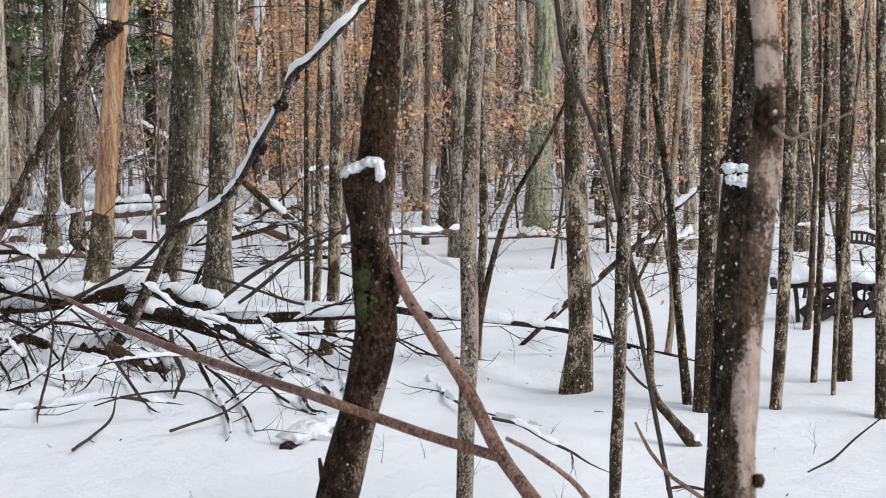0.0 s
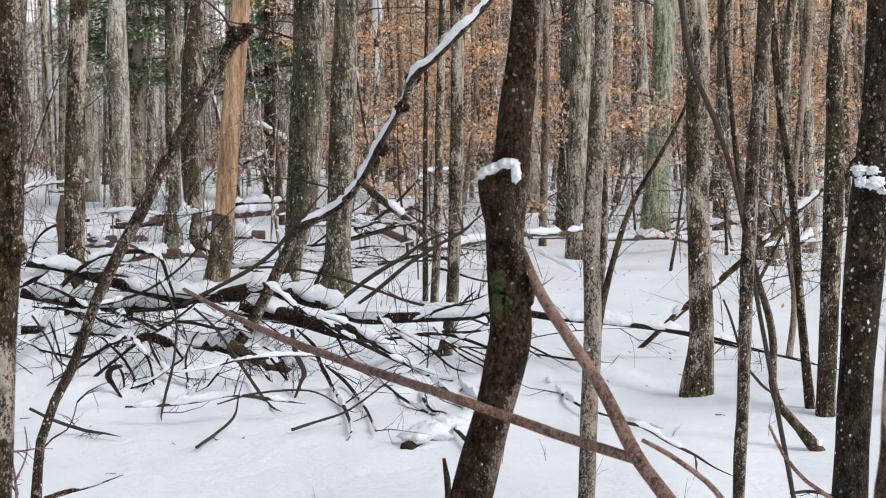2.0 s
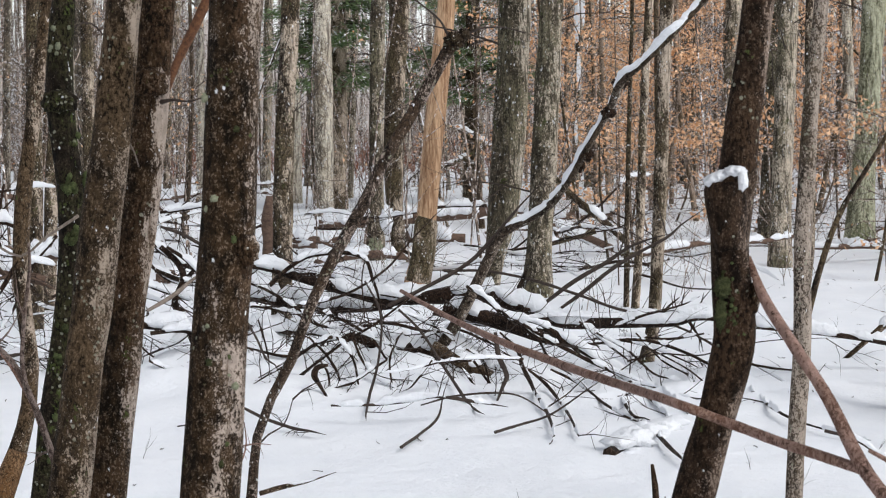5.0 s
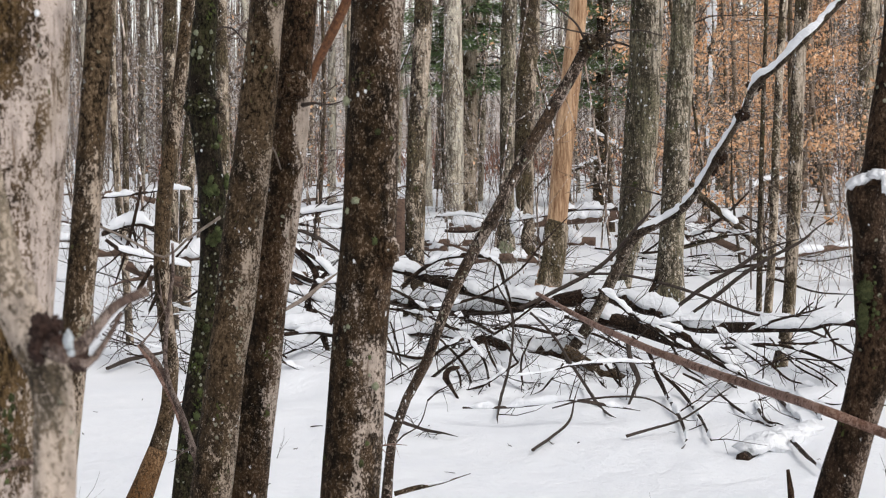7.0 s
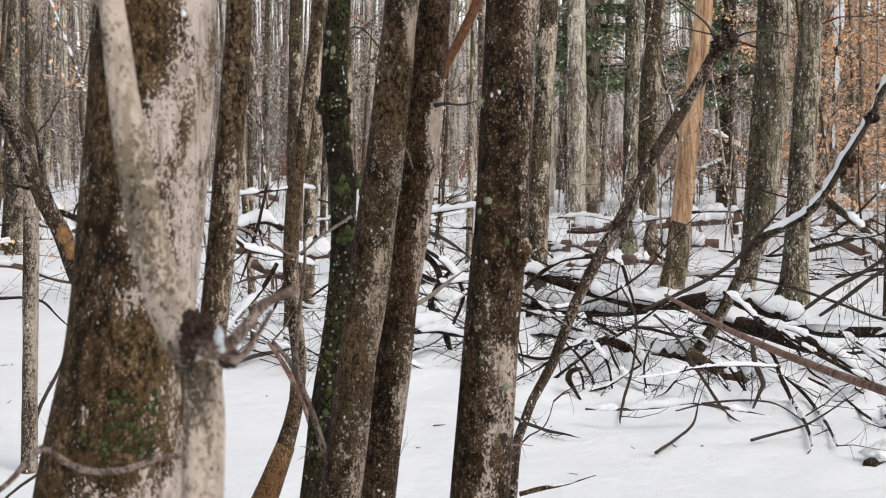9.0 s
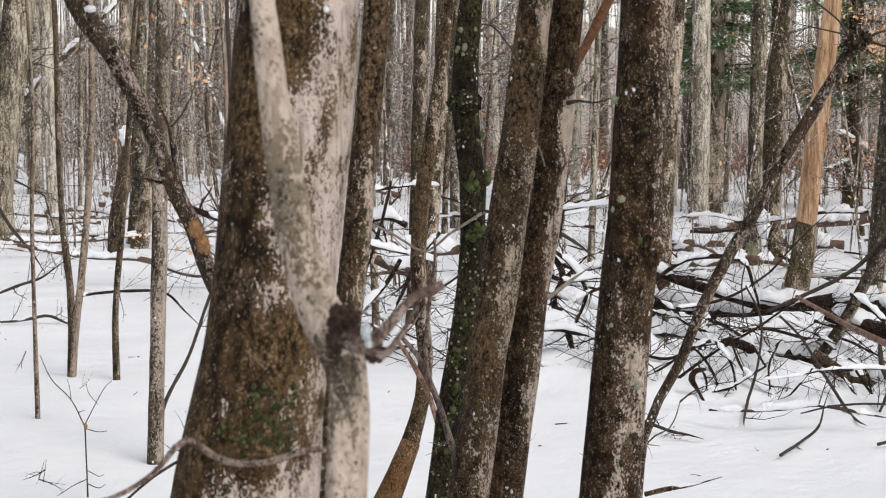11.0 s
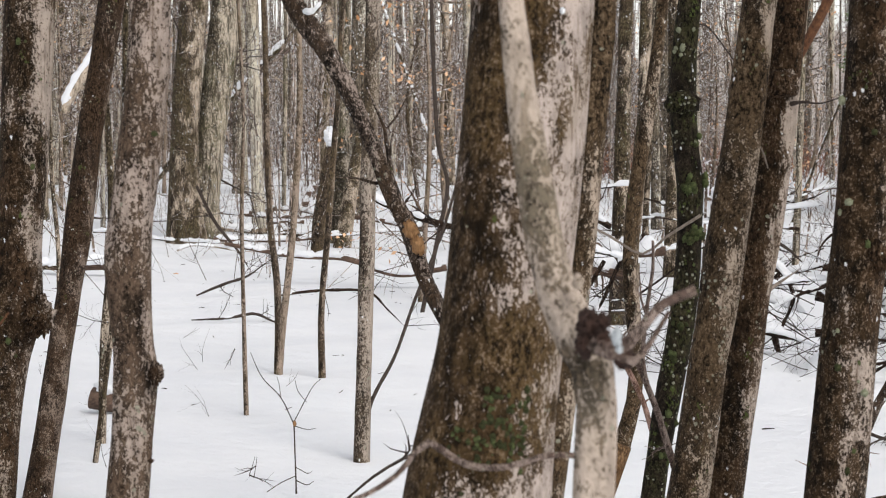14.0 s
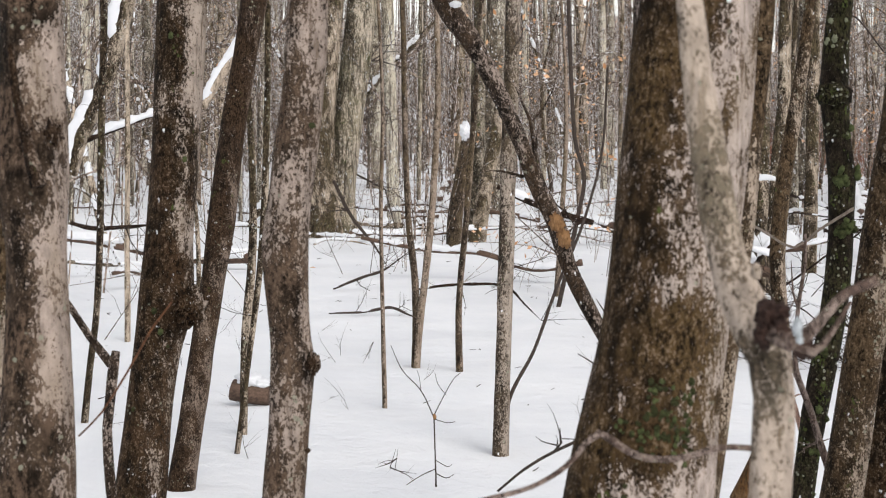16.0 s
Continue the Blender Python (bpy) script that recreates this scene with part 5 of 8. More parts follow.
branch('long thin twig on the open snow', 'twig', [(-1.771, 9.449, 0.076, 0.0038), (-1.570, 9.478, 0.125, 0.0057), (-1.297, 9.514, 0.128, 0.0048), (-1.110, 9.531, 0.024, 0.0038)], twigs=1, reach=0.15)
branch('bare stick with a branching end on the snow', 'twig', [(-1.323, 8.991, 0.017, 0.0082), (-1.217, 9.214, 0.024, 0.0065), (-1.078, 9.235, 0.070, 0.0056), (-0.897, 9.266, 0.193, 0.0046)], twigs=2, reach=0.2)
branch('small forked twig in the snow', 'twig', [(-2.623, 9.040, 0.126, 0.0074), (-2.498, 9.052, 0.060, 0.0083), (-2.349, 9.029, 0.017, 0.0083), (-2.227, 8.935, 0.016, 0.0073)], twigs=3, reach=0.2)
branch('half-buried stick with a little snow', 'half', [(-1.427, 4.974, 0.495, 0.0072), (-1.365, 4.983, 0.512, 0.0072), (-1.294, 4.993, 0.527, 0.0046)], snow=0.005, cover=0.3)
branch('dead broken post stump in the snow', 'dark', [(-0.376, 5.514, 0.499, 0.0050), (-0.371, 5.512, 0.460, 0.0077), (-0.366, 5.509, 0.402, 0.0099), (-0.365, 5.500, 0.268, 0.0099)], name='broken_post', category='stump', group='stumps')
branch('curved hoop of dark bark in the pile', 'black', [(-2.423, 10.181, 0.184, 0.0083), (-2.486, 10.172, 0.170, 0.0165), (-2.501, 10.167, 0.123, 0.0186), (-2.471, 10.168, 0.075, 0.0145)], twigs=0)
branch('bowed bare shoot in the pile', 'twig', [(-1.486, 10.212, 0.371, 0.0102), (-1.471, 10.206, 0.247, 0.0143), (-1.425, 10.205, 0.138, 0.0143), (-1.444, 10.198, 0.076, 0.0143)])

# ---- branches about the clearing ----
branch('slanting snowy dead pole lying against a trunk', 'half', [(1.708, 12.481, 0.999, 0.0123), (1.480, 12.467, 0.799, 0.0160), (1.214, 12.450, 0.563, 0.0197), (0.987, 12.438, 0.381, 0.0221), (0.759, 12.425, 0.200, 0.0221), (0.532, 12.411, 0.000, 0.0197)], snow=0.025, cover=0.5)
branch('fallen stick with snowy tip on the snow', 'twig', [(0.153, 6.344, 0.474, 0.0063), (0.248, 6.342, 0.449, 0.0057), (0.323, 6.339, 0.404, 0.0057), (0.418, 6.336, 0.355, 0.0050), (0.486, 6.333, 0.311, 0.0038)], snow=0.012, cover=0.4, twigs=1, reach=0.12)
branch('thin reddish broken rod', 'rod', [(0.084, 2.674, 1.036, 0.0030), (0.120, 2.673, 1.016, 0.0036), (0.156, 2.671, 0.991, 0.0039), (0.175, 2.670, 0.976, 0.0042), (0.203, 2.668, 0.942, 0.0045), (0.262, 2.661, 0.852, 0.0048)])
branch('thin near twig rising from the snow', 'rod', [(0.319, 3.171, 0.973, 0.0021), (0.343, 3.168, 0.923, 0.0032), (0.380, 3.165, 0.879, 0.0035), (0.427, 3.162, 0.845, 0.0039), (0.511, 3.157, 0.767, 0.0042)], category='twig', name='thin_twig', group='near twigs')
branch('small bare twig in the open snow', 'twig', [(1.475, 7.660, 0.014, 0.0038), (1.611, 7.817, 0.037, 0.0054), (1.708, 7.823, 0.122, 0.0047), (1.815, 7.829, 0.202, 0.0039)], twigs=1, reach=0.12)
branch('twiggy stick lying on the snow', 'twig', [(0.861, 7.361, 0.016, 0.0059), (0.942, 7.385, 0.017, 0.0066), (1.028, 7.288, 0.016, 0.0058)], twigs=1, reach=0.1)
branch('thin side shoot on a pole', 'twig', [(0.607, 6.555, 0.630, 0.0046), (0.568, 6.566, 0.778, 0.0046), (0.540, 6.571, 0.857, 0.0033)], category='twig', name='thin_twig', group='near twigs')
branch('thin bare twig near the pole', 'twig', [(0.745, 7.946, 0.446, 0.0055), (0.815, 7.940, 0.361, 0.0063), (0.862, 7.937, 0.324, 0.0047)], category='twig', name='thin_twig', group='near twigs')

# ---- fallen wood in the far and western parts ----
branch('fallen rotting log half buried in snow', 'rotten', [(-6.113, 24.179, 0.060, 0.0652), (-5.525, 24.251, 0.000, 0.0712), (-4.974, 24.322, 0.008, 0.0771), (-4.422, 24.395, 0.037, 0.0771), (-3.834, 24.470, 0.030, 0.0652)], snow=0.112, cover=0.8, wide=1.2)
branch('fallen rotting log half buried in snow', 'rotten', [(-5.554, 23.425, 0.282, 0.0630), (-4.844, 23.517, 0.308, 0.0745), (-4.133, 23.613, 0.370, 0.0802), (-3.279, 23.726, 0.431, 0.0745)], snow=0.112, cover=0.85, wide=1.2)
branch('fallen rotting log half buried in snow', 'rotten', [(-3.118, 24.744, 0.233, 0.0478), (-2.526, 24.824, 0.300, 0.0537), (-1.859, 24.914, 0.366, 0.0478)], snow=0.126, cover=0.9, wide=1.2)
branch('fallen rotting log half buried in snow', 'rotten', [(-2.881, 21.760, 0.485, 0.0368), (-2.426, 21.809, 0.348, 0.0420), (-2.036, 21.851, 0.212, 0.0420), (-1.559, 21.587, 0.030, 0.0363)], snow=0.084, cover=0.8, twigs=2)
branch('fallen bare pole lying in snow', 'brown', [(-2.158, 18.860, 1.072, 0.0272), (-1.878, 18.877, 0.785, 0.0340), (-1.597, 18.898, 0.555, 0.0363), (-1.345, 18.916, 0.325, 0.0318)], snow=0.035, cover=0.6, twigs=1)
branch('fallen bare pole lying in snow', 'brown', [(-2.569, 20.768, 0.154, 0.0251), (-2.257, 20.812, 0.212, 0.0301), (-1.822, 20.876, 0.331, 0.0326)], snow=0.07, cover=0.8, twigs=1)
branch('snowy limb hanging in the far wood', 'brown', [(-4.965, 29.642, 1.516, 0.0322), (-4.610, 29.681, 1.421, 0.0394), (-4.167, 29.720, 1.148, 0.0394)], snow=0.035, cover=0.9, twigs=1)
branch('snowy limb hanging in the far wood', 'brown', [(-5.013, 29.592, 0.846, 0.0287), (-4.701, 29.641, 0.976, 0.0358), (-4.300, 29.705, 1.176, 0.0322)], snow=0.035, cover=0.9)
branch('dark tangled limb with snow', 'black', [(-5.151, 11.559, 0.846, 0.0172), (-5.024, 11.592, 0.901, 0.0222), (-4.897, 11.623, 0.918, 0.0246), (-4.788, 11.645, 0.861, 0.0197)], snow=0.07, cover=0.95, twigs=3, wide=1.3)
branch('mossy fallen log with snow', 'rotten', [(-5.391, 12.007, 0.693, 0.0297), (-5.127, 12.070, 0.701, 0.0363), (-4.900, 12.121, 0.660, 0.0396), (-4.598, 12.193, 0.676, 0.0330)], snow=0.098, cover=0.85, wide=1.2)
branch('fallen broken log with snow', 'rotten', [(-4.987, 11.584, 0.640, 0.0349), (-4.842, 11.615, 0.582, 0.0412), (-4.642, 11.659, 0.524, 0.0349)], snow=0.056, cover=0.7, twigs=2)
branch('dark crooked branch with snow', 'black', [(-3.763, 11.367, 0.770, 0.0165), (-3.658, 11.385, 0.662, 0.0189), (-3.623, 11.386, 0.554, 0.0213), (-3.675, 11.365, 0.411, 0.0213), (-3.587, 11.374, 0.232, 0.0236), (-3.551, 11.376, 0.124, 0.0189)], snow=0.035, cover=0.8, twigs=3)
branch('dark fallen branch with snow', 'black', [(-3.958, 11.734, 0.783, 0.0159), (-3.813, 11.761, 0.671, 0.0171), (-3.633, 11.798, 0.595, 0.0195), (-3.453, 11.843, 0.630, 0.0147)], snow=0.049, cover=0.9, twigs=2)
branch('fallen log with thick snow', 'black', [(-3.774, 10.925, 0.329, 0.0265), (-3.571, 10.971, 0.303, 0.0324), (-3.369, 11.017, 0.273, 0.0324)], snow=0.077, cover=0.95, wide=1.2, twigs=1)
branch('pale broken stick leaning on the pile', 'pale_twig', [(-3.526, 10.374, 0.465, 0.0108), (-3.392, 10.411, 0.542, 0.0130), (-3.290, 10.440, 0.626, 0.0130)])
branch('thin dark branch lying in snow', 'twig', [(-4.376, 13.283, 0.794, 0.0110), (-4.213, 13.317, 0.730, 0.0138), (-4.050, 13.349, 0.624, 0.0124)], twigs=1)
branch('forked reddish stick in the snow', 'rod', [(-1.864, 4.212, 0.991, 0.0041), (-1.817, 4.218, 0.922, 0.0063), (-1.776, 4.223, 0.840, 0.0068), (-1.742, 4.224, 0.730, 0.0059)], name='forked_stick', group='sticks', twigs=1, reach=0.12)
branch('dark fallen stick on the snow', 'twig', [(-4.925, 11.081, 0.020, 0.0119), (-4.958, 11.576, 0.022, 0.0148), (-4.896, 11.920, 0.020, 0.0127)], twigs=1)
branch('thin curved bare twig between trunks', 'pale_twig', [(-1.674, 3.556, 1.314, 0.0026), (-1.611, 3.569, 1.284, 0.0026), (-1.543, 3.583, 1.248, 0.0026), (-1.498, 3.596, 1.283, 0.0026), (-1.430, 3.615, 1.329, 0.0034)], category='twig', name='thin_twig', group='near twigs')
branch('fallen forked branch on the snow', 'twig', [(-9.819, 14.220, 0.000, 0.0081), (-9.600, 14.357, 0.103, 0.0121), (-9.425, 14.466, 0.176, 0.0107), (-9.317, 14.537, 0.268, 0.0067)], twigs=5, reach=0.38, wobble=0.2)
branch('fallen twiggy branch on the snow', 'twig', [(-8.532, 12.241, 0.013, 0.0057), (-8.310, 12.373, 0.022, 0.0086), (-8.119, 12.488, 0.058, 0.0124), (-7.983, 12.564, 0.000, 0.0086)], snow=0.007, cover=0.3, twigs=5, reach=0.38, wobble=0.2)
branch('dark fallen branch under the saplings', 'black', [(-7.193, 11.394, 0.328, 0.0078), (-6.986, 11.518, 0.357, 0.0095), (-6.778, 11.642, 0.365, 0.0104), (-6.638, 11.722, 0.337, 0.0086), (-6.530, 11.777, 0.216, 0.0078)], snow=0.014, cover=0.4, twigs=5, reach=0.38, wobble=0.2)
branch('dark fallen limb with snow behind the saplings', 'black', [(-7.458, 13.035, 1.012, 0.0207), (-7.261, 13.143, 0.901, 0.0236), (-7.065, 13.252, 0.812, 0.0266), (-6.793, 13.406, 0.723, 0.0236)], snow=0.042, cover=0.8, twigs=3)
branch('dark limb leaning under the wood', 'twig', [(-11.370, 16.536, 0.908, 0.0155), (-11.204, 16.607, 0.551, 0.0187), (-10.987, 16.711, 0.242, 0.0171)], twigs=5)
branch('fallen snowy limb far in the wood', 'brown', [(-14.434, 21.652, 0.151, 0.0310), (-13.965, 21.926, 0.113, 0.0435), (-13.362, 22.279, 0.075, 0.0404)], snow=0.07, cover=0.8, twigs=2)
branch('fallen snowy limb between trunks', 'black', [(-6.972, 7.500, 0.978, 0.0099), (-6.856, 7.567, 0.948, 0.0128), (-6.676, 7.674, 0.963, 0.0099)], snow=0.007, cover=0.3, twigs=3)
branch('heavy leaning trunk buried in snow', 'brown', [(-9.694, 10.559, 1.125, 0.0533), (-9.632, 10.618, 1.417, 0.0639), (-9.501, 10.724, 1.792, 0.0639), (-9.408, 10.814, 2.251, 0.0604), (-9.364, 10.862, 2.543, 0.0533)], snow=0.05, cover=0.9, steep=0.1, wide=0.72, name='leaning_tree', category='tree', group='leaning trunks')
branch('snowy leaning limb among trunks', 'brown', [(-8.246, 10.288, 1.617, 0.0279), (-8.122, 10.382, 1.888, 0.0314), (-7.980, 10.485, 2.140, 0.0279)], snow=0.035, cover=0.9, steep=0.1, wide=0.72, name='leaning_tree', category='tree', group='leaning trunks')
branch('snowy limb across the far trunks', 'black', [(-9.683, 10.582, 1.333, 0.0179), (-9.506, 10.693, 1.425, 0.0193), (-9.187, 10.892, 1.563, 0.0165)], snow=0.049, cover=0.85, twigs=2)
seedling = branch('bare branching seedling in the snow', 'twig', [(-4.123, 6.491, 0.018, 0.0038), (-4.132, 6.497, 0.161, 0.0029), (-4.141, 6.503, 0.311, 0.0033)], name='seedling', category='seedling', group='seedlings')
limb(seedling, 'twig', 'twig', [(-4.141, 6.502, 0.304, 0.0026), (-4.190, 6.481, 0.411, 0.0022), (-4.259, 6.447, 0.496, 0.0019), (-4.302, 6.429, 0.595, 0.0013)], '', sides=5)
limb(seedling, 'twig', 'twig', [(-4.141, 6.503, 0.311, 0.0026), (-4.108, 6.528, 0.392, 0.0019), (-4.078, 6.551, 0.457, 0.0016), (-4.053, 6.568, 0.485, 0.0013)], '', sides=5)
limb(seedling, 'twig', 'twig', [(-4.138, 6.503, 0.295, 0.0019), (-4.096, 6.527, 0.281, 0.0016), (-4.064, 6.546, 0.284, 0.0013)], '', sides=5)
limb(seedling, 'twig', 'twig', [(-4.190, 6.481, 0.411, 0.0016), (-4.198, 6.481, 0.466, 0.0013), (-4.207, 6.478, 0.496, 0.0010)], '', sides=5)
limb(seedling, 'twig', 'twig', [(-4.127, 6.494, 0.092, 0.0022), (-4.178, 6.462, 0.064, 0.0019), (-4.227, 6.430, 0.027, 0.0016)], '', sides=5)
limb(seedling, 'twig', 'twig', [(-4.127, 6.493, 0.074, 0.0022), (-4.088, 6.514, 0.055, 0.0019), (-4.063, 6.530, 0.069, 0.0013)], '', sides=5)
limb(seedling, 'twig', 'twig', [(-4.128, 6.496, 0.127, 0.0016), (-4.086, 6.519, 0.101, 0.0016), (-4.070, 6.529, 0.111, 0.0010)], '', sides=5)
limb(seedling, 'twig', 'twig', [(-4.100, 6.533, 0.392, 0.0013), (-4.131, 6.518, 0.438, 0.0013), (-4.143, 6.515, 0.484, 0.0010)], '', sides=5)
blob('knot', 'raw_wood', (-4.133, 6.495, 0.306), (0.0150, 0.0140, 0.0230), seedling, 'torn orange knot')
branch('bare twig before the big maple', 'twig', [(-1.730, 2.674, 0.879, 0.0021), (-1.691, 2.700, 0.917, 0.0025), (-1.650, 2.726, 0.946, 0.0028), (-1.606, 2.754, 0.970, 0.0028)], twigs=1, reach=0.12, category='twig', name='thin_twig', group='near twigs')

branch('thin reddish twig rising from the snow', 'rod', [(-1.333, 4.399, 0.613, 0.0034), (-1.339, 4.407, 0.668, 0.0029), (-1.350, 4.415, 0.722, 0.0025), (-1.361, 4.422, 0.776, 0.0020), (-1.369, 4.430, 0.836, 0.0015)], twigs=1, reach=0.12, category='twig', name='thin_twig', group='near twigs')
branch('thin reddish twig rising from the snow', 'rod', [(-1.334, 4.398, 0.656, 0.0028), (-1.317, 4.414, 0.695, 0.0023), (-1.311, 4.426, 0.733, 0.0018), (-1.318, 4.434, 0.780, 0.0013)], twigs=1, reach=0.12, category='twig', name='thin_twig', group='near twigs')
branch('fine bare twig beside a leaning stem', 'twig', [(-1.437, 4.976, 0.620, 0.0028), (-1.405, 4.996, 0.656, 0.0024), (-1.370, 5.015, 0.676, 0.0020), (-1.353, 5.030, 0.713, 0.0016), (-1.346, 5.042, 0.748, 0.0013)], twigs=1, reach=0.12, category='twig', name='thin_twig', group='near twigs')
branch('fine bare twig beside a leaning stem', 'twig', [(-1.410, 4.672, 0.566, 0.0024), (-1.418, 4.681, 0.604, 0.0017), (-1.409, 4.694, 0.612, 0.0011)], twigs=1, reach=0.12, category='twig', name='thin_twig', group='near twigs')
branch('small bare twig standing in the snow', 'twig', [(-3.909, 5.829, 0.210, 0.0015), (-3.908, 5.842, 0.254, 0.0011), (-3.909, 5.852, 0.290, 0.0007)], twigs=1, reach=0.12, category='twig', name='thin_twig', group='near twigs')
branch('small bare twig standing in the snow', 'twig', [(-5.887, 8.718, 0.198, 0.0015), (-5.887, 8.730, 0.259, 0.0011), (-5.876, 8.749, 0.289, 0.0007)], twigs=1, reach=0.12, category='twig', name='thin_twig', group='near twigs')
branch('small bare twig standing in the snow', 'twig', [(-4.034, 5.995, 0.184, 0.0015), (-4.027, 6.011, 0.226, 0.0011), (-4.026, 6.023, 0.252, 0.0007)], twigs=1, reach=0.12, category='twig', name='thin_twig', group='near twigs')

branch('grey forked stick leaning beside a trunk clump', 'near_twig', [(-1.390, 3.411, 0.795, 0.0080), (-1.422, 3.410, 0.884, 0.0073), (-1.442, 3.413, 0.939, 0.0066), (-1.466, 3.415, 0.995, 0.0058), (-1.494, 3.414, 1.051, 0.0051), (-1.527, 3.412, 1.087, 0.0044)], twigs=2, reach=0.12, category='twig', name='thin_twig', group='near twigs')
branch('grey forked stick leaning beside a trunk clump', 'near_twig', [(-1.462, 3.406, 0.996, 0.0050), (-1.476, 3.411, 1.051, 0.0044), (-1.474, 3.422, 1.140, 0.0039), (-1.466, 3.436, 1.229, 0.0033), (-1.470, 3.445, 1.285, 0.0028)], twigs=1, reach=0.12, category='twig', name='thin_twig', group='near twigs')

branch('long dark branch end reaching out over the snow', 'black', [(0.582, 10.876, 0.265, 0.0110), (0.843, 10.909, 0.214, 0.0087), (1.200, 10.925, 0.112, 0.0063), (1.544, 10.931, 0.023, 0.0040)], twigs=3, reach=0.3)
branch('thin dark branch end forked over the snow', 'black', [(0.767, 10.764, 0.229, 0.0070), (0.962, 10.798, 0.177, 0.0057), (1.158, 10.829, 0.131, 0.0043), (1.392, 10.851, 0.079, 0.0030)], twigs=2, reach=0.3)

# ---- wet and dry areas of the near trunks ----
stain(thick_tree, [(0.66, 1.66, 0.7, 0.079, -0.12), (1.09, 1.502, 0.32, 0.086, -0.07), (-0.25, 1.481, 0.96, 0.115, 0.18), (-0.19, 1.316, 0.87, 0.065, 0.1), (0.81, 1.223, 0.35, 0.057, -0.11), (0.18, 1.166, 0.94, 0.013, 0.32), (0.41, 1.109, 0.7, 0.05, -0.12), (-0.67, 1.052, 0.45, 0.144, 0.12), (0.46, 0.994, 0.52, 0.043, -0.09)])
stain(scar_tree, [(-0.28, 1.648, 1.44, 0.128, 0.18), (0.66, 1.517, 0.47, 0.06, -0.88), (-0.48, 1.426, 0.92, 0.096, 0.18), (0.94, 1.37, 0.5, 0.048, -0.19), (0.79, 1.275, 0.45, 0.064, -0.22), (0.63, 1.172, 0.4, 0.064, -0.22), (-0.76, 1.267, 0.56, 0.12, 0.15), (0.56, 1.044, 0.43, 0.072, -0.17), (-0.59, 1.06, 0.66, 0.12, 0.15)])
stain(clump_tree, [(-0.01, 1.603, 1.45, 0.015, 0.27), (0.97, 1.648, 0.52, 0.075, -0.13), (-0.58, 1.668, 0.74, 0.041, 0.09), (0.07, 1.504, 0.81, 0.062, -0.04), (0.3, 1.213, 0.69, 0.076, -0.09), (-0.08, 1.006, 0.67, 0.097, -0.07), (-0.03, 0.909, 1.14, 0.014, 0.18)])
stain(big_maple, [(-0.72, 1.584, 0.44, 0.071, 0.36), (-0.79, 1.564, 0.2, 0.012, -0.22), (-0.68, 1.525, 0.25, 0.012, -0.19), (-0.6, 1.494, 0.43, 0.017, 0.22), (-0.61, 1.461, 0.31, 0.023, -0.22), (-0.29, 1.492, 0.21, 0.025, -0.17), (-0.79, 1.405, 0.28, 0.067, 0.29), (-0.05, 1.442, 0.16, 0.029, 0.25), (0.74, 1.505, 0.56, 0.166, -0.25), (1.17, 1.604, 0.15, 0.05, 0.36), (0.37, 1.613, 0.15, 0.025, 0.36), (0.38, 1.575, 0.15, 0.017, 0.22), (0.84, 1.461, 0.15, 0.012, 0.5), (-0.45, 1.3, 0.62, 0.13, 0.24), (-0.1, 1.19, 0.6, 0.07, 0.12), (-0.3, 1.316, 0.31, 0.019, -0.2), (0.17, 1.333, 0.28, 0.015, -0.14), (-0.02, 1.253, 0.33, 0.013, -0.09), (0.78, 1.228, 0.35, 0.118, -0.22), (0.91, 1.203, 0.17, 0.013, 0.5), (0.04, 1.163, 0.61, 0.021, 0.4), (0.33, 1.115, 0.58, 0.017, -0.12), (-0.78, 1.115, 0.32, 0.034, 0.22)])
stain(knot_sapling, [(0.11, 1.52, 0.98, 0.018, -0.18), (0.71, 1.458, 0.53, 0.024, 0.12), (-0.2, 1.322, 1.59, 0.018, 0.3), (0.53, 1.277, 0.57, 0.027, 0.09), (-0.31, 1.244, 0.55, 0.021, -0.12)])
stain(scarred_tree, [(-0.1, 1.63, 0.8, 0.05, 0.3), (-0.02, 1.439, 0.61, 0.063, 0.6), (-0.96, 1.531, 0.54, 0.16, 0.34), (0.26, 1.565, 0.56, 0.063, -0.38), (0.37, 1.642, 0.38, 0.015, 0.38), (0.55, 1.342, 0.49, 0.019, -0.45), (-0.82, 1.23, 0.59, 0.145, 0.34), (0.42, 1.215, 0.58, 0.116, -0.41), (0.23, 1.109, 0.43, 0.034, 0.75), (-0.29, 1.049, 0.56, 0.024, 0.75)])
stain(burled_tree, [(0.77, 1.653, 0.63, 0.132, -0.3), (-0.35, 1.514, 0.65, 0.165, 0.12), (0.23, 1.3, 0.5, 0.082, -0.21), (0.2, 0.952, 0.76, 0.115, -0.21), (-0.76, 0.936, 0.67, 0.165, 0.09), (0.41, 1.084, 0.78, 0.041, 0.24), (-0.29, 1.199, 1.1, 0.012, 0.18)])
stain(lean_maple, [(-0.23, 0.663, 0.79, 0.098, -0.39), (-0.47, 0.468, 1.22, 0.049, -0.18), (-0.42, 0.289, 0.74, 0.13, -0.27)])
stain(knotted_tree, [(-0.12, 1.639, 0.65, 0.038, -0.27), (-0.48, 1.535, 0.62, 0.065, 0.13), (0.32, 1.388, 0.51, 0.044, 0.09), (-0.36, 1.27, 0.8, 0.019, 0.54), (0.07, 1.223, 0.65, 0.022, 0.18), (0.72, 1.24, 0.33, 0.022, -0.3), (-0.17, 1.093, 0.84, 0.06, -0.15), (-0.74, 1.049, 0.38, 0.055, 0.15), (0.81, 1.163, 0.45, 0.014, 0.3)])
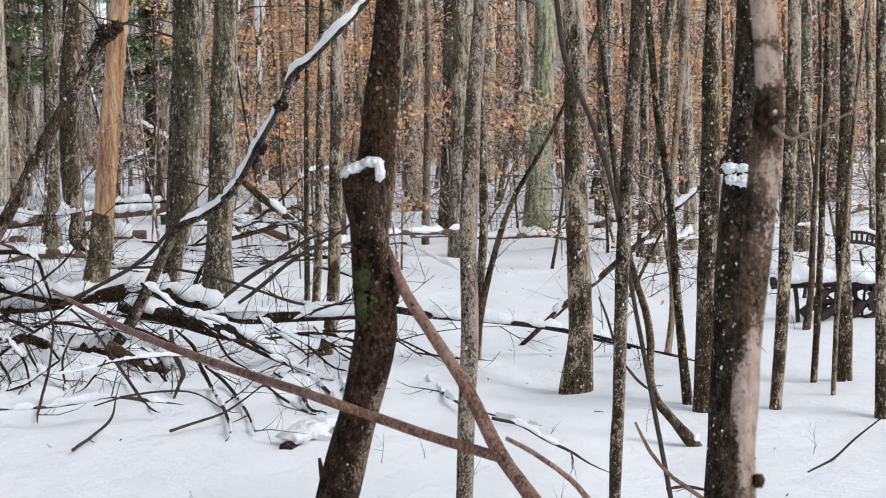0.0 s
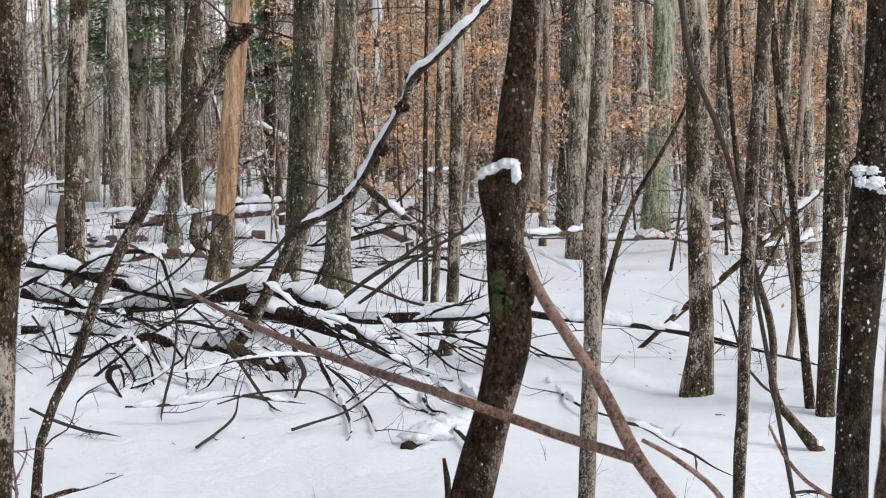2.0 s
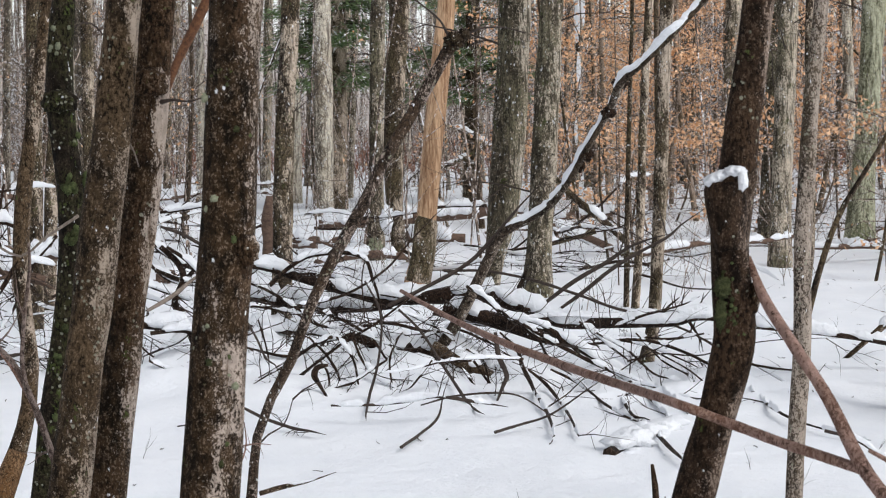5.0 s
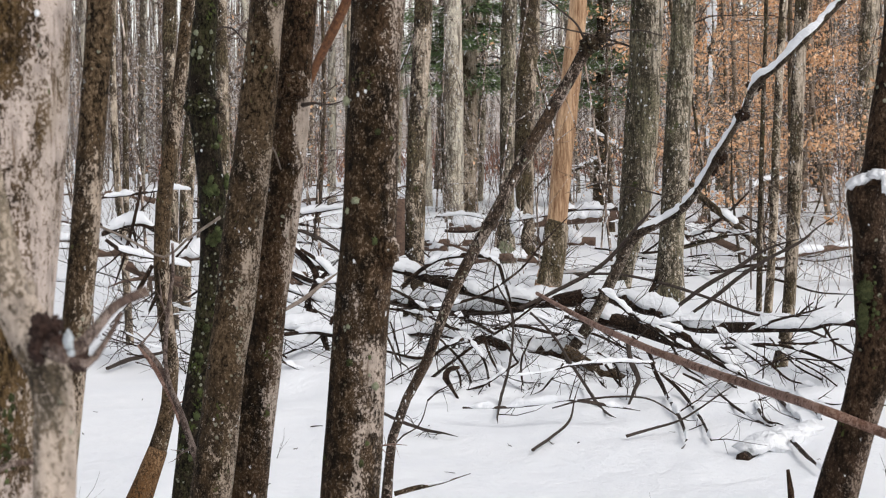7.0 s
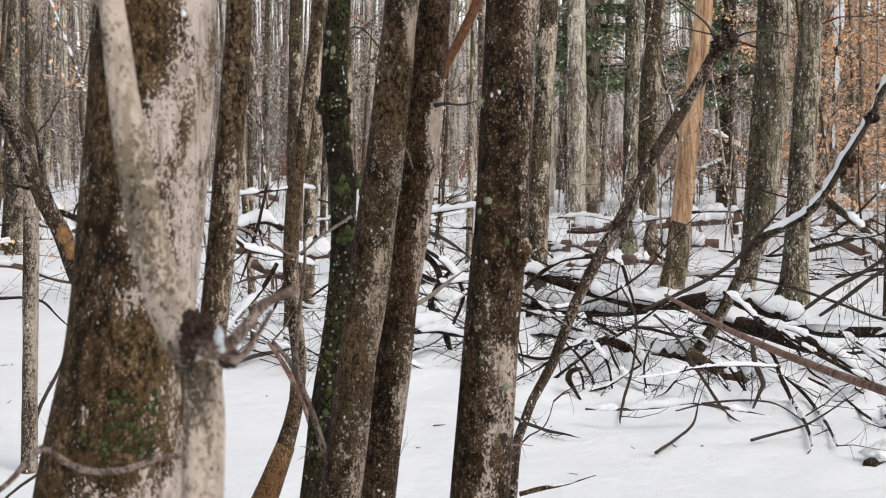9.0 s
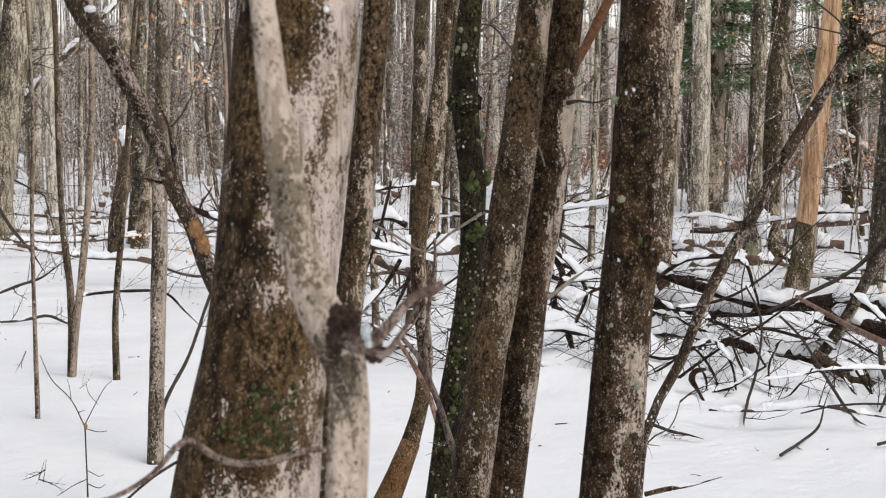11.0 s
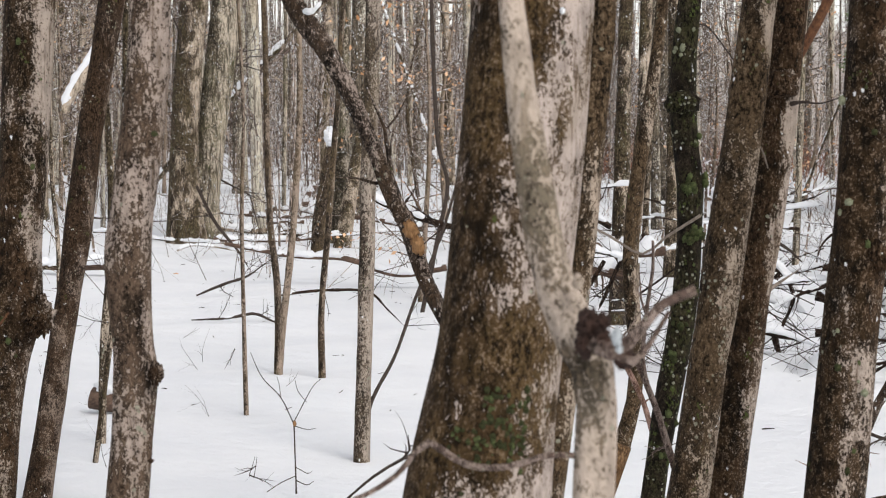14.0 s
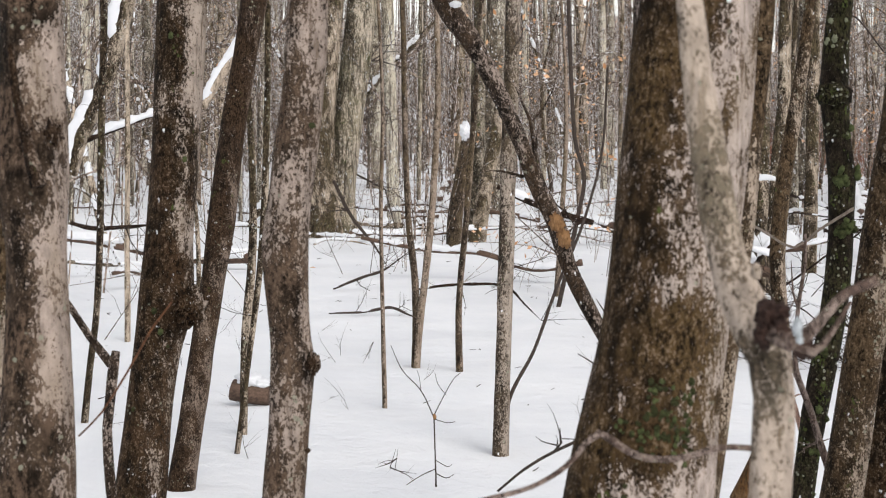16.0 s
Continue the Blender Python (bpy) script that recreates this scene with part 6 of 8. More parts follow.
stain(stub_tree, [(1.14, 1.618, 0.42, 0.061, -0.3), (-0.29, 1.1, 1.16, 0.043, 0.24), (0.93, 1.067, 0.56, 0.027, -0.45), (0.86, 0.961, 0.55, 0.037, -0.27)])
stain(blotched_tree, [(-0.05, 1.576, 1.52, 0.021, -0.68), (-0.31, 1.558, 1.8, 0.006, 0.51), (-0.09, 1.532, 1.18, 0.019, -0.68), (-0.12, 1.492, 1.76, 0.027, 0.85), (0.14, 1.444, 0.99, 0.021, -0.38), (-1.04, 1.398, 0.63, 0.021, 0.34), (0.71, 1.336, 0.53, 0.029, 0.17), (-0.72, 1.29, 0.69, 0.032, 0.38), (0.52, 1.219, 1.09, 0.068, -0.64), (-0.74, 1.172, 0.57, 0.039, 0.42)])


def tufts(ob, mats, count, spot, size, seed, name="moss", label=""):
    """Small tufts of moss or lichen on a trunk. spot: across, height, half width, half height."""
    rng = np.random.default_rng(seed)
    me = trunk_of(ob)
    x, y = ob.location.x + 0.1, ob.location.y + 0.05
    d = math.hypot(x, y)
    fit = []
    for v in me.vertices:
        u = v.normal.x * y / d - v.normal.y * x / d
        if -v.normal.x * x - v.normal.y * y > 0 and abs(u - spot[0]) < spot[2] and abs(v.co.z - spot[1]) < spot[3]:
            fit.append((v.co + ob.location, v.normal.copy()))
    for i in range(count if fit else 0):
        k = np.clip(rng.normal(0.5, 0.24), 0, 0.999)
        p, no = fit[int(k * len(fit)) if len(fit) < 8 else int(rng.integers(0, len(fit)))]
        w = rng.uniform(*size)
        side = no.cross(Vector((0, 0, 1)))
        at = p + side * rng.normal(0, 0.4) * w * 2 + Vector((0, 0, rng.normal(0, 0.008)))
        blob(name, mats[i % len(mats)], at, (w, w * 0.7, w * rng.uniform(0.8, 1.4)), ob, label if i == 0 else "", rough=0.8, lumps=4.5, seed=float(i))


tufts(big_maple, ("moss_tuft", "green_rosette", "moss_tuft"), 90, (0.18, 1.186, 0.34, 0.034), (0.0022, 0.0062), 1, label="dark green moss tuft")
tufts(big_maple, ("moss_tuft", "green_rosette"), 36, (-0.28, 1.174, 0.28, 0.024), (0.0022, 0.005), 2)
tufts(big_maple, ("moss_tuft",), 8, (0.05, 1.10, 0.6, 0.05), (0.003, 0.007), 3)
tufts(rosette_tree, ("green_rosette", "moss_tuft"), 46, (0.15, 1.10, 0.75, 0.42), (0.005, 0.013), 4, "lichen", "green lichen rosette")
tufts(rosette_tree, ("green_rosette", "moss_tuft", "green_rosette"), 22, (0.1, 1.36, 0.7, 0.10), (0.006, 0.015), 5, "lichen")
tufts(rosette_tree, ("lichen_tuft",), 8, (0.0, 1.6, 0.8, 0.15), (0.006, 0.012), 6, "lichen")
tufts(thick_tree, ("green_rosette", "moss_tuft", "lichen_tuft"), 14, (-0.1, 1.2, 0.8, 0.4), (0.004, 0.010), 7, "lichen", "pale green lichen")
tufts(stub_tree, ("moss_tuft", "green_rosette"), 26, (-0.25, 1.23, 0.35, 0.05), (0.0025, 0.0065), 8)
tufts(burled_tree, ("green_rosette", "moss_tuft"), 8, (0.0, 1.3, 0.7, 0.4), (0.005, 0.012), 9, "lichen", "green lichen")

# ---- knots, moss, snow and scars on the trunks ----
blob('snow_clot', 'snow_cap', (0.796, 5.242, 1.337), (0.0375, 0.0282, 0.0282), knot_tree, 'clotted snow in the knot', rough=0.6, lumps=2.6, seed=0.0)
blob('snow_clot', 'snow_cap', (0.833, 5.242, 1.335), (0.0375, 0.0282, 0.0219), knot_tree, '', rough=0.6, lumps=2.6, seed=1.0)
blob('snow_clot', 'snow_cap', (0.839, 5.239, 1.301), (0.0501, 0.0282, 0.0344), knot_tree, '', rough=0.6, lumps=2.6, seed=2.0)
blob('snow_clot', 'snow_cap', (0.802, 5.239, 1.304), (0.0313, 0.0282, 0.0282), knot_tree, '', rough=0.6, lumps=2.6, seed=3.0)
blob('snow_clot', 'snow_cap', (0.860, 5.238, 1.278), (0.0282, 0.0282, 0.0156), knot_tree, '', rough=0.6, lumps=2.6, seed=4.0)
blob('stub', 'dark_mid', (0.797, 5.283, 1.347), (0.0410, 0.0473, 0.0630), knot_tree, '', lean=-0.6)
blob('knot', 'dark', (0.301, 1.741, 1.489), (0.0270, 0.0259, 0.0405), blotched_tree, 'dark sunken knot', rough=0.4)
blob('knot', 'dark', (0.285, 1.718, 1.156), (0.0114, 0.0114, 0.0135), blotched_tree, '')
limb(blotched_tree, 'twig', 'pale_twig', [(0.294, 1.675, 1.481, 0.0025), (0.309, 1.675, 1.469, 0.0015), (0.335, 1.675, 1.480, 0.0010), (0.370, 1.677, 1.495, 0.0008)], 'thin bare twig', sides=6)
blob('knot', 'mossy', (-1.558, 3.858, 1.563), (0.0774, 0.0674, 0.0549), rosette_tree, 'swollen knot')
blob('knot', 'side', (-1.185, 3.345, 1.587), (0.0700, 0.0660, 0.0600), scar_tree, 'swollen knot')
limb(scar_tree, 'twig', 'twig', [(-1.165, 3.345, 1.552, 0.0050), (-1.140, 3.337, 1.556, 0.0030), (-1.105, 3.335, 1.553, 0.0018), (-1.062, 3.334, 1.566, 0.0010)], 'thin bare twig', sides=6)
blob('knot', 'knot', (-0.701, 1.226, 1.355), (0.0196, 0.0188, 0.0239), knot_sapling, 'dark red-brown knot', rough=0.7, lumps=3.2)
blob('knot', 'knot', (-0.691, 1.220, 1.346), (0.0144, 0.0144, 0.0170), knot_sapling, '', rough=0.8, lumps=3.5, seed=2.0)
blob('knot', 'knot', (-0.703, 1.219, 1.342), (0.0119, 0.0128, 0.0196), knot_sapling, '', rough=0.8, lumps=3.5, seed=5.0)
blob('knot', 'knot', (-0.689, 1.221, 1.360), (0.0093, 0.0102, 0.0110), knot_sapling, '', rough=0.8, lumps=3.5, seed=7.0)
blob('snow_clot', 'ice', (-0.671, 1.203, 1.351), (0.0071, 0.0067, 0.0134), knot_sapling, 'clot of snow in the fork', rough=0.5, lumps=2.4)
blob('snow_clot', 'ice', (-0.670, 1.205, 1.342), (0.0054, 0.0046, 0.0059), knot_sapling, '', rough=0.5, lumps=2.4)
blob('knot', 'knot', (-0.674, 1.227, 1.333), (0.0153, 0.0145, 0.0153), knot_sapling, '', rough=0.5)
blob('stub', 'beech_thin', (-0.715, 1.234, 1.388), (0.0077, 0.0086, 0.0129), knot_sapling, '')
blob('lichen', 'lichen_tuft', (-1.063, 1.700, 1.179), (0.0135, 0.0061, 0.0306), big_maple, 'yellow-green lichen tuft', rough=0.7, lumps=4.0)
blob('snow_clot', 'snow_cap', (-0.948, 1.750, 1.627), (0.0059, 0.0035, 0.0070), big_maple, '')
blob('knot', 'side', (-0.908, 2.992, 1.300), (0.0410, 0.0279, 0.0559), thick_tree, 'swollen knot')
blob('lichen', 'lichen_tuft', (-0.979, 3.002, 1.553), (0.0113, 0.0038, 0.0132), thick_tree, 'pale lichen', rough=0.6, lumps=4.0)
blob('lichen', 'lichen_tuft', (-0.959, 2.979, 1.386), (0.0132, 0.0038, 0.0113), thick_tree, '', rough=0.6, lumps=4.0)
blob('lichen', 'lichen_tuft', (-1.006, 2.992, 1.028), (0.0132, 0.0038, 0.0113), thick_tree, '', rough=0.6, lumps=4.0)
blob('lichen', 'lichen_tuft', (-0.924, 2.962, 1.076), (0.0113, 0.0038, 0.0113), thick_tree, '', rough=0.6, lumps=4.0)
blob('burl', 'dark_mid', (-0.885, 5.064, 1.733), (0.0460, 0.0420, 0.0460), burl_tree, 'knobbly broken top', rough=0.8, lumps=4.0)
blob('burl', 'dark_mid', (-0.857, 5.068, 1.748), (0.0300, 0.0290, 0.0330), burl_tree, '', rough=0.8, lumps=4.0)
limb(burl_tree, 'twig', 'twig', [(-0.859, 5.078, 1.749, 0.0046), (-0.813, 5.085, 1.767, 0.0031), (-0.752, 5.093, 1.769, 0.0023), (-0.691, 5.100, 1.753, 0.0015)], 'thin bare twig', sides=6)
limb(burl_tree, 'twig', 'twig', [(-0.893, 5.072, 1.725, 0.0054), (-0.912, 5.073, 1.771, 0.0038), (-0.935, 5.072, 1.802, 0.0031), (-1.011, 5.066, 1.864, 0.0023)], '', sides=6)
blob('torn_wood', 'raw_wood', (-2.244, 3.888, 1.267), (0.0350, 0.0180, 0.0500), torn_limb, 'orange torn wood', rough=0.5, lumps=2.4, lean=0.45)
blob('torn_wood', 'raw_wood', (-2.226, 3.895, 1.230), (0.0320, 0.0180, 0.0480), torn_limb, '', rough=0.5, lumps=2.4, lean=0.3, seed=3.0)
blob('snow_clot', 'snow_cap', (-2.447, 3.762, 1.779), (0.0292, 0.0186, 0.0159), torn_limb, '')
blob('burl', 'side', (-2.659, 3.028, 1.115), (0.0544, 0.0591, 0.0709), burled_tree, 'rough dark burl', rough=0.7, lumps=4.0)
blob('knot', 'dark', (-1.673, 2.043, 1.168), (0.0171, 0.0203, 0.0280), knotted_tree, 'small dark knot', rough=0.6)
blob('stub', 'dark', (-1.675, 2.033, 1.049), (0.0078, 0.0078, 0.0062), knotted_tree, '')
blob('moss', 'moss_tuft', (-1.680, 2.053, 1.496), (0.0109, 0.0047, 0.0078), knotted_tree, 'green moss tuft')
blob('knot', 'dark', (-1.772, 1.636, 1.487), (0.0232, 0.0137, 0.0273), scarred_tree, '', rough=0.6)
limb(scarred_tree, 'shoot', 'dark', [(-1.771, 1.609, 1.423, 0.0102), (-1.784, 1.605, 1.470, 0.0075), (-1.797, 1.601, 1.525, 0.0054), (-1.807, 1.601, 1.592, 0.0041)], 'dark shoot grown against the trunk')
blob('moss', 'lichen_tuft', (-4.367, 21.143, 0.138), (0.1419, 0.0645, 0.1934), moss_foot_tree, 'yellow-green moss at the foot', rough=0.6)
blob('snow_clot', 'snow_cap', (-4.218, 21.081, 0.450), (0.1412, 0.1284, 0.3209), moss_foot_tree, 'snow wedged between two trunks', rough=0.4)
limb(crooked_tree, 'bare_wood', 'orange_foot', [(-2.010, 4.688, 0.650, 0.0270), (-2.048, 4.670, 0.542, 0.0339), (-2.072, 4.659, 0.481, 0.0370)], 'orange-brown bare lower stem')
blob('snow_cap', 'snow_cap', (-9.836, 16.668, 1.436), (0.1152, 0.0922, 0.1728), snag, 'snow on the broken top', rough=0.5)
branch('young stem with loose red bark', 'red_bark', [(-1.366, 4.467, 1.900, 0.0118), (-1.407, 4.456, 1.804, 0.0122), (-1.441, 4.447, 1.730, 0.0113), (-1.480, 4.436, 1.648, 0.0100), (-1.510, 4.427, 1.559, 0.0082)], name='dead_shoot', category='shoot', group='side shoots', twigs=0)

# ---- more trunks of the middle distance ----
tree('grey-brown forest trunk standing in snow', 'grey', [(-12.467, 47.124, 0.000, 0.1270), (-12.429, 47.255, 1.944, 0.1155), (-12.386, 47.448, 4.824, 0.1155)], limbs=6, clear=5.8, height=10.4)
tree('grey-brown forest trunk standing in snow', 'grey', [(-10.840, 45.483, 0.000, 0.0556), (-10.789, 45.613, 1.912, 0.0556), (-10.707, 45.804, 4.683, 0.0444)], limbs=6, clear=5.6, height=10.1)
tree('grey-brown forest trunk standing in snow', 'grey', [(-9.681, 42.248, -0.000, 0.0825), (-9.621, 42.378, 1.877, 0.0722), (-9.558, 42.553, 4.448, 0.0619)], limbs=6, clear=5.4, height=9.7)
tree('grey-brown forest trunk standing in snow', 'grey', [(-8.766, 40.081, 0.000, 0.0977), (-8.709, 40.209, 1.852, 0.0879), (-8.612, 40.380, 4.288, 0.0684)], limbs=6, clear=5.2, height=9.3)
tree('grey-brown forest trunk standing in snow', 'grey', [(-7.470, 47.958, 0.000, 0.0927), (-7.404, 48.276, 4.771, 0.0812)], limbs=6, clear=5.8, height=10.4)
tree('grey-brown forest trunk standing in snow', 'grey', [(-7.075, 46.980, 0.000, 0.0795), (-7.026, 47.273, 4.417, 0.0681)], limbs=6, clear=5.7, height=10.3)
tree('grey-brown forest trunk standing in snow', 'grey', [(-3.324, 39.552, 0.000, 0.0664), (-3.245, 39.831, 4.138, 0.0664)], limbs=6, twigs=4, clear=5.1, height=9.2)
tree('grey-brown forest trunk standing in snow', 'grey', [(-3.602, 46.891, 0.000, 0.0673), (-3.552, 47.198, 4.620, 0.0786)], limbs=6, clear=5.7, height=10.2)
tree('grey-brown forest trunk standing in snow', 'grey', [(0.086, 24.742, 0.000, 0.1350), (0.132, 24.849, 1.535, 0.1110), (0.185, 24.953, 3.010, 0.1110)], limbs=6, twigs=3, clear=3.9, height=7.1)
tree('grey-brown forest trunk standing in snow', 'grey', [(-0.459, 30.339, 0.000, 0.1632), (-0.463, 30.449, 1.556, 0.1541), (-0.408, 30.576, 3.364, 0.1541)], limbs=6, twigs=4, clear=4.4, height=7.9)
tree('grey-brown forest trunk standing in snow', 'grey', [(2.112, 24.798, 0.000, 0.1184), (2.157, 24.903, 1.494, 0.1038), (2.202, 25.007, 2.973, 0.1038)], limbs=6, twigs=2, clear=3.9, height=7.1)
tree('grey-brown forest trunk standing in snow', 'grey', [(2.080, 19.754, 0.000, 0.0593), (2.122, 19.817, 0.896, 0.0473), (2.158, 19.900, 2.075, 0.0426)], limbs=6, twigs=3, clear=3.5, height=6.4)
tree('grey-brown forest trunk standing in snow', 'grey', [(2.138, 19.114, 0.000, 0.0913), (2.159, 19.146, 0.456, 0.0630)], limbs=6, twigs=4, clear=3.5, height=6.3)
tree('grey-brown forest trunk standing in snow', 'grey', [(3.824, 20.091, 0.000, 0.0891), (3.878, 20.193, 1.451, 0.0722), (3.908, 20.277, 2.651, 0.0662)], limbs=6, twigs=2, clear=3.6, height=6.4)
tree('grey-brown forest trunk standing in snow', 'grey', [(4.860, 21.334, 0.000, 0.0408), (4.857, 21.435, 1.433, 0.0358), (4.857, 21.525, 2.707, 0.0358)], limbs=6, twigs=3, clear=3.7, height=6.6)
tree('grey-brown forest trunk standing in snow', 'grey', [(2.699, 20.591, 0.000, 0.0843), (2.704, 20.651, 0.861, 0.0616)], limbs=6, twigs=4, clear=3.6, height=6.5)
tree('grey-brown forest trunk standing in snow', 'grey', [(-9.284, 40.548, 0.000, 0.0775), (-9.212, 40.671, 1.750, 0.0726), (-9.139, 40.840, 4.164, 0.0678)], limbs=6, clear=5.2, height=9.3)
tree('grey-brown forest trunk standing in snow', 'grey', [(-10.089, 45.889, 0.000, 0.0767), (-10.038, 46.206, 4.509, 0.0657)], limbs=6, clear=5.6, height=10.0)
tree('grey-brown forest trunk standing in snow', 'grey', [(-4.101, 46.344, 0.000, 0.1217), (-4.095, 46.508, 2.346, 0.1107), (-4.080, 46.654, 4.416, 0.0996)], limbs=6, clear=5.6, height=10.1)
tree('grey-brown forest trunk standing in snow', 'grey', [(-2.928, 41.968, 0.000, 0.0601), (-2.794, 42.258, 4.122, 0.0501)], limbs=6, clear=5.3, height=9.5)
tree('grey-brown forest trunk standing in snow', 'brown', [(-5.419, 12.636, 0.000, 0.0300), (-5.469, 12.669, 0.747, 0.0263), (-5.523, 12.690, 1.322, 0.0263), (-5.547, 12.740, 2.226, 0.0230)], limbs=6, twigs=3, clear=3.1, height=6.0)
tree('grey-brown forest trunk standing in snow', 'grey', [(-5.995, 20.250, 0.000, 0.0433), (-5.989, 20.342, 1.403, 0.0355), (-5.981, 20.422, 2.604, 0.0304)], limbs=6, twigs=4, clear=3.7, height=6.6)
tree('grey-brown forest trunk standing in snow', 'grey', [(-9.200, 38.829, 0.000, 0.0762), (-9.314, 39.069, 4.279, 0.0667)], limbs=6, twigs=2, clear=5.1, height=9.2)
tree('grey-brown forest trunk standing in snow', 'grey', [(-9.435, 42.268, 0.000, 0.1033), (-9.529, 42.513, 4.252, 0.0826)], limbs=6, clear=5.4, height=9.7)
tree('grey-brown forest trunk standing in snow', 'grey', [(-12.718, 21.903, 0.000, 0.1263), (-12.703, 21.974, 1.047, 0.1034), (-12.729, 22.023, 1.932, 0.0960)], limbs=6, twigs=4, clear=3.9, height=7.1)
tree('grey-brown forest trunk standing in snow', 'grey', [(-4.125, 47.148, 0.000, 0.0996), (-4.188, 47.431, 4.696, 0.0886)], limbs=6, clear=5.6, height=10.1)
tree('grey-brown forest trunk standing in snow', 'brown', [(-5.609, 13.896, 0.000, 0.0759), (-5.617, 13.969, 1.019, 0.0666), (-5.625, 14.025, 1.816, 0.0577)], limbs=6, twigs=3, clear=3.2, height=6.0)
tree('grey-brown forest trunk standing in snow', 'brown', [(-6.834, 18.547, 0.000, 0.0796), (-6.850, 18.617, 1.045, 0.0698), (-6.877, 18.707, 2.438, 0.0640)], limbs=6, twigs=4, clear=3.5, height=6.3)
tree('grey-brown forest trunk standing in snow', 'grey', [(-16.653, 26.940, 0.000, 0.0378), (-16.735, 27.165, 3.586, 0.0378)], limbs=6, twigs=2, clear=4.5, height=8.0)
tree('grey-brown forest trunk standing in snow', 'grey', [(-23.840, 45.261, 0.000, 0.0732), (-23.967, 45.557, 4.868, 0.0610)], limbs=6, clear=6.0, height=10.8)
tree('grey-brown forest trunk standing in snow', 'brown', [(-9.926, 12.376, 0.000, 0.0214), (-9.953, 12.403, 0.563, 0.0188), (-10.013, 12.410, 1.126, 0.0188)], limbs=6, twigs=4, clear=3.2, height=6.0)

# ---- more branches of the brush pile ----
branch('wet dark fallen branch in the brush pile, snow along it', 'black', [(-2.033, 10.943, 0.256, 0.0067), (-1.834, 10.972, 0.304, 0.0080), (-1.618, 10.994, 0.217, 0.0080)], snow=0.03, cover=0.62, twigs=3, reach=0.22)
branch('wet dark fallen branch in the brush pile, snow along it', 'black', [(-2.452, 10.993, 0.301, 0.0082), (-2.251, 11.021, 0.332, 0.0095), (-1.983, 11.052, 0.278, 0.0095), (-1.816, 11.075, 0.309, 0.0067)], snow=0.05, cover=0.62, twigs=3, reach=0.22)
branch('wet dark fallen branch in the brush pile, snow along it', 'black', [(-2.583, 10.682, 0.434, 0.0079), (-2.453, 10.695, 0.383, 0.0093), (-2.291, 10.709, 0.282, 0.0093), (-2.194, 10.713, 0.150, 0.0079)], snow=0.04, cover=0.62, twigs=3, reach=0.22)
branch('wet dark fallen branch in the brush pile, snow along it', 'black', [(-2.579, 10.372, 0.320, 0.0064), (-2.484, 10.378, 0.223, 0.0077), (-2.421, 10.380, 0.127, 0.0077), (-2.390, 10.377, 0.031, 0.0058)], snow=0.03, cover=0.62, twigs=3, reach=0.22)
branch('wet dark fallen branch in the brush pile, snow along it', 'black', [(-2.325, 10.403, 0.301, 0.0058), (-2.278, 10.402, 0.189, 0.0077), (-2.199, 10.406, 0.092, 0.0077), (-2.089, 10.416, 0.027, 0.0064)], snow=0.04, cover=0.62, twigs=3, reach=0.22)
branch('wet dark fallen branch in the brush pile, snow along it', 'black', [(-2.116, 10.322, 0.199, 0.0057), (-2.211, 10.306, 0.137, 0.0076), (-2.305, 10.290, 0.075, 0.0076), (-2.399, 10.276, 0.045, 0.0057)], snow=0.04, cover=0.62, twigs=3, reach=0.22)
branch('wet dark fallen branch in the brush pile, snow along it', 'black', [(-2.420, 10.392, 0.318, 0.0058), (-2.326, 10.396, 0.189, 0.0070), (-2.295, 10.389, 0.029, 0.0064)], snow=0.03, cover=0.62, twigs=3, reach=0.22)
branch('wet dark fallen branch in the brush pile, snow along it', 'black', [(-2.493, 10.274, 0.204, 0.0057), (-2.446, 10.275, 0.124, 0.0070), (-2.437, 10.270, 0.030, 0.0057)], snow=0.02, cover=0.62, twigs=3, reach=0.22)
branch('wet dark fallen branch in the brush pile, snow along it', 'black', [(-2.072, 10.436, 0.313, 0.0051), (-2.120, 10.422, 0.187, 0.0064), (-2.105, 10.414, 0.027, 0.0058)], snow=0.02, cover=0.62, twigs=3, reach=0.22)
branch('wet dark fallen branch in the brush pile, snow along it', 'black', [(-2.738, 10.761, 0.409, 0.0066), (-2.606, 10.774, 0.341, 0.0080), (-2.442, 10.794, 0.323, 0.0080)], snow=0.03, cover=0.62, twigs=3, reach=0.22)
branch('wet dark fallen branch in the brush pile, snow along it', 'black', [(-3.119, 10.927, 0.596, 0.0067), (-2.952, 10.944, 0.526, 0.0082), (-2.786, 10.958, 0.423, 0.0082), (-2.652, 10.969, 0.320, 0.0067)], snow=0.03, cover=0.62, twigs=3, reach=0.22)
branch('wet dark fallen branch in the brush pile, snow along it', 'black', [(-3.147, 11.014, 0.435, 0.0062), (-2.978, 11.034, 0.416, 0.0075), (-2.776, 11.058, 0.379, 0.0068)], snow=0.05, cover=0.62, twigs=3, reach=0.22)
branch('wet dark fallen branch in the brush pile, snow along it', 'black', [(-0.912, 11.190, 0.298, 0.0067), (-0.745, 11.216, 0.363, 0.0082), (-0.510, 11.250, 0.427, 0.0067)], snow=0.01, cover=0.62, twigs=3, reach=0.22)
branch('wet dark fallen branch in the brush pile, snow along it', 'black', [(-0.979, 10.778, 0.309, 0.0059), (-0.802, 10.795, 0.209, 0.0072), (-0.658, 10.805, 0.077, 0.0065), (-0.561, 10.815, 0.044, 0.0052)], snow=0.03, cover=0.62, twigs=3, reach=0.22)
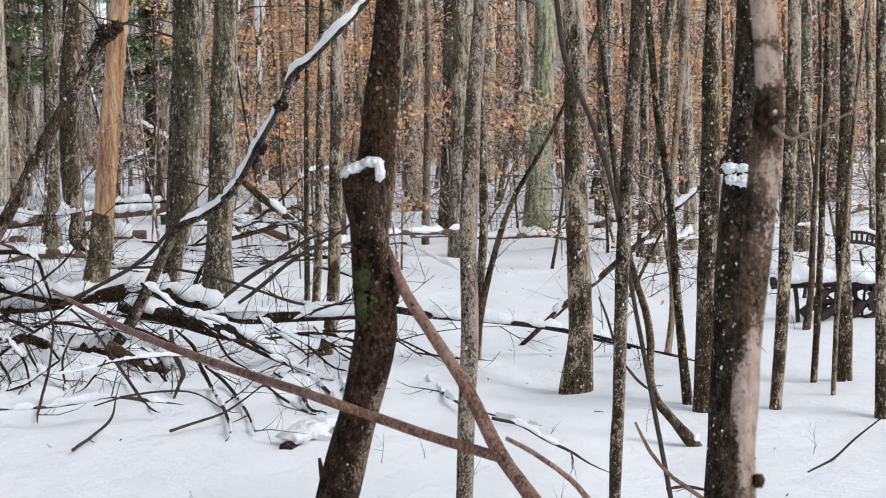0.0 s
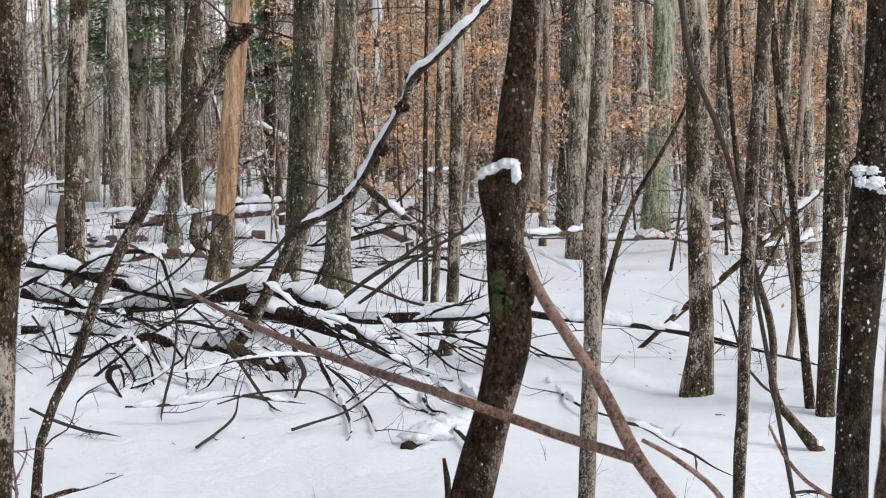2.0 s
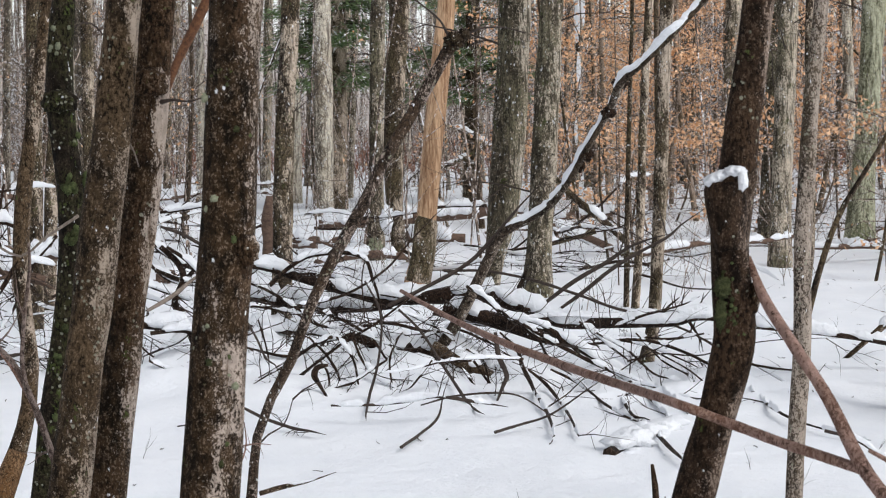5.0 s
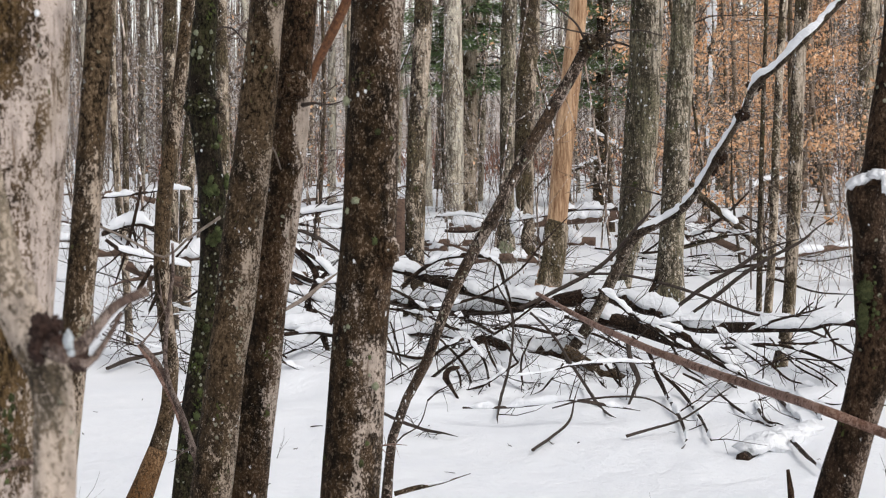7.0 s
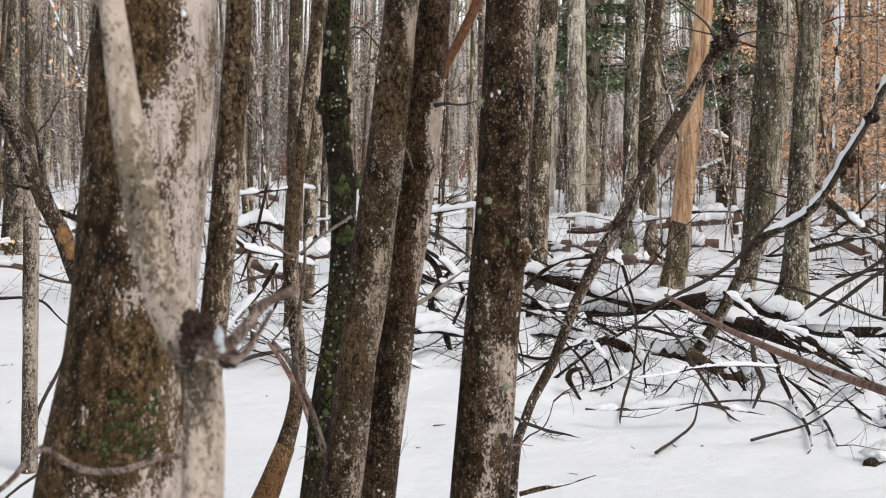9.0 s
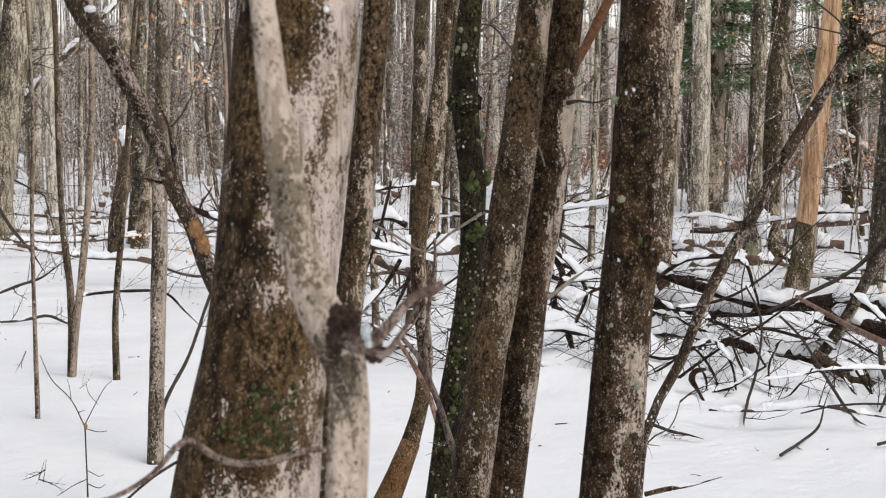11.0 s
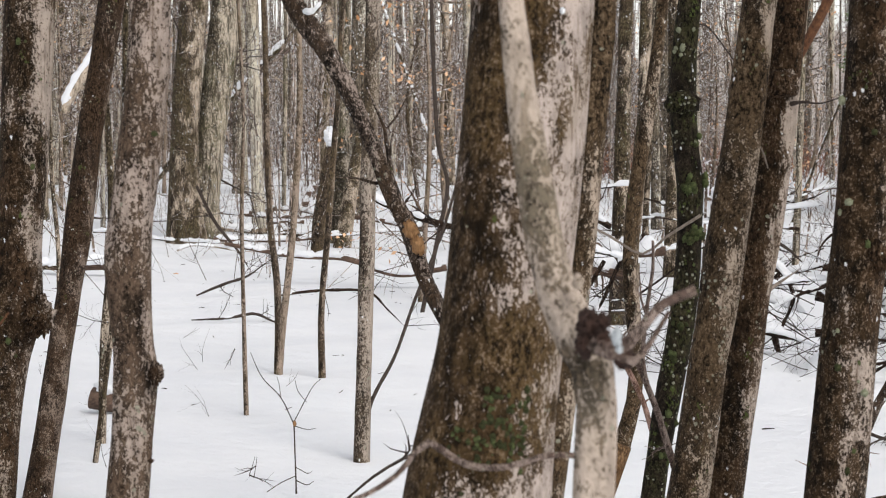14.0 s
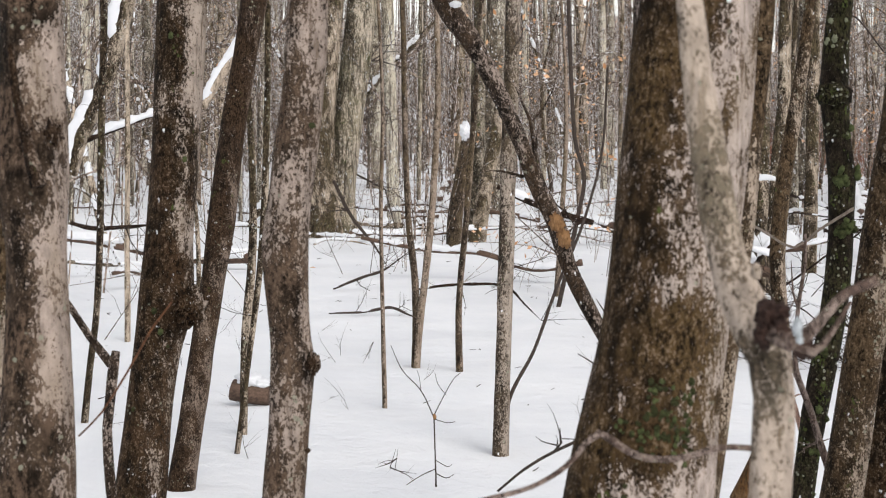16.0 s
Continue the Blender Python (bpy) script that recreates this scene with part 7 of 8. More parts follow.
branch('wet dark fallen branch in the brush pile, snow along it', 'black', [(-1.085, 10.869, 0.365, 0.0059), (-0.923, 10.882, 0.232, 0.0072), (-0.793, 10.892, 0.132, 0.0059)], snow=0.02, cover=0.62, twigs=3, reach=0.22)
branch('wet dark fallen branch in the brush pile, snow along it', 'black', [(-0.753, 10.807, 0.306, 0.0052), (-0.593, 10.817, 0.141, 0.0059), (-0.400, 10.835, 0.041, 0.0046)], snow=0.01, cover=0.62, twigs=3, reach=0.22)
branch('wet dark fallen branch in the brush pile, snow along it', 'black', [(-0.374, 11.156, 0.268, 0.0060), (-0.574, 11.129, 0.237, 0.0080), (-0.772, 11.105, 0.256, 0.0067)], snow=0.03, cover=0.62, twigs=3, reach=0.22)
branch('wet dark fallen branch in the brush pile, snow along it', 'black', [(-1.183, 10.848, 0.235, 0.0059), (-0.988, 10.875, 0.265, 0.0072), (-0.727, 10.906, 0.229, 0.0066), (-0.467, 10.933, 0.127, 0.0059)], snow=0.02, cover=0.62, twigs=3, reach=0.22)
branch('wet dark fallen branch in the brush pile, snow along it', 'black', [(-1.463, 10.723, 0.413, 0.0059), (-1.334, 10.733, 0.314, 0.0072), (-1.238, 10.735, 0.150, 0.0065), (-1.142, 10.743, 0.084, 0.0052)], snow=0.03, cover=0.62, twigs=3, reach=0.22)
branch('wet dark fallen branch in the brush pile, snow along it', 'black', [(-1.708, 10.372, 0.162, 0.0051), (-1.615, 10.376, 0.035, 0.0063), (-1.537, 10.278, 0.017, 0.0050)], snow=0.01, cover=0.62, twigs=3, reach=0.22)
branch('wet dark fallen branch in the brush pile, snow along it', 'black', [(-1.692, 10.481, 0.245, 0.0051), (-1.597, 10.489, 0.180, 0.0064), (-1.550, 10.484, 0.020, 0.0058)], snow=0.01, cover=0.62, twigs=3, reach=0.22)
branch('wet dark fallen branch in the brush pile, snow along it', 'black', [(-1.848, 10.256, 0.208, 0.0050), (-1.942, 10.236, 0.084, 0.0057), (-1.973, 10.230, 0.053, 0.0044)], snow=0.01, cover=0.62, twigs=3, reach=0.22)
branch('wet dark fallen branch in the brush pile, snow along it', 'black', [(-0.862, 10.472, 0.025, 0.0057), (-0.704, 10.494, 0.054, 0.0070), (-0.476, 10.298, 0.020, 0.0074), (-0.381, 10.207, 0.018, 0.0055)], snow=0.01, cover=0.62, twigs=3, reach=0.22)
branch('wet dark fallen branch in the brush pile, snow along it', 'black', [(-0.172, 10.770, 0.148, 0.0052), (0.019, 10.793, 0.114, 0.0065), (0.179, 10.812, 0.096, 0.0052)], snow=0.0, cover=0.62, twigs=3, reach=0.22)
branch('wet dark fallen branch in the brush pile, snow along it', 'black', [(-0.366, 10.854, 0.268, 0.0046), (-0.109, 10.879, 0.135, 0.0059), (0.115, 10.789, 0.017, 0.0052)], snow=0.01, cover=0.62, twigs=3, reach=0.22)
branch('wet dark fallen branch in the brush pile, snow along it', 'black', [(-2.889, 10.439, 0.409, 0.0045), (-2.842, 10.434, 0.248, 0.0052), (-2.827, 10.430, 0.151, 0.0039)], snow=0.0, cover=0.62, twigs=3, reach=0.22)
branch('wet dark fallen branch in the brush pile, snow along it', 'black', [(-2.403, 11.127, 0.714, 0.0034), (-2.421, 11.116, 0.578, 0.0041), (-2.405, 11.105, 0.374, 0.0041)], snow=0.0, cover=0.62, twigs=3, reach=0.22)
branch('wet dark fallen branch in the brush pile, snow along it', 'black', [(-2.277, 10.824, 0.469, 0.0053), (-2.080, 10.845, 0.400, 0.0066), (-1.884, 10.864, 0.299, 0.0059)], snow=0.02, cover=0.62, twigs=3, reach=0.22)
stump_end = branch('half-buried dark log end under a snow cap', 'rotten', [(-6.278, 7.982, 0.086, 0.0602), (-6.172, 8.022, 0.071, 0.0632), (-6.085, 8.055, 0.058, 0.0572)], name='log_end', category='log', group='logs', sides=14)
blob('snow_cap', 'snow_cap', (-6.214, 8.006, 0.146), (0.100, 0.100, 0.075), stump_end, 'rounded snow cap', rough=0.35, lumps=2.2, seed=0.0)
blob('snow_cap', 'snow_cap', (-6.172, 8.022, 0.136), (0.120, 0.120, 0.085), stump_end, '', rough=0.35, lumps=2.2, seed=1.0)
blob('snow_cap', 'snow_cap', (-6.126, 8.040, 0.126), (0.110, 0.110, 0.060), stump_end, '', rough=0.35, lumps=2.2, seed=2.0)
branch('thin bare twig reaching across the clump', 'twig', [(-2.003, 5.120, 1.789, 0.0022), (-1.941, 5.140, 1.805, 0.0027), (-1.861, 5.158, 1.706, 0.0022)], category='twig', name='thin_twig', group='near twigs')
branch('small bare twig on a thick trunk', 'pale_twig', [(-1.199, 3.251, 1.486, 0.0012), (-1.187, 3.253, 1.460, 0.0015), (-1.179, 3.253, 1.434, 0.0012)], category='twig', name='thin_twig', group='near twigs')
blob('knot', 'black', (-0.809, 10.392, 1.727), (0.0803, 0.0494, 0.0618), bent_tree, 'dark knot', rough=0.5, lumps=3.0, seed=0.0)
blob('knot', 'black', (-0.881, 10.501, 1.569), (0.0750, 0.0500, 0.0563), bent_tree, '', rough=0.5, lumps=3.0, seed=1.0)
blob('knot', 'black', (-0.907, 10.620, 1.545), (0.0443, 0.0506, 0.0316), bent_tree, '', rough=0.5, lumps=3.0, seed=2.0)
blob('knot', 'black', (-1.018, 10.725, 1.337), (0.0639, 0.0512, 0.0831), bent_tree, '', rough=0.5, lumps=3.0, seed=3.0)
blob('knot', 'black', (-1.076, 10.841, 1.271), (0.0582, 0.0517, 0.0776), bent_tree, '', rough=0.5, lumps=3.0, seed=4.0)
tree('dark crooked thin stem in the wood', 'twig', [(-7.177, 13.736, 0.396, 0.0185), (-7.125, 13.793, 0.743, 0.0185), (-7.089, 13.839, 1.066, 0.0167), (-7.163, 13.818, 1.366, 0.0167), (-7.201, 13.827, 1.782, 0.0167), (-7.233, 13.844, 2.243, 0.0167)], limbs=3, twigs=3, clear=3.2, height=6.0)
# a tangle of snowy wood beyond the trunk clump
branch('snowy dark branch in a tangle of fallen wood', 'black', [(-5.210, 11.652, 0.916, 0.0112), (-5.064, 11.678, 0.783, 0.0137), (-4.898, 11.711, 0.688, 0.0137), (-4.788, 11.726, 0.517, 0.0112)], snow=0.03, cover=0.85, twigs=2)
branch('snowy dark branch in a tangle of fallen wood', 'black', [(-4.860, 11.545, 1.163, 0.0086), (-4.913, 11.516, 0.905, 0.0110), (-4.984, 11.483, 0.647, 0.0110)], snow=0.0, cover=0.85, twigs=2)
branch('snowy dark branch in a tangle of fallen wood', 'black', [(-4.710, 11.342, 0.659, 0.0144), (-4.816, 11.306, 0.478, 0.0144), (-4.939, 11.267, 0.334, 0.0108)], snow=0.04, cover=0.85, twigs=2)
branch('snowy dark branch in a tangle of fallen wood', 'black', [(-4.534, 11.600, 0.827, 0.0122), (-4.678, 11.555, 0.644, 0.0147), (-4.785, 11.513, 0.386, 0.0147)], snow=0.03, cover=0.85, twigs=2)
branch('snowy dark branch in a tangle of fallen wood', 'black', [(-3.902, 11.321, 0.557, 0.0118), (-3.727, 11.357, 0.484, 0.0142), (-3.518, 11.402, 0.410, 0.0130)], snow=0.05, cover=0.85, twigs=2)
branch('snowy dark branch in a tangle of fallen wood', 'black', [(-3.895, 11.534, 0.649, 0.0120), (-3.753, 11.561, 0.539, 0.0144), (-3.540, 11.609, 0.500, 0.0132)], snow=0.05, cover=0.85, twigs=2)
branch('snowy dark branch in a tangle of fallen wood', 'black', [(-3.403, 11.015, 0.377, 0.0103), (-3.504, 10.983, 0.240, 0.0126), (-3.638, 10.947, 0.172, 0.0103)], snow=0.03, cover=0.85, twigs=2)
branch('snowy dark branch in a tangle of fallen wood', 'black', [(-3.581, 10.547, 0.152, 0.0077), (-3.450, 10.574, 0.084, 0.0099), (-3.214, 10.361, 0.017, 0.0075)], snow=0.02, cover=0.85, twigs=2)
branch('snowy dark branch in a tangle of fallen wood', 'black', [(-3.948, 11.953, 0.959, 0.0112), (-3.801, 11.989, 0.976, 0.0137), (-3.655, 12.025, 1.000, 0.0112)], snow=0.04, cover=0.85, twigs=2)
branch('snowy dark branch in a tangle of fallen wood', 'black', [(-3.084, 11.315, 0.670, 0.0116), (-3.221, 11.276, 0.566, 0.0139), (-3.392, 11.231, 0.497, 0.0116)], snow=0.05, cover=0.85, twigs=2)
branch('snowy dark branch in a tangle of fallen wood', 'black', [(-5.557, 12.506, 1.055, 0.0093), (-5.361, 12.553, 1.073, 0.0106), (-5.087, 12.620, 1.110, 0.0093)], snow=0.03, cover=0.85, twigs=2)
branch('snowy dark branch in a tangle of fallen wood', 'black', [(-4.958, 11.176, 0.834, 0.0120), (-4.853, 11.203, 0.761, 0.0144), (-4.643, 11.263, 0.706, 0.0144)], snow=0.05, cover=0.85, twigs=2)
branch('snowy dark branch in a tangle of fallen wood', 'black', [(-3.718, 11.122, 0.640, 0.0139), (-3.549, 11.169, 0.569, 0.0151), (-3.380, 11.221, 0.585, 0.0128)], snow=0.06, cover=0.85, twigs=2)
branch('snowy dark branch in a tangle of fallen wood', 'black', [(-3.654, 10.804, 0.285, 0.0136), (-3.457, 10.865, 0.301, 0.0159), (-3.259, 10.922, 0.249, 0.0136)], snow=0.07, cover=0.85, twigs=2)
branch('snowy dark branch in a tangle of fallen wood', 'black', [(-3.713, 11.341, 0.768, 0.0106), (-3.574, 11.376, 0.660, 0.0130), (-3.469, 11.397, 0.481, 0.0130), (-3.535, 11.363, 0.267, 0.0106)], snow=0.05, cover=0.85, twigs=2)
plastered_tree = tree('far trunk plastered with blown snow', 'grey', [(-3.112, 32.021, 0.000, 0.0654), (-3.065, 32.139, 1.727, 0.0616), (-3.008, 32.277, 3.742, 0.0616)], limbs=6, twigs=2, clear=4.5, height=8.1)
patch('snow_plaster', 'snow_cap', (-3.030, 32.246, 3.262), (-0.000, -0.000), 0.0769, -1.968, 0.0962, 0.8656, plastered_tree, 'blown snow on the bark', seed=0.0, lift=0.02)
patch('snow_plaster', 'snow_cap', (-3.024, 32.260, 3.454), (-0.000, -0.000), 0.0769, -0.685, 0.0866, 0.5771, plastered_tree, '', seed=1.0, lift=0.02)
patch('snow_plaster', 'snow_cap', (-3.055, 32.187, 2.399), (-0.000, -0.000), 0.0769, -1.286, 0.0769, 0.6733, plastered_tree, '', seed=2.0, lift=0.02)
patch('snow_plaster', 'snow_cap', (-3.085, 32.118, 1.391), (-0.000, -0.000), 0.0769, -1.459, 0.0577, 0.4809, plastered_tree, '', seed=3.0, lift=0.02)

# ---- ground ----


def ground_height(x, y):
    near = math.exp(-((x + 3) ** 2 + (y - 10) ** 2) / 900)
    h = 0.05 * noise.noise((x * 0.45, y * 0.45, 3.0)) + 0.035 * noise.noise((x * 1.5, y * 1.1, 7.0)) + 0.012 * noise.noise((x * 3.7, y * 3.1, 1.0))
    a, c = (-3.12, 10.90), (-0.27, 10.76)
    u = min(1.0, max(0.0, ((x - a[0]) * (c[0] - a[0]) + (y - a[1]) * (c[1] - a[1])) / ((c[0] - a[0]) ** 2 + (c[1] - a[1]) ** 2)))
    d2 = (x - a[0] - u * (c[0] - a[0])) ** 2 + (y - a[1] - u * (c[1] - a[1])) ** 2
    heap = 0.26 * math.exp(-d2 / 0.34) * (1 - 0.60 * u) * (0.72 + 1.1 * noise.noise((x * 2.6, y * 2.6, 5.0)) + 0.5 * noise.noise((x * 6.5, y * 6.5, 2.0)))
    return h * (0.4 + 0.6 * near) - 0.01 + heap


def ground_sheet():
    """One sheet of snow: fine near the clearing, reaching the horizon."""
    xs = np.concatenate([-np.geomspace(900, 32, 22), np.concatenate([np.arange(-30, -4, 0.22), np.arange(-4, 2, 0.08), np.arange(2, 12.01, 0.22)]), np.geomspace(13.5, 900, 24)])
    ys = np.concatenate([-np.geomspace(900, 5, 18), np.concatenate([np.arange(-3, 9, 0.22), np.arange(9, 13, 0.08), np.arange(13, 32.01, 0.22)]), np.geomspace(33.5, 1500, 28)])
    nx, ny = len(xs), len(ys)
    verts = [(x, y, ground_height(x, y)) for y in ys for x in xs]
    faces = [(j * nx + i, j * nx + i + 1, (j + 1) * nx + i + 1, (j + 1) * nx + i) for j in range(ny - 1) for i in range(nx - 1)]
    ob = new("ground", mesh_of("ground", [(verts, faces)], "snow"))
    tagged(ob, "undisturbed white snow over a level forest floor", "snow", kind="structure")


ground_sheet()

# ---- the wood behind ----


def sector(rng, near, far, a0=-15.0, a1=47.0, power=0.5):
    a = radians(rng.uniform(a0, a1))
    d = (near ** (1 / power) + rng.random() * (far ** (1 / power) - near ** (1 / power))) ** power
    return -math.sin(a) * d, math.cos(a) * d, d


def background_trees():
    rng = np.random.default_rng(77)
    kinds = []
    for k in range(10):
        r = 0.035 + 0.014 * k
        lean = rng.normal(0, 0.25, 2)
        pts = [(0, 0, -0.1, r * 1.25), (0, 0, 0.25, r), (lean[0] * 0.3, lean[1] * 0.3, 2.5, r * 0.92), (lean[0] * 0.8, lean[1] * 0.8, 6, r * 0.75), (lean[0], lean[1], 11, r * 0.35)]
        ob = root("tree", (0, 0, 0), "bare grey-brown forest tree standing in snow", "tree", "trees of the far wood")
        piece("trunk", mesh_of("trunk", [tube_data(pts, 9, 0.4, 0.05)], "brown" if k in (1, 6) else "hazed_grey"), ob)
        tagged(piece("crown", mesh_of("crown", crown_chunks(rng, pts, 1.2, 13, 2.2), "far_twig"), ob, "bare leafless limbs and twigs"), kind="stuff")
        kinds.append(ob)
    taken = []
    placed = 0
    while placed < 170:
        x, y, d = sector(rng, 27, 75, power=0.6)
        if d < 38 and 0.05 < -x / y < 0.34 and rng.random() < 0.75:
            continue
        if any((x - q[0]) ** 2 + (y - q[1]) ** 2 < 1.2 for q in taken):
            continue
        taken.append((x, y))
        m = pose(x, y, 0, 0, 0, rng.uniform(0, 360)) @ Matrix.Scale(rng.uniform(0.8, 1.25), 4)
        k = kinds[int(rng.integers(0, 10))]
        if placed < 10:
            kinds[placed].matrix_basis = pose(x, y, 0, 0, 0, rng.uniform(0, 360))
        else:
            c = copy_thing(k, pose(x, y, 0, 0, 0, rng.uniform(0, 360)))
            s = rng.uniform(0.8, 1.25)
            c.scale = (s, s, s)
        placed += 1


background_trees()


def far_woods():
    rng = np.random.default_rng(5)
    stems, twigs = [], []
    for _ in range(1100):
        x, y, d = sector(rng, 58, 140, -18, 50, 0.6)
        r = rng.choice([0.03, 0.05, 0.08, 0.13, 0.2], p=[0.34, 0.32, 0.22, 0.09, 0.03])
        l1, l2 = rng.normal(0, 0.5, 2)
        stems.append(tube_data([(x, y, -0.2, r * 1.1), (x + l1 * 0.3, y, 4, r * 0.9), (x + l1, y + l2, 13, r * 0.45)], 5, 2.0, 0.04, False))
        for _ in range(4):
            z = rng.uniform(0.8, 9)
            a = rng.uniform(0, 6.28)
            twigs += twig_chunks(rng, (x + l1 * z / 14, y, z), (math.cos(a), math.sin(a), rng.uniform(-0.1, 0.9)), rng.uniform(1.0, 3.2), 0.012, 1)
    brown = []
    for _ in range(520):
        x, y, d = sector(rng, 66, 135, 18, 52, 0.6)
        r = rng.choice([0.03, 0.05, 0.08, 0.12], p=[0.36, 0.34, 0.2, 0.1])
        l1, l2 = rng.normal(0, 0.5, 2)
        brown.append(tube_data([(x, y, -0.2, r * 1.1), (x + l1 * 0.3, y, 4, r * 0.9), (x + l1, y + l2, 13, r * 0.45)], 5, 2.0, 0.04, False))
    ob = new("brown_stems", mesh_of("brown_stems", brown, "far_brown"))
    tagged(ob, "crowded brown bare stems of the western wood", "woods", kind="stuff")
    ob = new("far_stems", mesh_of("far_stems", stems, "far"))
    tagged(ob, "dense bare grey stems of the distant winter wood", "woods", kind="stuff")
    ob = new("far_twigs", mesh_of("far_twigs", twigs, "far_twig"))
    tagged(ob, "tangle of fine bare twigs in the distant wood", "woods", kind="stuff")


far_woods()


def undergrowth():
    rng = np.random.default_rng(9)
    chunks = []
    for _ in range(520):
        x, y, d = sector(rng, 12, 42, power=0.6)
        if d < 19 and rng.random() < (0.85 if x < -0.3 * y else 0.6):
            continue
        for _ in range(int(rng.integers(1, 4))):
            chunks += twig_chunks(rng, (x + rng.normal(0, 0.15), y + rng.normal(0, 0.15), -0.03), (rng.normal(0, 0.35), rng.normal(0, 0.35), 1), rng.uniform(0.4, 1.6), 0.0045, 1)
    ob = new("undergrowth", mesh_of("undergrowth", chunks, "far_brown"))
    tagged(ob, "thin bare shrub stems poking through the snow", "shrubs", kind="stuff")
    brush = []
    for _ in range(2000):
        x, y, d = sector(rng, 56, 80, -16, 22)
        brush += twig_chunks(rng, (x, y, -0.05), (rng.normal(0, 0.4), rng.normal(0, 0.4), 1), rng.uniform(0.9, 2.2), 0.018, 1)
    ob = new("red_brush", mesh_of("red_brush", brush, "brush"))
    tagged(ob, "reddish-brown bare brush along the far edge", "shrubs", kind="stuff")


undergrowth()


def middle_clutter():
    """Snowy fallen poles and thin young stems between the clearing and the far wood."""
    rng = np.random.default_rng(44)
    for _ in range(64):
        x, y, d = sector(rng, 17, 36, -13, 44, 0.7)
        a = rng.uniform(0, 6.283)
        ln = rng.uniform(0.8, 3.2)
        r = rng.choice((0.012, 0.02, 0.035, 0.06))
        lift = rng.uniform(0.0, 0.5)
        way = np.array((math.cos(a), math.sin(a) * 0.6, lift * rng.uniform(-0.3, 0.6)))
        q = np.array((x, y, 0.04 + lift * 0.5))
        pts = []
        for i in range(5):
            pts.append((q[0], q[1], max(q[2], 0.02), r * (1 - 0.12 * i)))
            q = q + (way + rng.normal(0, 0.09, 3)) * ln / 4
        branch("snow-laden fallen pole in the winter wood", "brown" if r < 0.03 else "rotten", pts, snow=0.015 + r * 0.8, cover=rng.uniform(0.75, 1.0), twigs=int(rng.integers(0, 3)), sides=7, reach=0.6, wide=1.1)
    for _ in range(16):
        x, y, d = sector(rng, 22, 48, -13, 44, 0.7)
        a = rng.uniform(0, 6.283)
        ln = rng.uniform(3.0, 7.0)
        r = rng.uniform(0.02, 0.06)
        way = np.array((math.cos(a), math.sin(a) * 0.5, rng.uniform(0.6, 1.6)))
        way /= np.linalg.norm(way)
        pts = [(x + way[0] * ln * u, y + way[1] * ln * u, -0.03 + way[2] * ln * u - 0.3 * u * u, r * (1 - 0.6 * u)) for u in (0, 0.35, 0.7, 1)]
        branch("thin dead pole leaning in the winter wood", "brown", pts, snow=0.02 + r * 0.4, cover=0.7, twigs=2, sides=7, reach=0.8, steep=0.3, name="leaning_pole", category="pole", group="leaning poles")
    ch = []
    for _ in range(260):
        x, y, d = sector(rng, 15, 60, -14, 46, 0.6)
        r = rng.uniform(0.006, 0.018) * (0.6 + d / 50)
        h = rng.uniform(2.0, 7.0)
        ch += twig_chunks(rng, (x, y, -0.05), (rng.normal(0, 0.07), rng.normal(0, 0.07), 1), h, r, 2, 4, 0.05)
    ob = new("young_stems", mesh_of("young_stems", ch, "far_twig"))
    tagged(ob, "thicket of thin bare young stems and side twigs", "saplings", kind="stuff")
    ch = []
    for _ in range(230):
        x, y, d = sector(rng, 38, 90, 20, 50, 0.6)
        r = rng.uniform(0.008, 0.03) * (0.6 + d / 50)
        ch += twig_chunks(rng, (x, y, -0.05), (rng.normal(0, 0.06), rng.normal(0, 0.06), 1), rng.uniform(3.0, 8.0), r, 2, 4, 0.05)
    ob = new("brown_thicket", mesh_of("brown_thicket", ch, "far_brown"))
    tagged(ob, "thicket of brown bare young stems in the wood", "saplings", kind="stuff")


middle_clutter()


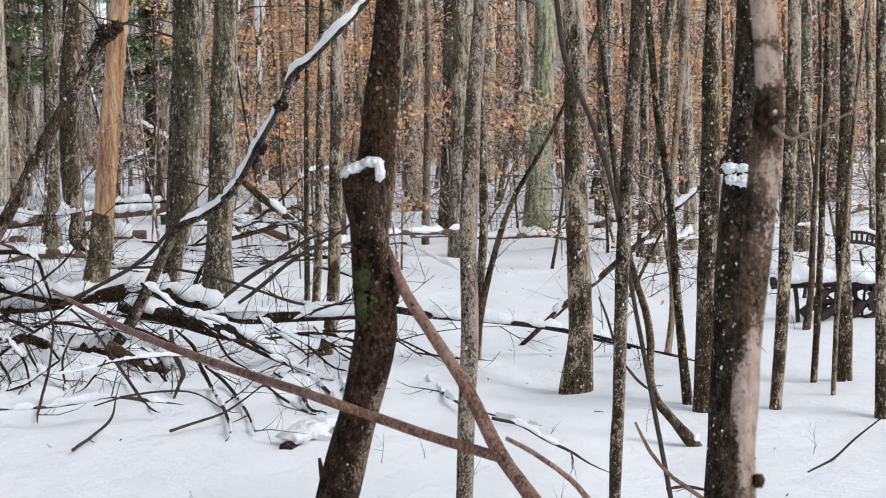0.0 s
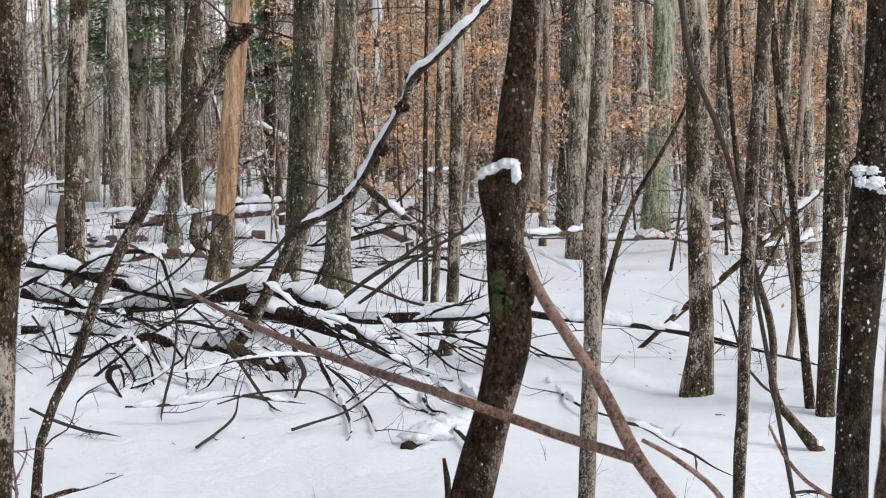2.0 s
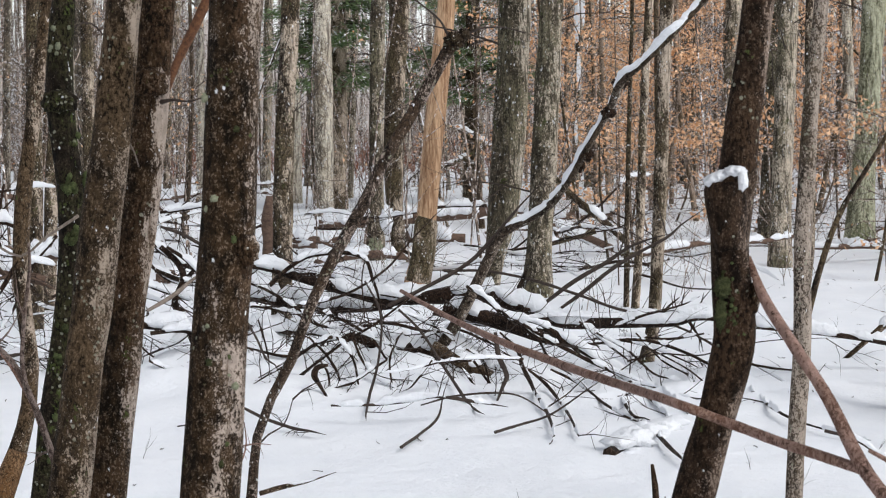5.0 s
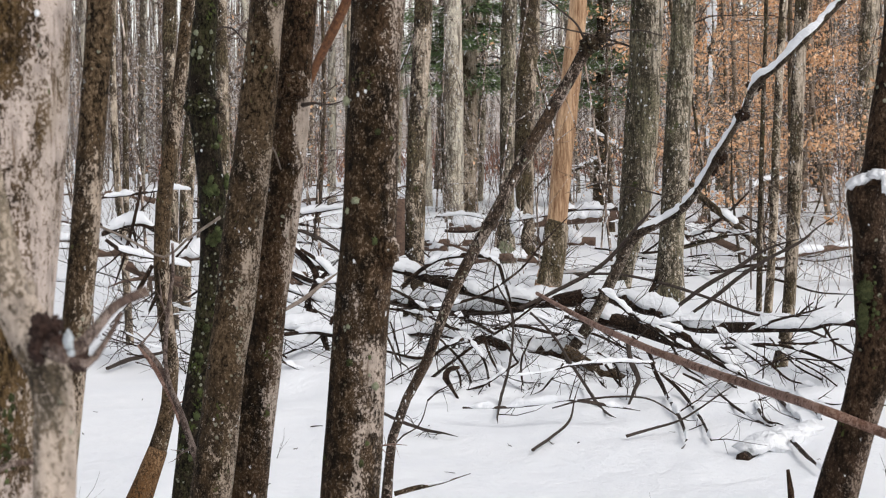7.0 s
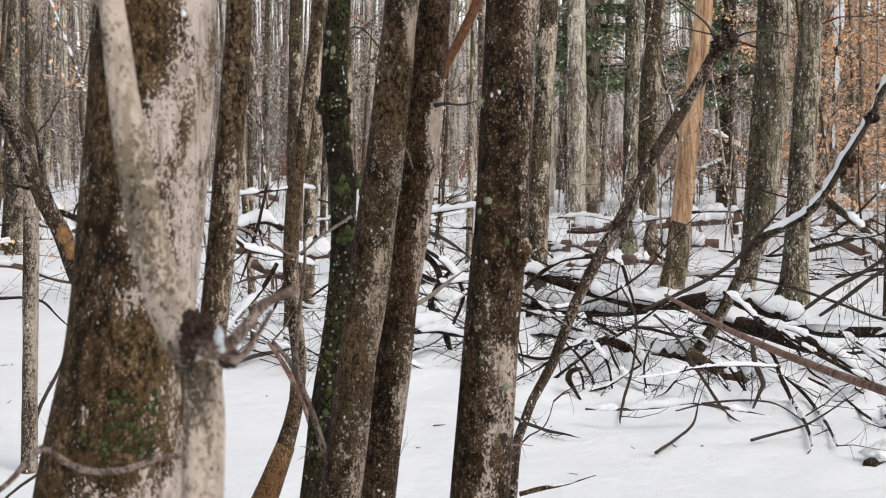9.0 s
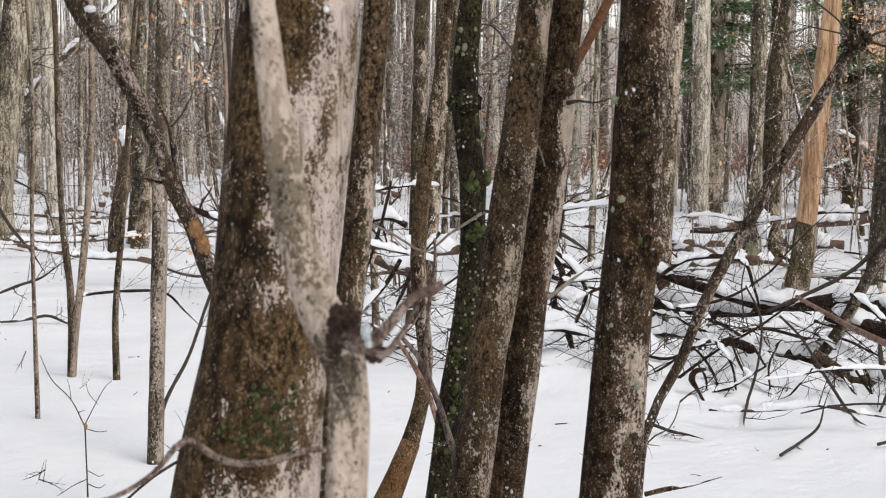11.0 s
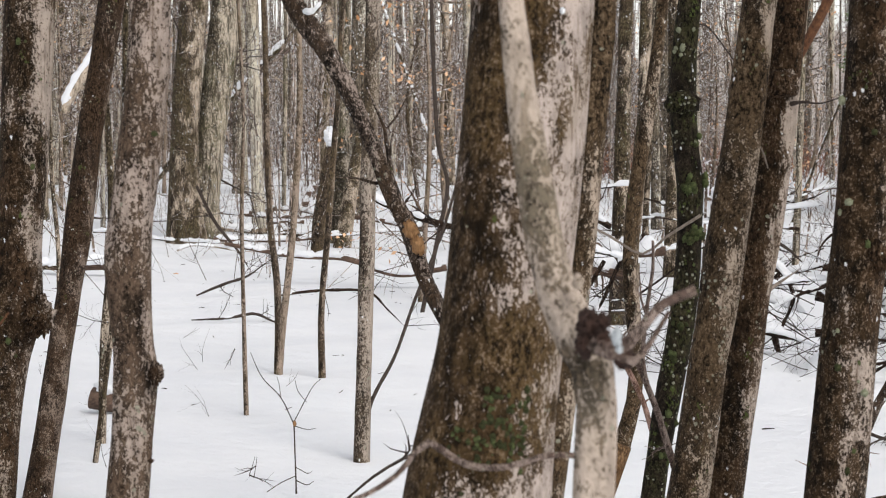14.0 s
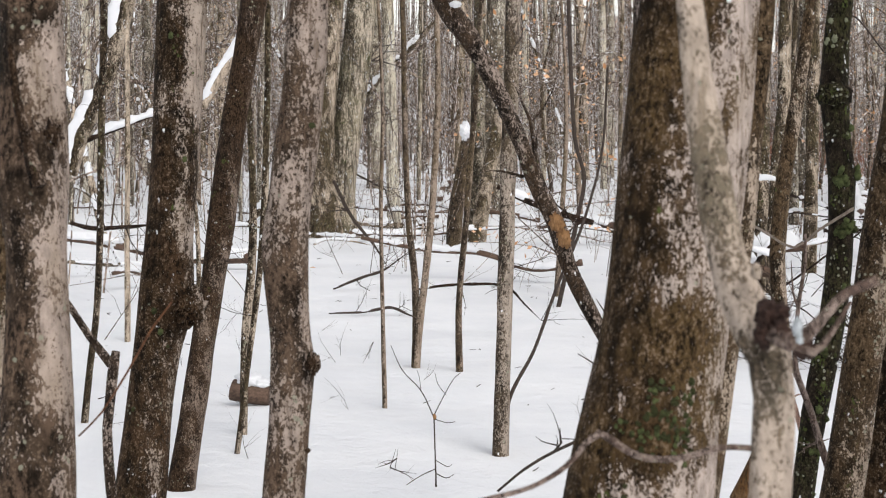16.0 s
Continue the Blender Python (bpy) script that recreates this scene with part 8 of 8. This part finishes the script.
def young_beech(at, height, count, rng, spread=1.0):
    ob = root("young_beech", (*at, 0), "young beech that keeps its dry orange leaves in winter", "tree", "young beeches")
    pts = [(0, 0, -0.1, 0.05 * spread), (rng.normal(0, 0.15), rng.normal(0, 0.15), height * 0.5, 0.035 * spread), (rng.normal(0, 0.3) * spread, rng.normal(0, 0.3) * spread, height, 0.01 * spread)]
    piece("trunk", mesh_of("trunk", [tube_data(pts, 7, 0.4, 0.05)], "sapling"), ob)
    line = spline(pts, 0.2)
    twigs, verts, faces = [], [], []
    for _ in range(22):
        q = line[int(rng.integers(len(line) // 8, len(line)))]
        a = rng.uniform(0, 6.283)
        ln = rng.uniform(0.8, 2.2) * spread
        way = np.array((math.cos(a), math.sin(a), rng.uniform(-0.05, 0.35)))
        twigs += twig_chunks(rng, q[:3], way, ln, 0.012 * (0.4 + 0.6 * spread), 1)
        for _ in range(count // 22):
            p = q[:3] + way * ln * rng.uniform(0.25, 1.05) + rng.normal(0, 0.13, 3) * spread * np.array((1, 1, 0.45))
            s = rng.uniform(0.023, 0.043) * (0.6 + 0.4 * spread)
            u = rng.normal(0, 1, 3)
            u /= np.linalg.norm(u)
            w = np.cross(u, rng.normal(0, 1, 3))
            w /= np.linalg.norm(w)
            n = np.cross(u, w)
            b = len(verts)
            verts += [p - u * s, p + w * s * 0.55 + n * s * 0.25, p + u * s, p - w * s * 0.55 + n * s * 0.25]
            faces += [[b, b + 1, b + 2], [b, b + 2, b + 3]]
    tagged(piece("branchwork", mesh_of("branchwork", twigs, "far_twig"), ob), kind="stuff")
    leaves = piece("leaves", mesh_of("leaves", [(np.array(verts), faces)], "leaf", False), ob, "dry curled orange-brown beech leaves")
    leaves["kind"] = "stuff"
    return ob


def beeches():
    rng = np.random.default_rng(21)
    for _ in range(64):
        x, y, d = sector(rng, 22, 52, -15, 7)
        young_beech((x, y), rng.uniform(4, 7), 1500, rng)
    for _ in range(30):
        x, y, d = sector(rng, 15, 30, -14, 6)
        young_beech((x, y), rng.uniform(0.9, 1.9), 66, rng, 0.35)
    for _ in range(16):
        x, y, d = sector(rng, 24, 55, 8, 42)
        young_beech((x, y), rng.uniform(3, 5), 170, rng)

    young_beech((-7.95, 15.03), 3.2, 150, rng, 0.55)


beeches()


def hemlock(at, height, rng):
    ob = root("hemlock", (*at, 0), "dark green hemlock with drooping boughs in the far wood", "conifer", "hemlocks")
    pts = [(0, 0, -0.1, 0.2), (0.05, 0, height * 0.5, 0.12), (0, 0, height, 0.02)]
    piece("trunk", mesh_of("trunk", [tube_data(pts, 8, 0.5, 0.05)], "brown"), ob)
    boughs, verts, faces = [], [], []
    for i in range(95):
        z = height * (0.21 + 0.78 * rng.random() ** 1.6)
        a = rng.uniform(0, 6.283)
        ln = (height - z) * 0.13 + 0.35
        way = np.array((math.cos(a), math.sin(a), 0.12))
        side = np.array((-way[1], way[0], 0))
        line = [(*(way * ln * u + np.array((0, 0, z - 0.16 * ln * u * u))), 0.022 * (1 - 0.9 * u)) for u in (0, 0.35, 0.7, 1.0)]
        boughs.append(tube_data(line, 3, ln, 0, False))
        for _ in range(int((120 + ln * 190) * (1.0 if z < 5 else 0.35))):
            u = rng.uniform(0.12, 1.0)
            v = rng.normal(0, 0.28) * (1.1 - 0.6 * u) * ln * 0.6
            p = way * ln * u + side * v + np.array((0, 0, z - 0.16 * ln * u * u - abs(v) * 0.25 + rng.normal(0, 0.05)))
            d1 = way * rng.uniform(0.5, 1) + side * rng.normal(0, 0.7) + np.array((0, 0, rng.normal(-0.25, 0.25)))
            d1 /= np.linalg.norm(d1)
            d2 = np.cross(d1, (rng.normal(0, 0.3), rng.normal(0, 0.3), 1))
            s = rng.uniform(0.05, 0.11)
            b = len(verts)
            verts += [p, p + d1 * s + d2 * s * 0.2, p + d1 * s * 1.8, p + d1 * s - d2 * s * 0.2]
            faces += [[b, b + 1, b + 2, b + 3]]
    tagged(piece("branchwork", mesh_of("branchwork", boughs, "twig"), ob), kind="stuff")
    nd = piece("needles", mesh_of("needles", [(np.array(verts), faces)], "needle", False), ob, "dark green needle sprays")
    nd["kind"] = "stuff"
    return ob



hemlock((-7.69, 34.14), 11, np.random.default_rng(440))
hemlock((-5.54, 36.57), 10, np.random.default_rng(705))


def backdrop():
    """The grey-brown wall of woods beyond all."""
    v, f = [], []
    n = 40
    for i in range(n + 1):
        a = radians(-40 + 120 * i / n)
        v += [(-math.sin(a) * 170, math.cos(a) * 170, -1), (-math.sin(a) * 170, math.cos(a) * 170, 9.5 + 2.5 * math.sin(i * 2.1))]
    f = [[2 * i, 2 * i + 2, 2 * i + 3, 2 * i + 1] for i in range(n)]
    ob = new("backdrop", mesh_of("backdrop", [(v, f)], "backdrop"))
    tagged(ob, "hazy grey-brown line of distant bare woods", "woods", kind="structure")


backdrop()


def brush_rest(a, c, count, seed, high, size=1.0, tangled=0.35, deep=0.35, laden=0.6, steep=0.42):
    """The many crooked sticks of a brush pile between two places."""
    rng = np.random.default_rng(seed)
    a, c = np.array(a), np.array(c)
    run = (c - a) / np.linalg.norm(c - a)
    for _ in range(count):
        u = rng.beta(1.2, 1.7)
        p = a + (c - a) * u + np.array((0, rng.normal(0, deep)))
        z = rng.uniform(0.08, high) * (1 - 0.45 * u)
        tilt = rng.normal(-0.22 if u > 0.35 else -0.05, steep)
        way = np.array((*(run * rng.choice((-1, 1), p=(0.3, 0.7))), 0)) + np.array((0, rng.normal(0, tangled), 0))
        way = way / np.linalg.norm(way) + np.array((0, 0, tilt))
        ln = rng.uniform(0.35, 1.15) * size
        pts, q, r = [], np.array((*p, z)), rng.choice((0.004, 0.0055, 0.008, 0.011)) * size
        for i in range(6):
            pts.append((q[0], q[1], max(q[2], 0.0), r * (1 - 0.13 * i)))
            way = way + rng.normal(0, 0.16, 3)
            q = q + way * ln / 5
        branch("thin wet stick of the brush pile with snow", "black", pts, wide=1.05, snow=r * rng.uniform(1.4, 2.8) if rng.random() < laden else 0.0, cover=rng.uniform(0.5, 0.95), twigs=int(rng.integers(1, 4)), sides=7, reach=0.36 * size, steep=0.88)


brush_rest((-3.12, 10.90), (-0.27, 10.76), 22, 31, 0.50)
brush_rest((-5.16, 11.66), (-3.43, 11.21), 20, 33, 0.60)
brush_rest((-2.9, 19.4), (-0.4, 19.0), 18, 36, 0.9, 1.7, 0.5, 0.9, 0.85, 0.2)
brush_rest((-7.6, 20.5), (-3.2, 20.0), 20, 37, 0.7, 1.7, 0.5, 1.2, 0.85, 0.2)


def brush_twigs():
    """Fine dark twigs through the brush pile."""
    rng = np.random.default_rng(35)
    ch = []
    for a, c, n in (((-3.12, 10.90), (-0.27, 10.76), 110), ((-5.16, 11.66), (-3.43, 11.21), 50)):
        for _ in range(n):
            u = rng.beta(1.0, 2.2)
            p = (a[0] + (c[0] - a[0]) * u, a[1] + (c[1] - a[1]) * u + rng.normal(0, 0.3), rng.uniform(0.02, 0.55) * (1 - 0.5 * u))
            ch += twig_chunks(rng, p, (rng.normal(0, 1), rng.normal(0, 0.5), rng.normal(0.1, 0.55)), rng.uniform(0.15, 0.8), 0.0042, 1, 3, 0.3)
    ob = new("brush_twigs", mesh_of("brush_twigs", ch, "twig"))
    tagged(ob, "fine dark twigs tangled through the brush pile", "twigs", kind="stuff")


brush_twigs()


def old_machine(at, s):
    """A rusty farm implement left in the wood; s: metres for one unit of its sketch."""
    ob = root("old_machine", at, "abandoned rusty iron farm implement half buried in snow", "machine")

    def p(x, z, y=0.0):
        return (x * s, y * s, z * s)

    def bar(name, pts, r, label="", sides=6):
        return piece(name, mesh_of(name, [tube_data([(*p(*q), r * s) for q in pts], sides, 4 * s, 0.03)], "rust"), ob, label)

    def toothed(name, cx, cz, r, teeth, y=0.0):
        v, f = [], []
        n = teeth * 4
        for side in (-2.5, 2.5):
            for i in range(n):
                k = r if i % 4 < 2 else r * 0.84
                v.append(p(cx + k * math.cos(6.2832 * i / n), cz + k * math.sin(6.2832 * i / n), y + side))
            for i in range(n):
                v.append(p(cx + r * 0.55 * math.cos(6.2832 * i / n), cz + r * 0.55 * math.sin(6.2832 * i / n), y + side))
        for i in range(n):
            j = (i + 1) % n
            f += [[i, j, n + j, n + i], [2 * n + i, 3 * n + i, 3 * n + j, 2 * n + j], [i, 2 * n + i, 2 * n + j, j], [n + i, n + j, 3 * n + j, 3 * n + i]]
        w = piece(name, mesh_of(name, [(v, f)], "rust", False), ob)
        for q in range(3):
            a = q * 1.047 + 0.4
            piece("spoke", mesh_of("spoke", [tube_data([(*p(cx - r * 0.6 * math.cos(a), cz - r * 0.6 * math.sin(a), y), 2.4 * s), (*p(cx + r * 0.6 * math.cos(a), cz + r * 0.6 * math.sin(a), y), 2.4 * s)], 6, 6 * s, 0)], "rust"), w)
        return w

    beam = bar("beam", [(-105, 70), (-30, 70), (60, 69), (190, 66)], 9, "long iron beam", 8)
    snow_on(beam, [(*p(-105, 70), 9 * s), (*p(0, 70), 9 * s), (*p(190, 66), 9 * s)], 0.10, 1.2, 1.5)
    bar("rail", [(-105, 59, -4), (-20, 60, -4), (90, 59, -4)], 2.2)
    toothed("gear", 10, 32, 30, 12, 8)
    toothed("gear", 62, 28, 42, 16, 14)
    toothed("gear", 92, 34, 30, 12, -6)
    bar("axle", [(-20, 32, 8), (70, 28, 10), (150, 30, 10)], 6)
    for x0, z0, x1, z1 in ((-52, 12, -8, 52), (-20, 6, 26, 40), (20, 2, 60, 30), (60, 0, 110, 22)):
        bar("share", [(x0, z0, -6), ((x0 + x1) / 2, (z0 + z1) / 2 - 4, -4), (x1, z1, 0)], 9, sides=5)
    bar("lever", [(52, 122, -6), (58, 90, -6), (64, 50, -6)], 2.4, "upright iron lever")
    # the slotted arched seat pan
    arc = [(30, 156), (52, 155), (78, 150), (100, 140), (112, 126)]
    rim = [(30, 138), (52, 137), (74, 133), (92, 124), (102, 112)]
    bar("rim", arc, 3.6, "slotted iron arch")
    bar("rim", rim, 3.6)
    for i in range(11):
        u = i / 10 * 3.98
        k = int(u)
        u -= k
        a = [arc[k][m] + (arc[k + 1][m] - arc[k][m]) * u for m in (0, 1)]
        c = [rim[k][m] + (rim[k + 1][m] - rim[k][m]) * u for m in (0, 1)]
        bar("slat", [(a[0], a[1]), (c[0], c[1])], 2.3, sides=5)
    bar("bracket", [(96, 118), (106, 100), (104, 80), (98, 60)], 5)
    for x in (-60, 45):
        bar("leg", [(x, 66, 10), (x + 4, 30, 14), (x + 6, -6, 16)], 4)
    snow_on(ob, [(*p(30, 158), 3 * s), (*p(60, 156), 3 * s), (*p(100, 142), 3 * s)], 0.02, 0.9)
    return ob


old_machine((2.73, 13.33, 0.0), 0.00400)


def fallen_leaf(at):
    ob = new("fallen_leaf", mesh_of("fallen_leaf", [([(-0.04, 0, 0), (-0.01, -0.022, 0.012), (0.045, 0, 0.004), (-0.01, 0.024, 0.014), (-0.01, 0, 0.002)], [[0, 1, 4], [1, 2, 4], [2, 3, 4], [3, 0, 4]])], "leaf", False))
    ob.location = at
    tagged(ob, "single dry orange leaf lying on snow", "leaf")


fallen_leaf((-11.2, 15.9, 0.03))


def litter():
    """Specks of bark and twig ends on the snow."""
    rng = np.random.default_rng(12)
    ch = []
    for _ in range(420):
        x, y, d = sector(rng, 6, 22, -14, 46)
        a = rng.uniform(0, 6.28)
        z = ground_height(x, y) + 0.003
        ln = rng.uniform(0.01, 0.07)
        p = np.array([(x + math.cos(a) * ln * u, y + math.sin(a) * ln * u, z + 0.012 * u * rng.random()) for u in (0, 0.33, 0.66, 1)])
        ch.append(stick(p, np.array((1, 1, 0.8, 0.5)) * rng.uniform(0.0015, 0.004)))
    for _ in range(60):
        x, y, d = sector(rng, 6, 14, -14, 46)
        ch += twig_chunks(rng, (x, y, -0.02), (rng.normal(0, 0.4), rng.normal(0, 0.4), 1), rng.uniform(0.08, 0.25), 0.0018, 1)
    ob = new("litter", mesh_of("litter", ch, "twig"))
    tagged(ob, "dark bits of twig and bark scattered on snow", "litter", kind="stuff")


litter()
